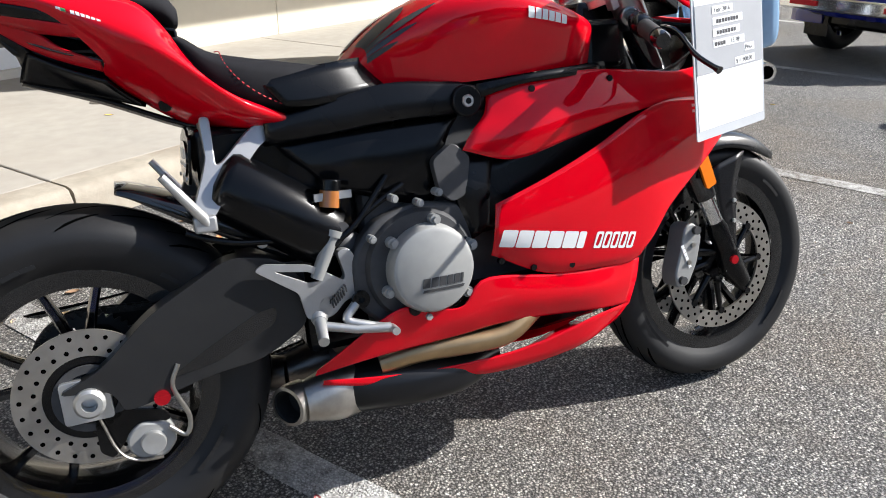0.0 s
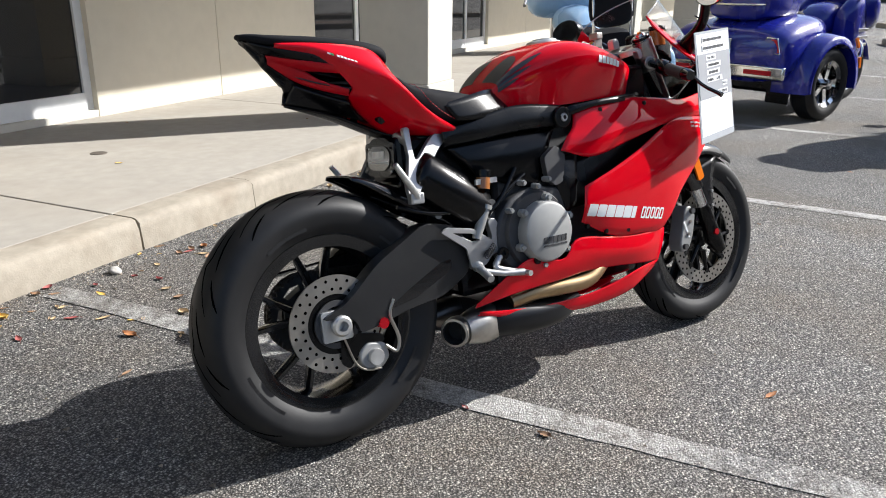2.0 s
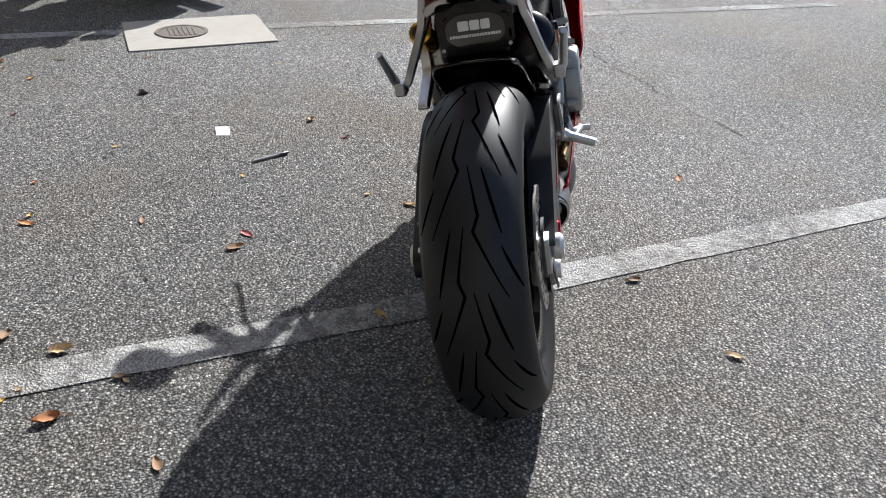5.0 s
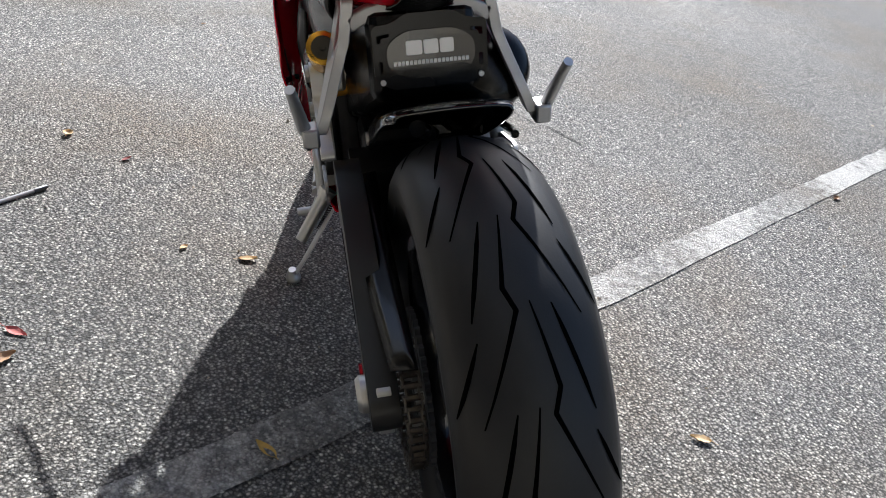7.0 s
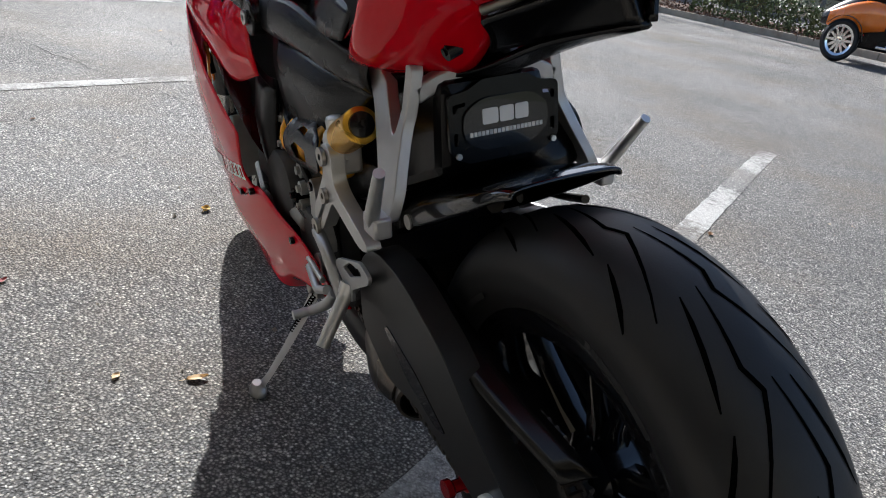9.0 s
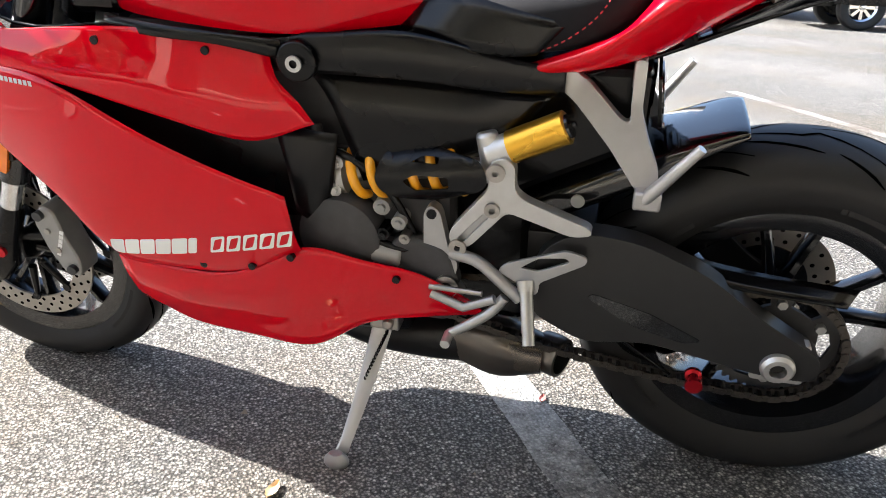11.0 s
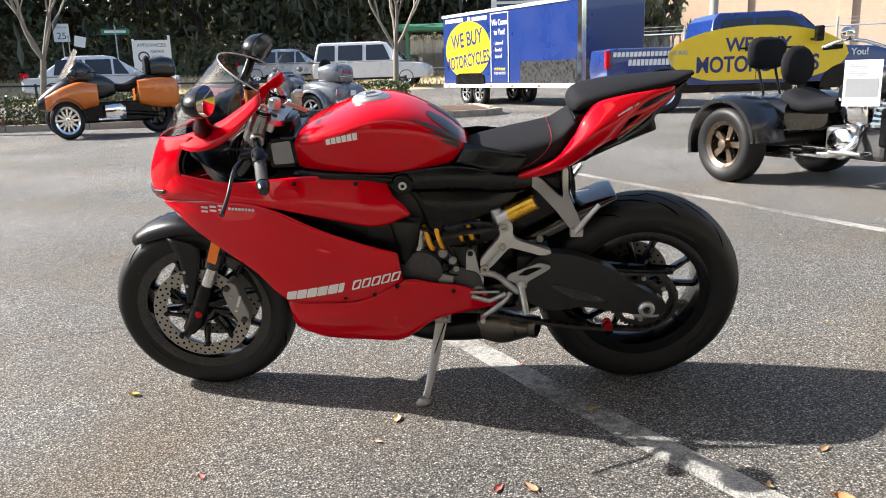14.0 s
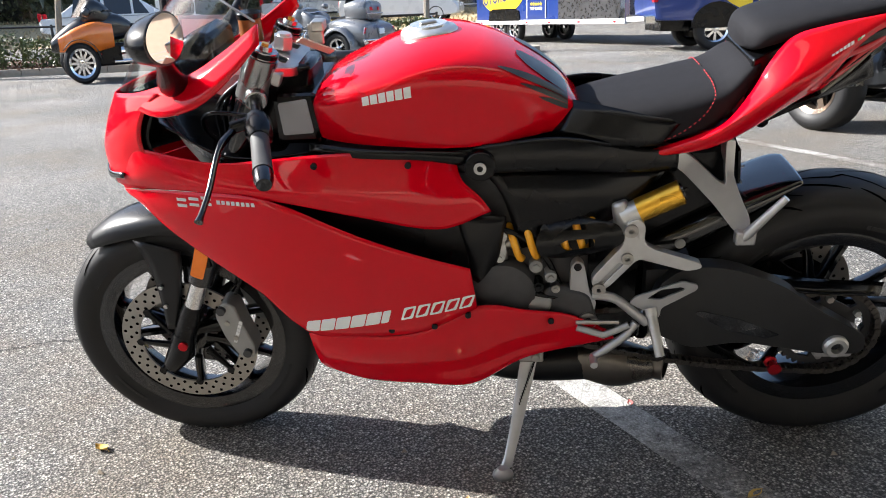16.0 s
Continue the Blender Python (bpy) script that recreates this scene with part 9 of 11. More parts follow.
def car(m, paint, label, kind="suv", name="car"):
    """A parked or waiting car: x ahead, origin at its middle on the ground."""
    t = thing(name, label, "car", m, group="cars beyond the hedge")
    L, Wd, H = {"suv": (4.8, 1.9, 1.78), "sedan": (4.7, 1.82, 1.45), "pickup": (5.4, 1.9, 1.8)}[kind]
    h = H * 0.56
    low = rounded([(-L / 2, 0.38), (-L / 2 + 0.02, h * 0.98), (L * 0.16, h), (L * 0.44, h * 0.90), (L / 2, h * 0.66), (L / 2, 0.36), (L * 0.36, 0.28), (-L * 0.36, 0.28)], 0.10)
    part("body", loft([[(x * k, y, 0.5 + (z - 0.5) * k) for x, z in low] for y, k in ((-Wd / 2, 0.965), (-Wd / 2 + 0.08, 1.0), (Wd / 2 - 0.08, 1.0), (Wd / 2, 0.965))]), paint, t, "painted car body", smooth=40)
    if kind == "suv":
        top = [(-L / 2 + 0.05, h), (-L / 2 + 0.22, H - 0.06), (-L / 2 + 0.4, H), (L * 0.08, H), (L * 0.14, H - 0.04), (L * 0.29, h)]
    elif kind == "sedan":
        top = [(-L * 0.40, h), (-L * 0.22, H - 0.03), (-L * 0.12, H), (L * 0.02, H), (L * 0.08, H - 0.04), (L * 0.27, h)]
    else:
        top = [(-L * 0.08, h), (-L * 0.06, H - 0.04), (-L * 0.02, H), (L * 0.12, H), (L * 0.16, H - 0.04), (L * 0.28, h)]
    inset = lambda z: Wd / 2 - 0.03 - (z - h) * 0.26
    cab = part("cabin", loft([[(x, s * inset(z), z) for x, z in top] for s in (-1, 1)]), paint, t, "painted cabin", smooth=30, bevel=0.04)
    x0, x1 = top[0][0], top[-1][0]
    wins = {"suv": ((-0.46, -0.30), (-0.27, -0.06), (-0.03, 0.18)), "sedan": ((-0.30, -0.12), (-0.10, 0.06), (0.075, 0.17)), "pickup": ((-0.05, 0.08), (0.10, 0.20))}[kind]
    for s in (1, -1):
        for a, b in wins:
            zt = H - 0.12
            slope_l = 0.10 if a == wins[0][0] else 0.0
            slope_r = 0.30 if b == wins[-1][1] else 0.0
            bm = bmesh.new()
            vs = [bm.verts.new((x, s * (inset(z) + 0.012), z)) for x, z in ((a * L, h + 0.05), (b * L, h + 0.05), (b * L - slope_r, zt), (a * L + slope_l, zt))]
            bm.faces.new(vs)
            part("side_window", bm, TINT, cab, "dark side window", smooth=0, solid=0.01)
        for x in (-L * 0.31, L * 0.31):
            road_wheel(t, x, s * (Wd / 2 - 0.10), 0.34, 0.21, 0.22, 8, face=s)
        part("head_lamp", box((L / 2 - 0.16, s * 0.66 - 0.16, 0.62), (L / 2 - 0.01, s * 0.66 + 0.16, 0.76)), PALE_LENS, t, smooth=0, bevel=0.03)
        part("tail_lamp", box((-L / 2 - 0.005, s * 0.76 - 0.10, 0.72), (-L / 2 + 0.10, s * 0.76 + 0.10, 0.95)), TAIL_RED, t, smooth=0, bevel=0.02)
        part("door_mirror", body([(L * 0.20, 0.06, h + 0.02, h + 0.14, s * (Wd / 2 + 0.08)), (L * 0.215, 0.10, h, h + 0.16, s * (Wd / 2 + 0.08)), (L * 0.235, 0.05, h + 0.03, h + 0.13, s * (Wd / 2 + 0.08))], 12, 2, 3), paint, t, smooth=60)
        part("sill", box((-L * 0.22, s * Wd / 2 - 0.02, 0.28), (L * 0.22, s * Wd / 2 + 0.004, 0.36)), BLACK, t, smooth=0)
    xf = top[-1][0]
    part("front_glass", skin([[(xf - 0.06, -inset(h) + 0.1, h + 0.06), (xf + 0.02, 0, h + 0.06), (xf - 0.06, inset(h) - 0.1, h + 0.06)], [(top[-2][0] + 0.05, -inset(H) + 0.1, H - 0.08), (top[-2][0] + 0.1, 0, H - 0.07), (top[-2][0] + 0.05, inset(H) - 0.1, H - 0.08)]], 6, 2), TINT, cab, "dark windscreen", solid=0.02)
    part("rear_glass", skin([[(top[0][0] + 0.02, -inset(h) + 0.12, h + 0.08), (top[0][0] - 0.01, 0, h + 0.08), (top[0][0] + 0.02, inset(h) - 0.12, h + 0.08)], [(top[1][0] - 0.02, -inset(H) + 0.1, H - 0.12), (top[1][0] - 0.04, 0, H - 0.12), (top[1][0] - 0.02, inset(H) - 0.1, H - 0.12)]], 6, 2), TINT, cab, "dark rear window", solid=0.02)
    return t


def gz(x, y):
    c, s = math.cos(radians(TURN)), math.sin(radians(TURN))
    return rise(x * c + y * s, -x * s + y * c)


CAR_WHITE = material("white_car_paint", (0.68, 0.69, 0.70), rough=0.3, vary=0.03, coat=0.7)
CAR_SILVER = material("silver_car_paint", (0.42, 0.44, 0.47), rough=0.3, metal=0.4, vary=0.04, coat=0.7)
CAR_BLUE = material("slate_blue_car_paint", (0.10, 0.16, 0.24), rough=0.3, metal=0.3, vary=0.04, coat=0.7)
for x, y, r, mat, label, kind in ((4.5, -30.3, 176, CAR_WHITE, "white sport utility vehicle waiting on the road", "suv"), (12.6, -23.0, 205, CAR_WHITE, "white sedan on the road beyond the hedge", "sedan"),
                                  (8.5, -33.0, 178, CAR_SILVER, "pale blue-grey car on the far side of the road", "sedan"), (23.5, -6.2, -60, CAR_SILVER, "silver car parked beyond the hedge", "suv"),
                                  (22.6, -12.9, -58, CAR_SILVER, "pale silver sedan parked beyond the hedge", "sedan"), (20.0, -17.6, -55, CAR_WHITE, "white sport utility vehicle parked beyond the hedge", "suv"), (17.6, -20.2, -52, CAR_WHITE, "white sedan parked beyond the hedge", "sedan")):
    car(pose(x, y, gz(x, y), 0, 0, r), mat, label, kind)
# ---- planting, fence and street beyond the lot ----
LEAF_GREEN = material("hedge_leaf", (0.085, 0.105, 0.032), rough=0.55, vary=0.25, scale=8, island=0.55)
LEAF_DARK = material("oak_leaf", (0.045, 0.055, 0.026), rough=0.7, vary=0.3, scale=1.2, island=0.6)
# lighter copy of the oak leaf, with sunlight put into its colour
LEAF_SUNLIT = material("sunlit_oak_leaf", (0.10, 0.10, 0.045), rough=0.7, vary=0.3, scale=1.2, island=0.5)
LEAF_RUST = material("rust_leaf", (0.36, 0.10, 0.025), rough=0.7, vary=0.25, scale=6, island=0.5)
MOSS = material("hanging_moss", (0.12, 0.125, 0.10), rough=0.95, vary=0.2, scale=3, island=0.4)
BARK = material("grey_bark", (0.24, 0.21, 0.17), rough=0.9, vary=0.25, scale=26, bump=0.4, bump_scale=60)
BARK_DARK = material("oak_bark", (0.07, 0.06, 0.05), rough=0.95, vary=0.3, scale=10, bump=0.5, bump_scale=30)
MULCH = material("bark_mulch", (0.14, 0.075, 0.045), rough=0.95, vary=0.35, scale=40, bump=1.0, bump_scale=60, island=0.4)
STRAW = material("dry_grass", (0.40, 0.31, 0.17), rough=0.95, vary=0.25, scale=3, bump=0.6, bump_scale=40, island=0.35)
FENCE_BLACK = material("black_fence_coating", (0.02, 0.02, 0.02), rough=0.45, vary=0.15, scale=30)
GALV = material("galvanised_steel", (0.42, 0.43, 0.44), rough=0.45, metal=0.6, vary=0.12, scale=20)
POLE_GREY = material("weathered_pole", (0.36, 0.34, 0.31), rough=0.85, vary=0.12, scale=14, bump=0.2, bump_scale=80)
SIGN_WHITE = material("white_sign_face", (0.78, 0.78, 0.76), rough=0.5, vary=0.04, scale=10)
SIGN_GREEN = material("green_sign_face", (0.01, 0.17, 0.09), rough=0.4, vary=0.06, scale=10)
SIGN_INK = material("dark_sign_lettering", (0.04, 0.05, 0.10), rough=0.6, vary=0.1)
SHELTER_GREEN = material("green_shelter_roof", (0.06, 0.22, 0.11), rough=0.5, vary=0.1, scale=10)
FAR_BRICK = material("brown_school_brick", (0.40, 0.26, 0.18), rough=0.9, vary=0.2, scale=14, bump=0.3, bump_scale=30)
TAN_BLOCK = material("tan_block_wall", (0.50, 0.36, 0.26), rough=0.9, vary=0.1, scale=5, bump=0.2, bump_scale=30)
BAND_WHITE = material("white_fascia", (0.72, 0.71, 0.68), rough=0.7, vary=0.07, scale=4)
BAND_BLUE = material("blue_grey_fascia", (0.20, 0.26, 0.32), rough=0.7, vary=0.07, scale=4)
POST_BLUE = material("blue_post_paint", (0.10, 0.28, 0.50), rough=0.5, vary=0.1, scale=6)
POST_YELLOW = material("yellow_post_paint", (0.68, 0.42, 0.03), rough=0.5, vary=0.1, scale=6)
WOOD_FENCE = material("grey_fence_boards", (0.20, 0.17, 0.14), rough=0.9, vary=0.2, scale=6, obj=0.2)


def from_arrays(name, verts, faces, mat, parent=None, label="", category="", kind="", at=None):
    me = bpy.data.meshes.new(name)
    me.from_pydata(verts.tolist(), [], faces.tolist())
    me.materials.append(mat)
    ob = new(name, me)
    ob.parent = parent
    if at is not None:
        ob.matrix_basis = at
    return tagged(ob, label, category, "", kind)


def leaf_cloud(points, size, rng, droop=0.0, long=1.6):
    """A small folded leaf at each point, turned at random."""
    n = len(points)
    a = rng.normal(size=(n, 3))
    a[:, 2] -= droop
    a /= np.linalg.norm(a, axis=1)[:, None]
    b = np.cross(a, rng.normal(size=(n, 3)))
    b /= np.linalg.norm(b, axis=1)[:, None]
    s = size * rng.uniform(0.6, 1.3, (n, 1))
    c = np.cross(a, b)
    v = np.stack([points - a * s * long / 2, points + b * s / 2 + c * s * 0.15, points + a * s * long / 2, points - b * s / 2 + c * s * 0.15], 1).reshape(-1, 3)
    return v, np.arange(4 * n).reshape(-1, 4)


def hedge(x, y, turn, length, depth, height, seed, label):
    """A clipped shrub row: stems and many leaves, thinner towards the foot."""
    rng = np.random.default_rng(seed)
    h = thing("hedge", label, "hedge", pose(x, y, gz(x, y), 0, 0, turn), group="clipped shrubs by the fence")
    n = int(1500 * length * (depth + height) / 1.6)
    p = rng.uniform(-1, 1, (n, 3))
    m = np.max(np.abs(p), axis=1)
    p = p / m[:, None] * (m ** 0.35)[:, None]
    lump = 1 + 0.10 * np.sin(p[:, 0] * length * 2.6 + seed) + 0.06 * np.sin(p[:, 0] * length * 6.1 + p[:, 1] * 3)
    p = p * np.array([length / 2, depth / 2, height * 0.44]) * lump[:, None] + np.array([0, 0, height * 0.54])
    v, f = leaf_cloud(p, 0.05, rng)
    from_arrays("foliage", v, f, LEAF_GREEN, h, "dense small green leaves", kind="stuff")
    bm = bmesh.new()
    for k in range(int(length * 5)):
        s = rng.uniform(-0.46, 0.46) * length
        t = rng.uniform(-0.3, 0.3) * depth
        add_tube(bm, [(s, t, 0), (s + rng.uniform(-0.1, 0.1), t * 1.3, height * 0.45), (s + rng.uniform(-0.2, 0.2), t * 1.6, height * 0.85)], [0.012, 0.008, 0.003], 5)
    part("stems", bm, BARK_DARK, h, "thin brown stems", kind="stuff")
    return h


def limb(bm, p, d, length, r, depth, rng, tips, spread=0.5, split=3):
    """A limb that bends upward and forks until it ends in twigs."""
    pts, q = [p], p
    for k in range(3):
        d = (d + Vector((rng.uniform(-0.16, 0.16), rng.uniform(-0.16, 0.16), 0.07))).normalized()
        q = q + d * (length / 3)
        pts.append(q)
    add_tube(bm, pts, [r, r * 0.88, r * 0.78, r * 0.66], 8 if depth > 2 else 5 if depth else 3, depth > 3)
    if depth == 0:
        tips.append(q)
        return
    for k in range(split if depth > 1 else split + 1):
        start = pts[-1] if k < 2 else pts[2]
        turn = Vector((rng.uniform(-1, 1), rng.uniform(-1, 1), rng.uniform(-0.2, 0.5))) * spread
        limb(bm, start, (d + turn).normalized(), length * rng.uniform(0.6, 0.82), r * rng.uniform(0.48, 0.62), depth - 1, rng, tips, spread, split)


def bare_tree(x, y, height, seed, label, leaves=0, lean=(0, 0), r=0.075):
    rng = random.Random(seed)
    t = thing("tree", label, "tree", pose(x, y, gz(x, y) - 0.03), group="small trees at the lot's edge")
    bm, tips = bmesh.new(), []
    fork = Vector((lean[0], lean[1], height * 0.36))
    add_tube(bm, curve_points([(0, 0, 0), fork * 0.5 + Vector((0.03, -0.02, 0)), fork], 6), [r * 1.3, r * 1.06, r, r * 0.97, r * 0.94, r * 0.9, r * 0.85], 10)
    part("trunk", bm, BARK, t, "smooth pale grey trunk")
    bm = bmesh.new()
    for k in range(4):
        a = k * 1.57 + rng.uniform(-0.4, 0.4)
        limb(bm, fork, Vector((math.cos(a) * 0.55, math.sin(a) * 0.55, 0.9)).normalized(), height * 0.25, r * 0.6, 4, rng, tips)
    part("branchwork", bm, BARK, t, "bare grey branches and twigs", kind="stuff")
    if leaves:
        nr = np.random.default_rng(seed)
        base = np.array([tuple(tips[nr.integers(len(tips))]) for _ in range(leaves)]) + nr.normal(0, 0.06, (leaves, 3))
        v, f = leaf_cloud(base, 0.06, nr, 0.5)
        from_arrays("leaves", v, f, LEAF_RUST, t, "last rust-red leaves", kind="stuff")
    return t


def oak(x, y, height, spread, seed, leaf, label="dark evergreen oak draped with grey moss", count=2600, low=0.12):
    rng = random.Random(seed)
    nr = np.random.default_rng(seed)
    t = thing("tree", label, "tree", pose(x, y, gz(x, y) - 0.05), group="oaks across the street")
    bm, tips = bmesh.new(), []
    r = height * 0.03
    fork = Vector((rng.uniform(-0.4, 0.4), rng.uniform(-0.4, 0.4), height * 0.25))
    add_tube(bm, [(0, 0, 0), fork * 0.5, fork], [r * 1.4, r, r * 0.9], 9)
    part("trunk", bm, BARK_DARK, t)
    bm = bmesh.new()
    for k in range(5):
        a = k * 1.26 + rng.uniform(-0.3, 0.3)
        limb(bm, fork, Vector((math.cos(a), math.sin(a), 0.7)).normalized(), height * 0.3, r * 0.55, 2, rng, tips, 0.7)
    part("branchwork", bm, BARK_DARK, t, kind="stuff")
    # clumps of leaves through the crown, with gaps between them
    clumps = 46
    c = nr.normal(size=(clumps, 3))
    c /= np.linalg.norm(c, axis=1)[:, None]
    c *= nr.uniform(0.35, 1.0, (clumps, 1)) ** 0.6
    c = c * np.array([spread / 2, spread / 2, height * (0.5 - low / 2)]) + np.array([0, 0, height * (0.5 + low / 2)])
    which = nr.integers(clumps, size=count)
    size = nr.uniform(0.5, 1.0, clumps) * spread * 0.13
    p = c[which] + nr.normal(size=(count, 3)) * size[which][:, None] * np.array([1, 1, 0.75])
    p[:, 2] = np.maximum(p[:, 2], 0.2)
    v, f = leaf_cloud(p, 0.34, nr)
    from_arrays("crown", v, f, leaf, t, "dense uneven dark crown", kind="stuff")
    m = 260
    which = nr.integers(clumps, size=m)
    p = c[which] + nr.normal(size=(m, 3)) * size[which][:, None]
    p[:, 2] = np.maximum(p[:, 2] - 0.6, 0.6)
    v, f = leaf_cloud(p, 0.22, nr, 6.0, 5.0)
    from_arrays("moss", v, f, MOSS, t, "grey moss hanging in strands", kind="stuff")


def path_points(pts, step):
    out = []
    for a, b in zip(pts, pts[1:]):
        a, b = Vector(a), Vector(b)
        n = max(1, round((b - a).length / step))
        out += [a.lerp(b, k / n) for k in range(n)]
    return out + [Vector(pts[-1])]


# far edge of the lot: a kerb in lengths, a mulch bed behind it
EDGE = [(0.3, -19.2), (-0.25, -16.2), (0.15, -15.5), (0.9, -15.15), (5.5, -15.1), (10.9, -14.4), (14.2, -13.4), (15.6, -11.9), (16.4, -9.2), (18.0, -5.0), (20.0, 2.0), (25.0, 12.0)]
edging = new("far_kerb")
tagged(edging, "low weathered concrete kerb along the planted far edge of the lot", "kerb", kind="structure")
for a, b in zip(EDGE, EDGE[1:]):
    d = Vector((b[0] - a[0], b[1] - a[1], 0))
    n = max(1, round(d.length / 1.8))
    for k in range(n):
        p, q = Vector((*a, 0)) + d * (k / n), Vector((*a, 0)) + d * ((k + 1) / n)
        turn = math.degrees(math.atan2(d.y, d.x))
        w = (q - p).length - 0.012
        prof = [(0.0, -0.03), (-0.008, 0.13), (0.012, 0.15), (0.15, 0.15), (0.15, -0.03)]
        part("kerbstone", loft([[(u, -0.15 + v, z) for v, z in prof] for u in (0.006, w)]), KERB, edging, smooth=0, at=pose(p.x, p.y, gz(p.x, p.y), 0, 0, turn))
bm = bmesh.new()
inner = [Vector((x, y, gz(x, y) + 0.11)) for x, y in EDGE]
outer = []
for i, (x, y) in enumerate(EDGE):
    a, b = Vector(EDGE[max(i - 1, 0)]), Vector(EDGE[min(i + 1, len(EDGE) - 1)])
    d = (b - a).normalized()
    outer.append(Vector((x + d.y * 2.6, y - d.x * 2.6, gz(x + d.y * 2.6, y - d.x * 2.6) + 0.10)))
outer[1], outer[2], outer[3] = Vector((2.2, -18.8, gz(2.2, -18.8) + 0.1)), Vector((2.6, -18.4, gz(2.6, -18.4) + 0.1)), Vector((3.2, -18.2, gz(3.2, -18.2) + 0.1))
outer[0] = Vector((2.0, -19.2, gz(2, -19.2) + 0.1))
ia, oa = [bm.verts.new(p) for p in inner], [bm.verts.new(p) for p in outer]
for k in range(len(ia) - 1):
    bm.faces.new((ia[k], oa[k], oa[k + 1], ia[k + 1]))
bmesh.ops.subdivide_edges(bm, edges=bm.edges, cuts=6, use_grid_fill=True)
for v in bm.verts:
    v.co.z += 0.03 * noise.noise(v.co * 1.7)
bmesh.ops.recalc_face_normals(bm, faces=bm.faces)
part("planting_bed", bm, MULCH, None, "strip of brown bark mulch behind the kerb", smooth=180, kind="structure", category="planting bed")
nr = np.random.default_rng(5)
n = 5200
seg = nr.integers(3, len(inner) - 1, n)
f1, f2 = nr.random((n, 1)), nr.random((n, 1)) ** 1.4
ip, op = np.array([tuple(p) for p in inner]), np.array([tuple(p) for p in outer])
p = (ip[seg] * (1 - f1) + ip[seg + 1] * f1) * (1 - f2) + (op[seg] * (1 - f1) + op[seg + 1] * f1) * f2
p[:, 2] += nr.uniform(0.0, 0.05, n)
v, f = leaf_cloud(p, 0.05, nr)
from_arrays("mulch_chips", v, f, MULCH, None, "loose brown bark chips and dead leaves in the bed", "mulch", "stuff")

for x, y, turn, length, depth, height, seed in ((10.0, -15.6, 8, 2.6, 0.9, 0.75, 1), (12.9, -14.9, 16, 2.4, 0.9, 0.8, 2), (2.9, -16.6, 2, 1.9, 1.0, 0.85, 3), (16.4, -13.3, 40, 1.5, 0.9, 0.8, 4),
                                                (16.9, -9.8, 65, 1.9, 0.9, 0.85, 5), (18.0, -7.6, 70, 1.6, 0.9, 0.8, 6), (19.2, -5.5, 76, 2.8, 1.0, 0.9, 7), (21.2, -0.6, 72, 2.6, 1.0, 0.8, 8), (6.5, -16.2, 3, 1.8, 0.9, 0.7, 9)):
    hedge(x, y, turn, length, depth, height, seed, "clipped green shrub with small leaves in a mulch bed")

# black chain-link fence behind the shrubs
FENCE = [(2.2, -18.0), (6.3, -17.3), (11.2, -16.4), (15.2, -15.2), (18.2, -12.9), (19.9, -9.0), (20.9, -4.6), (22.6, 1.6)]
fence = thing("chain_link_fence", "low black chain-link fence with a top rail behind the shrubs", "fence")
FH = 0.92
bm = bmesh.new()
for a, b in zip(FENCE, FENCE[1:]):
    za, zb = gz(*a), gz(*b)
    part("top_rail", cyl((*a, za + FH), (*b, zb + FH), 0.024, 10), FENCE_BLACK, fence)
    d = Vector((b[0] - a[0], b[1] - a[1], 0))
    n = max(1, round(d.length / 2.4))
    for k in range(n):
        p = Vector((*a, za)) + (d + Vector((0, 0, zb - za))) * (k / n)
        part("post", cyl(p, p + Vector((0, 0, FH + 0.05)), 0.03, 10), FENCE_BLACK, fence)
    # woven wire, both ways
    m = int(d.length / 0.075)
    rows = 11
    nrm = Vector((-d.y, d.x, 0)).normalized() * 0.0022
    for k in range(m):
        for s in (1, -1):
            u0, u1 = k / m, (k + s * rows) / m
            cut = max(0.0, min(1.0, u1))
            g = (cut - u0) / (u1 - u0)
            p0 = Vector((*a, za + 0.04)) + d * u0 + Vector((0, 0, (zb - za) * u0))
            p1 = Vector((*a, za + 0.04 + (FH - 0.05) * g)) + d * cut + Vector((0, 0, (zb - za) * cut))
            side = d.normalized() * 0.0022
            bm.faces.new([bm.verts.new(q) for q in (p0 - side, p0 + side, p1 + side, p1 - side)])
            bm.faces.new([bm.verts.new(q) for q in (p0 - nrm, p0 + nrm, p1 + nrm, p1 - nrm)])
part("wire_mesh", bm, FENCE_BLACK, fence, "fine black diamond wire mesh", smooth=0, kind="stuff")

bare_tree(2.35, -17.2, 4.6, 11, "bare small tree with pale grey branches in winter")
bare_tree(10.5, -15.3, 4.4, 12, "small winter tree holding a few rust-red leaves", 260, (-0.25, 0.1))
bare_tree(17.0, -12.6, 4.3, 13, "bare small tree with pale grey branches in winter")

pole = thing("light_pole", "thick grey concrete light pole standing at the lot's edge", "pole", pose(15.6, -14.4, gz(15.6, -14.4)))
part("shaft", tube([(0, 0, -0.02), (0, 0, 3.5), (0, 0, 8.0)], [0.19, 0.16, 0.12], 20), POLE_GREY, pole, smooth=40)
part("base_collar", lathe([(0.0, 0.1), (0.27, 0.1), (0.29, 0.0), (0.29, -0.05), (0.0, -0.05)], 24, "z"), POLE_GREY, pole)

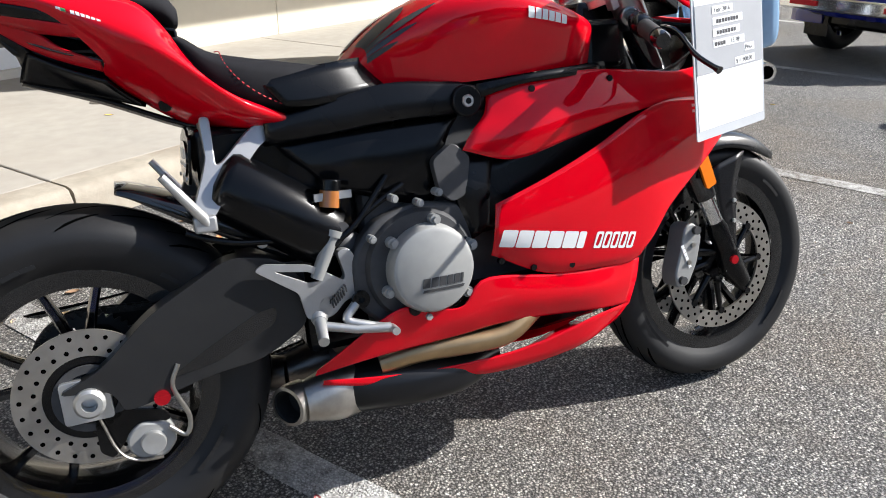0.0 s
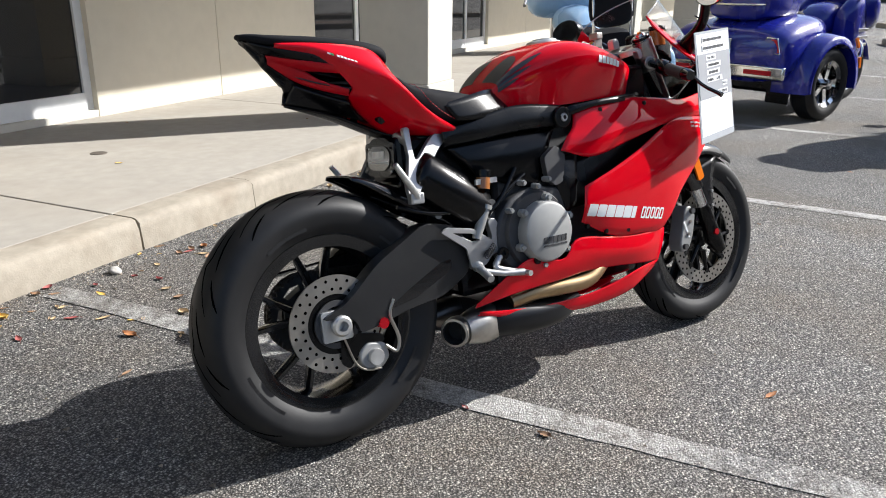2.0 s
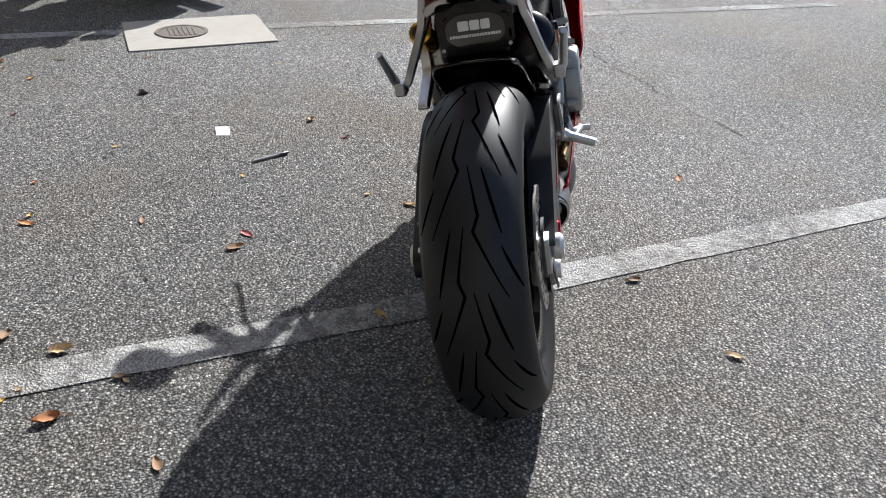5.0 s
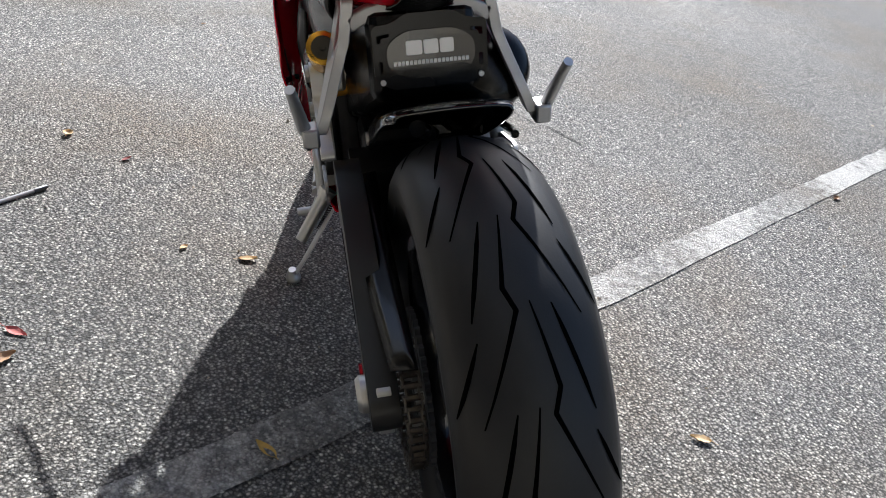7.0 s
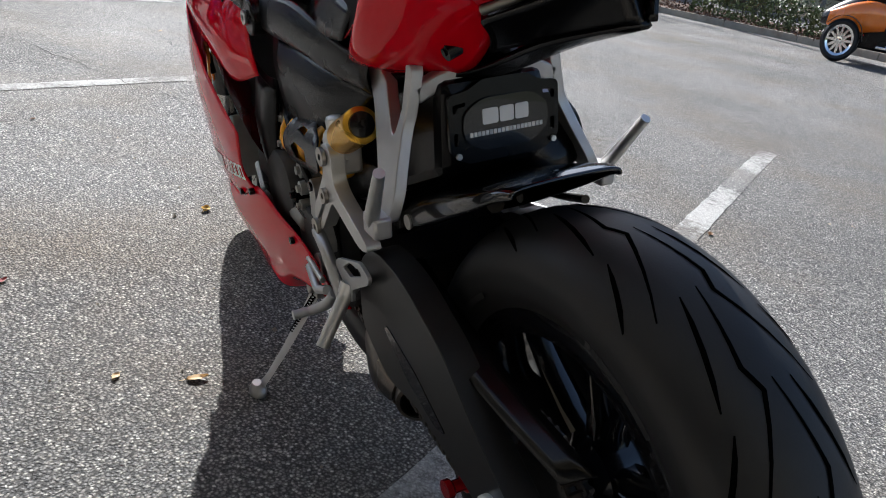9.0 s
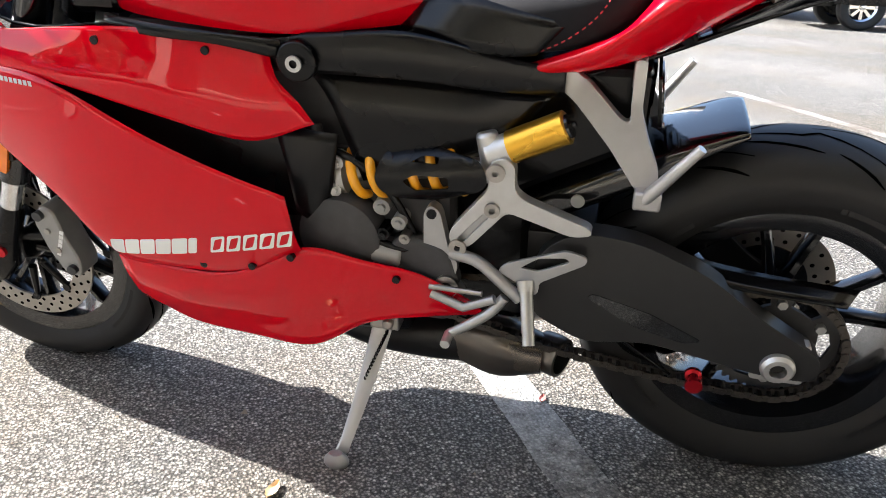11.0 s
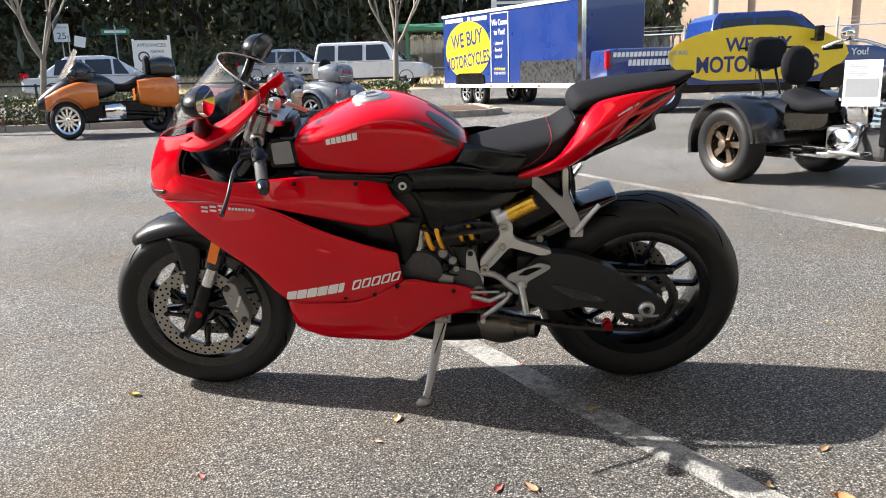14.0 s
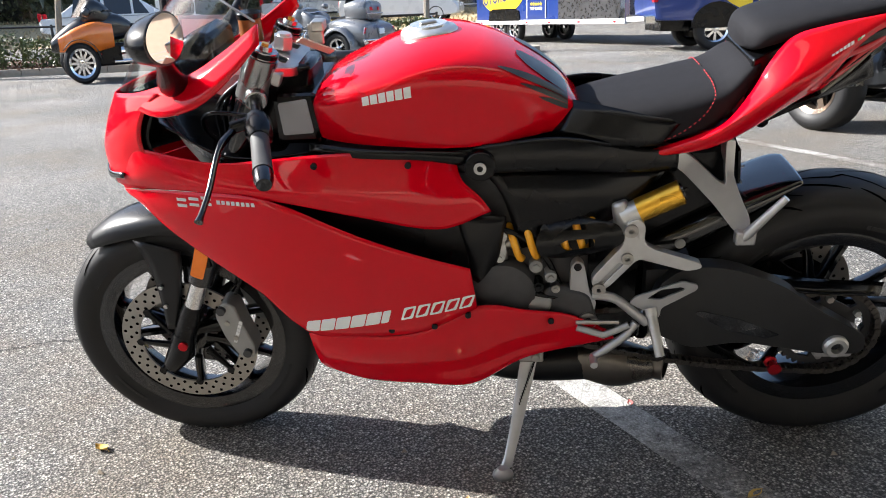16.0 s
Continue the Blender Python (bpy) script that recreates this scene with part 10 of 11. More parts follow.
flag = thing("small_flag", "small striped red, white and blue flag on a thin stick", "flag", pose(16.3, -12.2, gz(16.3, -12.2)))
part("stick", cyl((0, 0, 0), (0, 0, 1.55), 0.008, 6), GALV, flag)
for k in range(7):
    part("stripe", box((0.006, -0.002, 1.25 + k * 0.036), (0.36, 0.002, 1.284 + k * 0.036)), material("flag_red" if k % 2 == 0 else "flag_white", (0.55, 0.03, 0.05) if k % 2 == 0 else (0.75, 0.75, 0.75), rough=0.7), flag, smooth=0, at=pose(0, 0, 0, 0, 0, -50))
part("canton", box((0.006, -0.004, 1.395), (0.15, 0.004, 1.502)), material("flag_blue", (0.03, 0.05, 0.2), rough=0.7), flag, smooth=0, at=pose(0, 0, 0, 0, 0, -50))

# planted island ahead of the parked row
isl = new("island")
tagged(isl, "oval planted island with a pale concrete kerb", "traffic island", kind="structure")
isl.matrix_basis = pose(16.6, 5.9, 0, 0, 0, 55)
part("rim", lathe([(1.0, -0.02), (1.0, 0.13), (0.98, 0.15), (0.87, 0.15), (0.85, 0.13), (0.85, -0.02)], 36, "z", True), CONCRETE, isl, at=Matrix.Diagonal((2.2, 0.9, 1, 1)))
part("soil", lathe([(0.0, 0.17), (0.5, 0.15), (0.86, 0.10), (0.86, 0.0), (0.0, 0.0)], 36, "z"), MULCH, isl, "brown bark mulch", at=Matrix.Diagonal((2.2, 0.9, 1, 1)))

# verge of dry grass across the street, with blades
bm = bmesh.new()
us = [-46 + 2.0 * k for k in range(58)]
vs = (-25.5, -26.5, -29, -33, -37, -41, -46, -60, -90)
grid = [[bm.verts.new((u, v, rise(u, v) + (0.0 if k == 0 else 0.06 + 0.10 * noise.noise(Vector((u * 0.3, v * 0.3, 1)))))) for k, v in enumerate(vs)] for u in us]
for a, b in zip(grid, grid[1:]):
    for k in range(len(vs) - 1):
        bm.faces.new((a[k], a[k + 1], b[k + 1], b[k]))
bmesh.ops.recalc_face_normals(bm, faces=bm.faces)
part("verge", bm, STRAW, None, "strip of dry tan winter grass beyond the street", smooth=180, kind="structure", category="grass verge", at=LOT)
nr = np.random.default_rng(8)
n = 9000
uv = np.stack([nr.uniform(-30, 40, n), -26 - 16 * nr.random(n) ** 1.2], 1)
p = np.array([(u, v, rise(u, v) + 0.1) for u, v in uv])
v, f = leaf_cloud(p, 0.05, nr, -2.5, 4.0)
from_arrays("dry_grass", v, f, STRAW, None, "tufts of tan dry grass on the verge", "grass", "stuff", LOT)

# oaks and undergrowth
k = 0
for u in range(-34, 47, 5):
    for row, (v0, hgt) in enumerate(((-42, 10), (-49, 13))):
        if row == 0 and -8 < u < -2:
            continue
        k += 1
        q = lot(u + (k * 37 % 5) - 2 + row * 2.5, v0 - (k * 53 % 4))
        oak(q.x, q.y, hgt + (k * 29 % 4), 9 + (k * 17 % 4), 100 + k, LEAF_SUNLIT if k % 5 == 2 else LEAF_DARK)
for k, u in enumerate(range(-12, 46, 3)):
    q = lot(u + (k % 3) * 0.7, -40.5 - (k * 31 % 3))
    nr = np.random.default_rng(300 + k)
    sh = thing("shrub", "wild dark green undergrowth at the wood's edge", "shrub", pose(q.x, q.y, gz(q.x, q.y)), group="undergrowth below the oaks")
    c = nr.normal(size=(9, 3)) * np.array([1.3, 1.0, 0.6]) + np.array([0, 0, 1.1])
    p = c[nr.integers(9, size=900)] + nr.normal(size=(900, 3)) * 0.42
    p[:, 2] = np.abs(p[:, 2]) + 0.03
    v, f = leaf_cloud(p, 0.17, nr)
    from_arrays("foliage", v, f, LEAF_SUNLIT if k % 3 == 1 else LEAF_DARK, sh, kind="stuff")
    part("stems", tube([(0, 0, -0.05), (0.1, 0.05, 0.8), (0.2, 0, 1.6)], [0.05, 0.035, 0.01], 6), BARK_DARK, sh)
q = lot(13.5, -36.5)
rng_leaf = np.random.default_rng(77)
bare_tree(17.6, -24.0, 6.0, 21, "young street tree with orange autumn leaves", 900, r=0.07)

# distant woods that close the horizon
bm = bmesh.new()
ring_pts = []
for k in range(0, 61):
    a = radians(-200 + 300 * k / 60)
    ring_pts.append((math.cos(a), math.sin(a)))
top, low = [], []
for k, (cx, sy) in enumerate(ring_pts):
    h = 9.5 + 3.5 * noise.noise(Vector((k * 0.7, 0, 3)))
    low.append(bm.verts.new((cx * 95, sy * 95, -0.5)))
    top.append(bm.verts.new((cx * 96, sy * 96, h)))
for k in range(60):
    bm.faces.new((low[k], low[k + 1], top[k + 1], top[k]))
part("backdrop", bm, material("distant_woods", (0.055, 0.06, 0.035), rough=1.0, vary=0.6, scale=3.0, coords="Object"), None, "distant dark woods", smooth=180, kind="structure", category="woods")

# ---- signs and street furniture ----
def board_text(parent, text, size, y, z, mat=SIGN_INK, x=0.0):
    w = len(text) * size * 0.62
    return sign_text(parent, text, size, Matrix.Translation((x, y, z)) @ pose(0, 0, 0, 90), mat)


def facing(x, y, z=None, to=(0.5, 2.5)):
    """Upright pose at x, y whose -y side faces a point."""
    a = math.degrees(math.atan2(to[1] - y, to[0] - x)) + 90
    return pose(x, y, gz(x, y) if z is None else z, 0, 0, a)


ad = thing("roadside_sign", "white board sign with dark lettering on two white posts", "sign", facing(13.3, -29.0))
for x in (-0.68, 0.68):
    part("post", box((x - 0.05, -0.05, -0.1), (x + 0.05, 0.05, 1.95 + (0.12 if x > 0 else 0))), SIGN_WHITE, ad, smooth=0, bevel=0.006)
part("board", box((-0.63, -0.02, 0.45), (0.63, 0.02, 1.9)), SIGN_WHITE, ad, "white painted board", smooth=0, bevel=0.004)
for text, z, size in (("APPLIANCES", 1.64, 0.2), ("REPAIR", 1.40, 0.17), ("SALES", 1.19, 0.15), ("& PARTS", 0.98, 0.15)):
    board_text(ad, text, size, -0.024, z, x=0.0 if z > 1.5 else 0.2)
part("emblem", lathe([(0.16, -0.004), (0.22, -0.004), (0.22, 0.0), (0.16, 0.0)], 24, "y", True), SIGN_INK, ad, at=pose(-0.33, -0.022, 1.25))
for z in (0.78, 0.62):
    part("text_bar", box((-0.45, -0.025, z - 0.045), (0.45, -0.0205, z + 0.045)), SIGN_INK, ad, smooth=0)

street = thing("street_sign", "green street-name blades on a thin galvanised post", "street sign", facing(15.3, -30.3))
part("post", cyl((0, 0, -0.1), (0, 0, 2.5), 0.03, 8), GALV, street)
part("blade", box((-0.55, -0.012, 2.12), (0.55, 0.012, 2.36)), SIGN_GREEN, street, "green name blade", smooth=0, bevel=0.003)
part("text_bar", box((-0.42, -0.016, 2.19), (0.42, -0.0125, 2.29)), SIGN_WHITE, street, smooth=0)
part("cross_blade", box((-0.012, -0.5, 2.38), (0.012, 0.5, 2.6)), SIGN_GREEN, street, smooth=0, bevel=0.003)
limit = thing("speed_sign", "white speed sign with a dark number on a post", "traffic sign", facing(19.0, -33.0))
part("post", cyl((0, 0, -0.1), (0, 0, 2.6), 0.03, 8), GALV, limit)
part("plate", box((-0.33, -0.045, 1.8), (0.33, -0.03, 2.6)), SIGN_WHITE, limit, "white plate", smooth=0, bevel=0.004)
board_text(limit, "25", 0.42, -0.05, 1.92)
board_text(limit, "SPEED LIMIT", 0.1, -0.05, 2.4)
arrow = thing("small_sign", "small white square sign on a thin post", "traffic sign", facing(15.9, -27.5))
part("post", cyl((0, 0, -0.1), (0, 0, 2.1), 0.022, 8), GALV, arrow)
part("plate", box((-0.2, -0.035, 1.7), (0.2, -0.023, 2.1)), SIGN_WHITE, arrow, smooth=0, bevel=0.003, at=pose(0, 0, 0, 0, 12, 0))

shelter = thing("bus_shelter", "bus shelter with a green roof, green posts and glass walls", "bus shelter", facing(1.9, -37.4))
for x in (-1.7, 1.7):
    for y in (-0.6, 0.6):
        part("post", box((x - 0.06, y - 0.06, -0.1), (x + 0.06, y + 0.06, 2.3)), SHELTER_GREEN, shelter, smooth=0)
part("roof", loft([[(x, -0.9, 2.25), (x, 0.9, 2.25), (x, 0.9, 2.4), (x, 0.0, 2.62), (x, -0.9, 2.4)] for x in (-2.1, 2.1)]), SHELTER_GREEN, shelter, "green metal roof", smooth=0)
part("back_pane", box((-1.62, 0.58, 0.3), (1.62, 0.6, 2.1)), glass_material("shelter_glass"), shelter, "clear glass")
part("bench", merge(box((-1.3, 0.0, 0.42), (1.3, 0.42, 0.48)), box((-1.2, 0.1, 0), (-1.1, 0.35, 0.42)), box((1.1, 0.1, 0), (1.2, 0.35, 0.42))), GALV, shelter, smooth=0)
billboard = thing("pylon_sign", "white shop sign with unreadable writing on steel posts", "sign", facing(-2.2, -42.5))
for x in (-1.1, 1.1):
    part("post", cyl((x, 0, -0.1), (x, 0, 4.4), 0.08, 10), GALV, billboard)
for z0, z1 in ((2.6, 3.3), (3.4, 4.3)):
    part("panel", box((-1.4, -0.1, z0), (1.4, 0.1, z1)), SIGN_WHITE, billboard, smooth=0, bevel=0.01)
    for j in range(2):
        part("text_bar", box((-1.1, -0.11, z0 + 0.15 + j * 0.3), (1.0 - j * 0.4, -0.1025, z0 + 0.3 + j * 0.3)), SIGN_INK, billboard, smooth=0)

# board fence below the oaks
wood = thing("board_fence", "weathered grey wooden board fence under the trees", "fence", None)
a, b = Vector((14.0, -42.0)), Vector((2.0, -44.5))
n = 70
d = (b - a) / n
for k in range(n):
    p = a + d * k
    part("board", box((0.004, -0.012, -0.1), (d.length - 0.006, 0.012, 1.75 + 0.03 * ((k * 7) % 3))), WOOD_FENCE, wood, smooth=0, at=pose(p.x, p.y, gz(p.x, p.y), 0, 0, math.degrees(math.atan2(d.y, d.x))))

# tan wall, tall wire fence and utility pole behind the truck
tan = thing("tan_building", "low tan block building with a plain wall", "building", along(-6.6, -31.0, -23.0, -19.5))
tan_len = math.hypot(16.4, 11.5)
part("wall", box((0, 0, -0.2), (tan_len, 8.0, 3.9)), TAN_BLOCK, tan, smooth=0)
part("roof_edge", box((-0.15, -0.15, 3.9), (tan_len + 0.15, 8.15, 4.2)), BAND_WHITE, tan, "pale roof edge", smooth=0)
for k in range(6):
    part("pilaster", box((0.4 + k * 3.6, -0.12, -0.2), (0.8 + k * 3.6, 0.0, 3.9)), TAN_BLOCK, tan, smooth=0)
tall = thing("wire_fence", "tall galvanised chain-link fence with wire strands on top", "fence", None)
a, b = Vector((-4.9, -26.2, 0)), Vector((-18.5, -16.8, 0))
d = b - a
n = 7
for k in range(n + 1):
    p = a + d * (k / n)
    part("post", cyl((p.x, p.y, gz(p.x, p.y) - 0.05), (p.x, p.y, gz(p.x, p.y) + 2.3), 0.035, 8), GALV, tall)
for z in (0.1, 2.0, 2.12, 2.24):
    part("rail" if z == 2.0 else "strand", cyl((a.x, a.y, gz(a.x, a.y) + z), (b.x, b.y, gz(b.x, b.y) + z), 0.024 if z == 2.0 else 0.006, 6), GALV, tall)
bm = bmesh.new()
m = int(d.length / 0.09)
for k in range(m):
    for s in (1, -1):
        u0, u1 = k / m, (k + s * 21) / m
        cut = max(0.0, min(1.0, u1))
        g = (cut - u0) / (u1 - u0)
        p0, p1 = a + d * u0, a + d * cut
        p0.z, p1.z = gz(p0.x, p0.y) + 0.1, gz(p1.x, p1.y) + 0.1 + 1.9 * g
        side = d.normalized() * 0.003
        bm.faces.new([bm.verts.new(q) for q in (p0 - side, p0 + side, p1 + side, p1 - side)])
part("wire_mesh", bm, GALV, tall, "fine diamond wire mesh", smooth=0, kind="stuff")
util = thing("utility_pole", "round grey wooden utility pole", "pole", pose(-7.9, -25.2, gz(-7.9, -25.2)))
part("shaft", tube([(0, 0, -0.1), (0, 0, 9)], [0.16, 0.11], 14), POLE_GREY, util)
oak(-5.6, -28.2, 4.6, 3.4, 400, LEAF_SUNLIT, "small round green tree by the wire fence", 900, 0.3)

# ---- brick school building across the street ----
school = thing("school_building", "two-storey brown brick school building with a white walkway canopy", "building", along(36.5, -9.5, 22.5, -27.5, 1.0))
SL = math.hypot(14.0, 18.0)
part("wall", box((-2, 0, -1.0), (SL, 10, 6.6)), FAR_BRICK, school, "brown brick wall", smooth=0)
part("roof", box((-2.4, -0.4, 6.6), (SL + 0.4, 10.4, 6.95)), BAND_WHITE, school, "flat roof with a white edge", smooth=0)
part("canopy", box((-1, -2.6, 2.55), (SL, 0.0, 2.75)), BAND_WHITE, school, "white walkway canopy", smooth=0)
for k in range(8):
    x = 0.5 + k * 2.9
    part("post", cyl((x, -2.4, -1.0), (x, -2.4, 2.56), 0.07, 10), POST_BLUE if k % 2 else BAND_WHITE, school, "painted canopy post")
for x0, x1, z0, z1 in ((2.0, 4.4, 1.55, 1.95), (9.0, 11.6, 1.55, 1.95), (12.4, 15.2, 1.55, 1.95), (17.4, 20.4, 1.55, 1.95), (2.0, 4.4, 4.2, 5.2), (6, 8.4, 4.2, 5.2), (10, 12.4, 4.2, 5.2), (14, 16.4, 4.2, 5.2), (18, 20.4, 4.2, 5.2)):
    w = part("window", box((x0, -0.05, z0), (x1, 0.0, z1)), BAND_WHITE, school, "white strip window frame", smooth=0)
    for j in range(3):
        s = (x1 - x0 - 0.16) / 3
        part("pane", box((x0 + 0.06 + j * (s + 0.02), -0.056, z0 + 0.06), (x0 + 0.06 + j * (s + 0.02) + s, -0.03, z1 - 0.06)), DARK_GLASS, w, smooth=0)
d1 = part("door", box((6.3, -0.06, -0.6), (7.4, 0.0, 1.75)), BAND_WHITE, school, "pale grey door", smooth=0)
part("door_handle", box((7.2, -0.10, 0.4), (7.25, -0.06, 0.6)), GALV, d1, smooth=0)
annex = thing("school_annex", "low wing with a blue-grey fascia on white posts", "building", along(44.0, 1.5, 35.5, -8.0, 1.0))
part("wall", box((-4, 2.6, -1.0), (12.4, 8, 2.5)), FAR_BRICK, annex, smooth=0)
part("fascia", box((-4.3, -0.2, 2.2), (12.5, 8, 3.3)), BAND_BLUE, annex, "blue-grey fascia", smooth=0)
for k in range(6):
    part("post", cyl((-3 + k * 2.9, 0.0, -1.0), (-3 + k * 2.9, 0.0, 2.21), 0.06, 10), BAND_WHITE, annex)
for x, y in ((25.0, -15.5), (25.9, -16.5)):
    yp = thing("bollard_pole", "tall thin yellow painted pole", "pole", pose(x, y, gz(x, y)))
    part("shaft", cyl((0, 0, -0.1), (0, 0, 2.9), 0.045, 10), POST_YELLOW, yp)
railf = thing("rail_fence", "brown wooden post-and-rail fence on a green lawn", "fence", None)
a, b = Vector((34.0, 3.0)), Vector((28.0, -6.0))
for k in range(6):
    p = a.lerp(b, k / 5)
    part("post", box((-0.07, -0.07, -0.1), (0.07, 0.07, 1.15)), WOOD_FENCE, railf, smooth=0, at=pose(p.x, p.y, gz(p.x, p.y)))
for z in (0.45, 0.95):
    part("rail", cyl((a.x, a.y, gz(a.x, a.y) + z), (b.x, b.y, gz(b.x, b.y) + z), 0.06, 8), WOOD_FENCE, railf)
# ---- leaves, scraps and cracks on the asphalt ----
def ground_z(x, y):
    u, v = x * math.cos(radians(TURN)) + y * math.sin(radians(TURN)), -x * math.sin(radians(TURN)) + y * math.cos(radians(TURN))
    return rise(u, v)


LEAF_COLORS = {"orange": (0.48, 0.21, 0.08), "yellow": (0.62, 0.40, 0.09), "brown": (0.30, 0.18, 0.10), "red": (0.34, 0.09, 0.08), "tan": (0.50, 0.36, 0.20)}
LEAF_MATS = {k: material(k + "_fallen_leaf", c, rough=0.7, vary=0.25, scale=60, bump=0.3, bump_scale=200, obj=0.25) for k, c in LEAF_COLORS.items()}


def leaf_mesh(curl, wide, seed):
    """A pointed leaf with a raised midrib, curled edges and a stalk."""
    rng = random.Random(seed)
    bm = bmesh.new()
    n = 8
    rows = []
    for i in range(n + 1):
        f = i / n
        w = wide * (math.sin(math.pi * min(1, f * 1.02) ** 0.8) ** 0.8) * (1 + 0.12 * math.sin(f * 26 + seed)) if 0 < i < n else 0.002
        z = 0.004 + curl * 0.16 * (f - 0.4) ** 2
        rows.append([bm.verts.new((f - 0.5, s * w, z + abs(s) ** 2 * curl * 0.12 * (1 + 0.3 * rng.random()))) for s in (-1, -0.5, 0, 0.5, 1)])
    for a, b in zip(rows, rows[1:]):
        for k in range(4):
            bm.faces.new((a[k], b[k], b[k + 1], a[k + 1]))
    add_tube(bm, [(-0.5, 0, 0.004 + curl * 0.12), (-0.68, 0.03, 0.02), (-0.82, 0.08, 0.03)], 0.012, 4)
    me = bpy.data.meshes.new("fallen_leaf")
    for f in bm.faces:
        f.smooth = True
    bm.to_mesh(me)
    bm.free()
    return me


LEAF_SHAPES = {c: [leaf_mesh(0.5 + 0.35 * j, 0.20 + 0.06 * j, 3 + j) for j in range(3)] for c in LEAF_COLORS}
for c, ms in LEAF_SHAPES.items():
    for me in ms:
        me.materials.append(LEAF_MATS[c])


def fallen_leaf(x, y, color, size, turn, z=None, k=0):
    ob = new("fallen_leaf", LEAF_SHAPES[color][k % 3])
    ob.matrix_basis = pose(x, y, (ground_z(x, y) if z is None else z) + 0.002, (k * 13 % 17) - 8, (k * 7 % 13) - 6, turn) @ Matrix.Scale(size, 4)
    return tagged(ob, "dry curled %s leaf lying on the ground" % color, "leaf", "fallen leaves")


for k, (x, y, c, s) in enumerate(((1.17, -0.50, "orange", 0.06), (0.18, -0.51, "tan", 0.05), (-0.32, 0.87, "orange", 0.06), (0.49, 1.09, "brown", 0.05), (0.78, 0.36, "tan", 0.05), (1.69, 0.15, "yellow", 0.05),
                                  (0.18, 0.32, "yellow", 0.06), (0.47, -0.30, "brown", 0.05), (1.41, 0.87, "tan", 0.05), (0.488, 0.775, "red", 0.055), (0.408, 0.779, "brown", 0.06))):
    fallen_leaf(x, y, c, s * 0.85, k * 67, None, k)
rng = random.Random(42)
names = ["orange", "yellow", "brown", "tan", "brown", "yellow", "tan", "red"]
# drifted along the kerb foot
for k in range(240):
    u, v = rng.uniform(-2.5, 6.5), KERB_V - 0.03 - abs(rng.gauss(0, 0.26))
    p = lot(u, v)
    fallen_leaf(p.x, p.y, rng.choice(names), rng.uniform(0.018, 0.052), rng.uniform(0, 360), None, k)
for k in range(30):
    u, v = rng.uniform(-3.0, 6.0), rng.uniform(-4.0, 1.2)
    p = lot(u, v)
    fallen_leaf(p.x, p.y, rng.choice(names), rng.uniform(0.018, 0.036), rng.uniform(0, 360), None, k)
for k in range(8):
    p = lot(rng.uniform(-2.0, 5.5), rng.uniform(1.75, 3.6))
    fallen_leaf(p.x, p.y, rng.choice(names), rng.uniform(0.025, 0.045), rng.uniform(0, 360), WALK_Z, k)

# loose grit, thicker towards the kerb
nr = np.random.default_rng(12)
n = 2600
u = nr.uniform(-4, 6, n)
v = np.where(nr.random(n) < 0.6, KERB_V - 0.02 - np.abs(nr.normal(0, 0.13, n)), nr.uniform(-3.5, KERB_V, n))
s = nr.uniform(0.002, 0.006, n) * np.where(nr.random(n) < 0.06, 2.0, 1.0)
base = np.array([(1, 0, 0), (-0.5, 0.87, 0), (-0.5, -0.87, 0), (0.1, 0, 1.0)])
jit = base[None] * nr.uniform(0.6, 1.3, (n, 4, 1))
pts = jit * s[:, None, None] + np.array([(a, b, rise(a, b) + 0.001) for a, b in zip(u, v)])[:, None]
faces = np.array([(0, 1, 3), (1, 2, 3), (2, 0, 3)])
f = (faces[None] + 4 * np.arange(n)[:, None, None]).reshape(-1, 3)
from_arrays("grit", pts.reshape(-1, 3), f, material("loose_grit", (0.26, 0.22, 0.17), rough=0.9, vary=0.2, scale=40, island=0.6), None, "loose sandy grit and pebbles on the asphalt", "grit", "stuff", LOT)

pen = thing("marker_pen", "thin grey and white pen lying on the asphalt", "pen", pose(1.027, 0.895, ground_z(1.027, 0.895) + 0.006, 0, 0, -42))
part("barrel", tube([(-0.07, 0, 0), (0.03, 0, 0)], 0.005, 10), material("pen_grey", (0.35, 0.35, 0.36), rough=0.35, vary=0.05), pen)
part("cap", tube([(0.03, 0, 0), (0.064, 0, 0), (0.07, 0, 0)], [0.0058, 0.0056, 0.002], 10), material("pen_dark", (0.05, 0.05, 0.06), rough=0.35, vary=0.05), pen)
scrap = part("paper_scrap", box((-0.035, -0.025, 0), (0.035, 0.025, 0.001)), material("white_paper", (0.75, 0.75, 0.74), rough=0.8, vary=0.04), None, "crumpled scrap of white paper on the asphalt", smooth=0, category="paper", at=pose(1.214, 1.146, ground_z(1.214, 1.146) + 0.004, 4, -6, 25))
bm = bmesh.new()
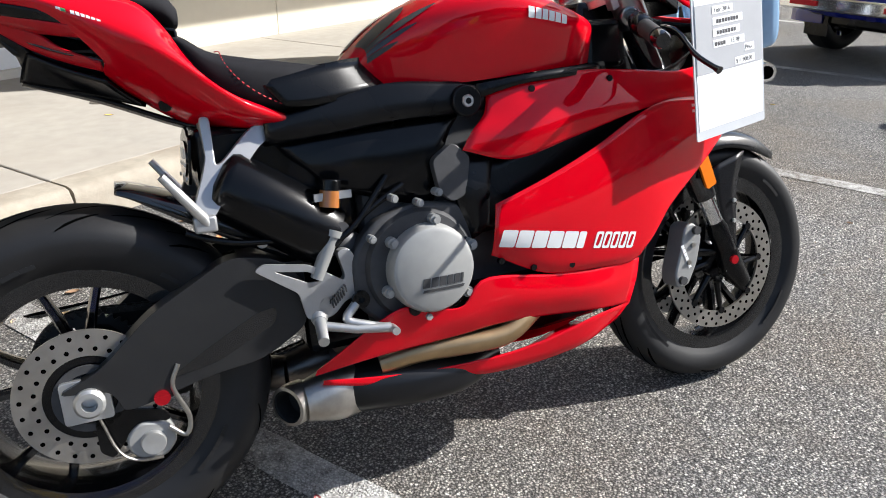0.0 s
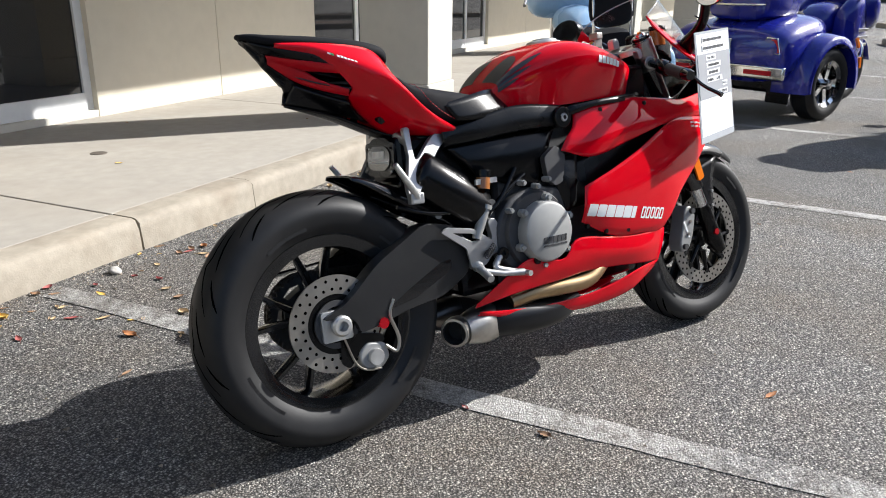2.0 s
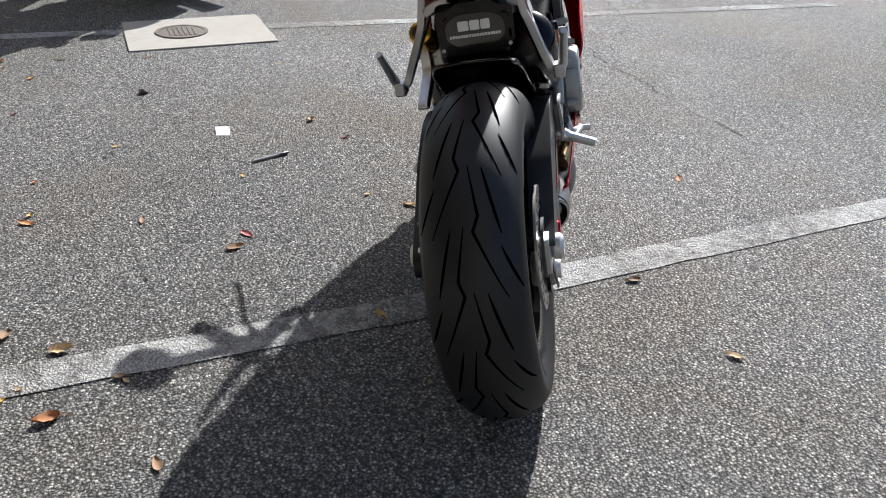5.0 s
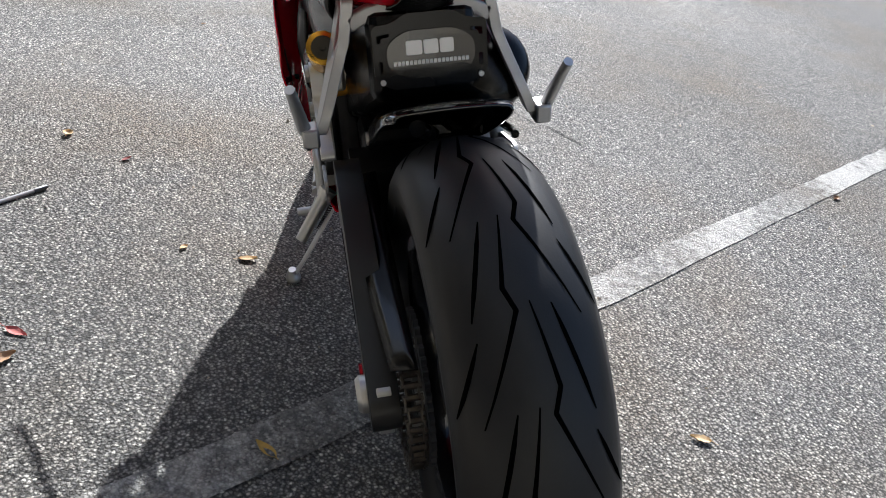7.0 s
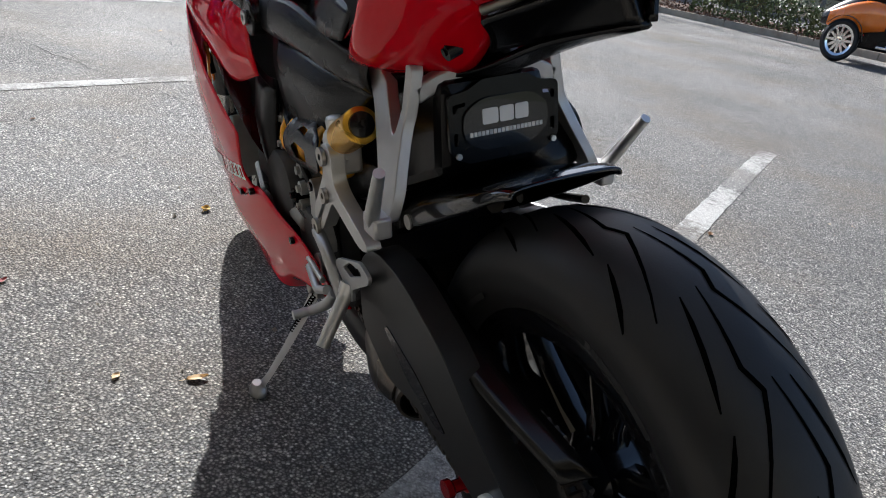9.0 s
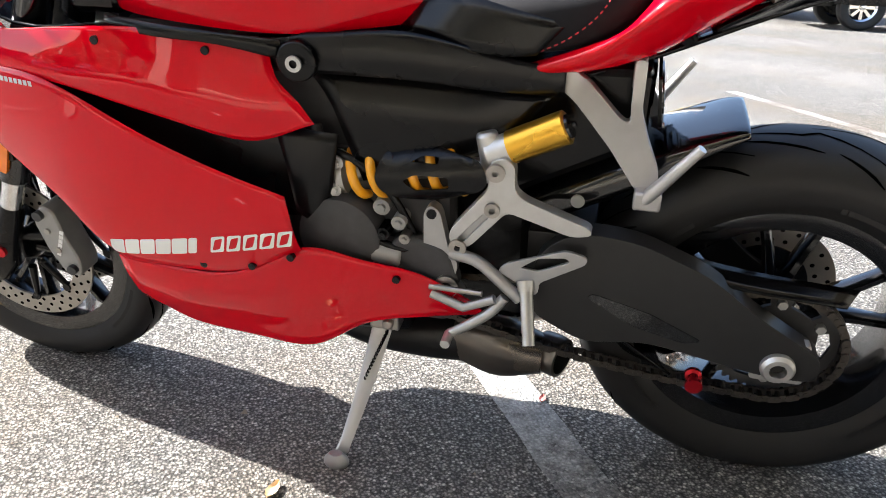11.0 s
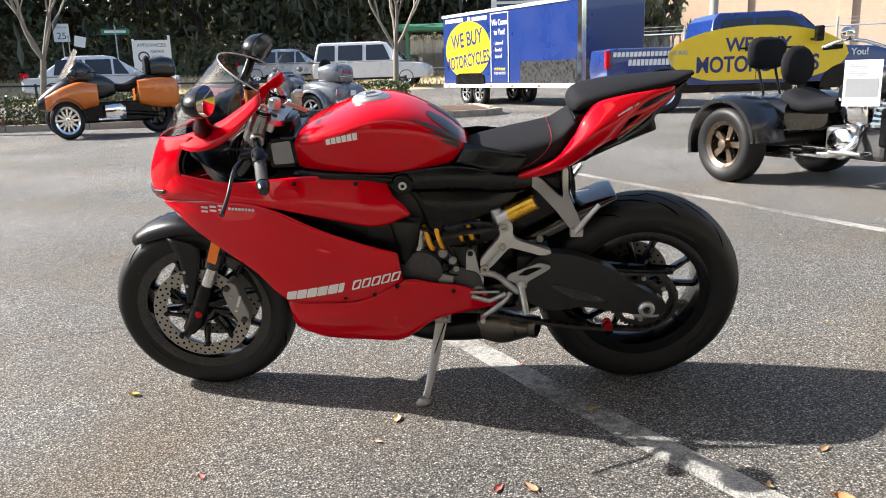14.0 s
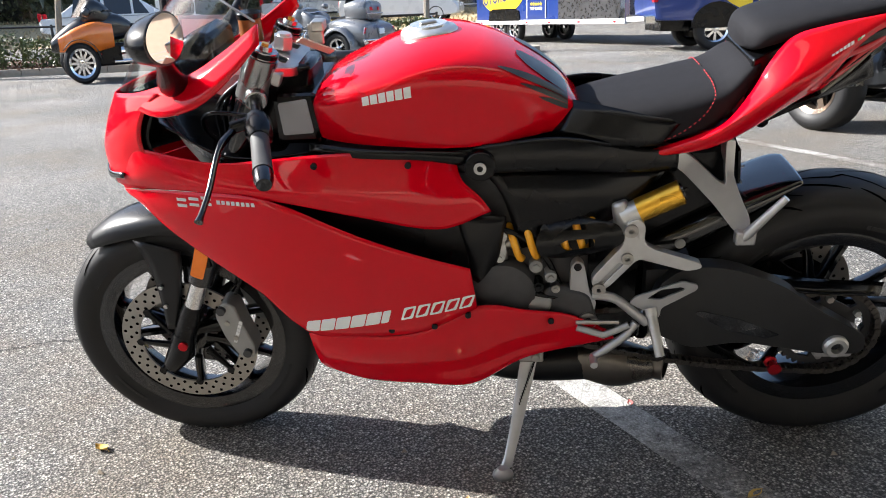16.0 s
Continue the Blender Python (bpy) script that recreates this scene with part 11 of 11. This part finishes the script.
for name, x, y, r, c in (("pebble", 1.54, 1.62, 0.018, (0.12, 0.10, 0.08)), ("pebble", -0.235, 1.49, 0.024, (0.42, 0.40, 0.37))):
    b2 = bmesh.new()
    bmesh.ops.create_icosphere(b2, subdivisions=3, radius=r)
    for v in b2.verts:
        v.co *= 1 + 0.35 * noise.noise(v.co * (1.2 / r))
        v.co.z *= 0.7
    part(name, b2, material("pebble_stone", c, rough=0.9, vary=0.2, scale=80, bump=0.5, bump_scale=200), None, "small rough stone lying on the asphalt", smooth=60, category="stone", at=pose(x, y, ground_z(x, y) + r * 0.5))
bm.free()

CRACK = material("asphalt_crack", (0.018, 0.017, 0.016), rough=1.0, vary=0.2, scale=30)


def crack(pts, width, seed):
    """A ragged hairline along the asphalt."""
    rng = random.Random(seed)
    bm = bmesh.new()
    row, last = [], None
    steps = path_points([(*p, 0) for p in pts], 0.03)
    off = 0.0
    for i, p in enumerate(steps):
        q = steps[min(i + 1, len(steps) - 1)] - steps[max(i - 1, 0)]
        nrm = Vector((-q.y, q.x, 0)).normalized()
        off = off * 0.86 + rng.gauss(0, 0.011)
        c = p + nrm * off
        w = width * rng.uniform(0.3, 1.2) * min(1, (i + 1) / 4, (len(steps) - i) / 4)
        pair = [bm.verts.new((*(c + nrm * s * w)[:2], rise(c.x, c.y) + 0.0035)) for s in (-1, 1)]
        if last:
            bm.faces.new((last[0], last[1], pair[1], pair[0]))
        last = pair
    bmesh.ops.recalc_face_normals(bm, faces=bm.faces)
    part("asphalt_crack", bm, CRACK, None, "thin ragged crack in the asphalt", smooth=0, kind="structure", category="crack", at=LOT)


crack([(0.9, -1.55), (1.63, -1.58), (2.9, -1.64), (5.5, -1.77), (7.5, -1.9), (11.0, -2.2)], 0.0035, 1)
crack([(2.05, -1.6), (2.65, -2.15), (3.5, -2.5), (5.0, -3.1)], 0.0025, 2)
crack([(3.5, 0.6), (4.2, 0.1), (5.5, 0.0), (7.0, -0.6)], 0.0025, 4)
crack([(5.2, -4.0), (5.0, -6.5), (5.6, -9.0)], 0.005, 6)

cap = thing("drain_cap", "small round metal cleanout cap set in the walkway", "drain cap", LOT @ pose(1.75, 2.75, WALK_Z))
part("disc", lathe([(0.0, 0.004), (0.045, 0.004), (0.05, 0.0), (0.05, -0.004), (0.0, -0.004)], 24, "z"), IRON, cap)
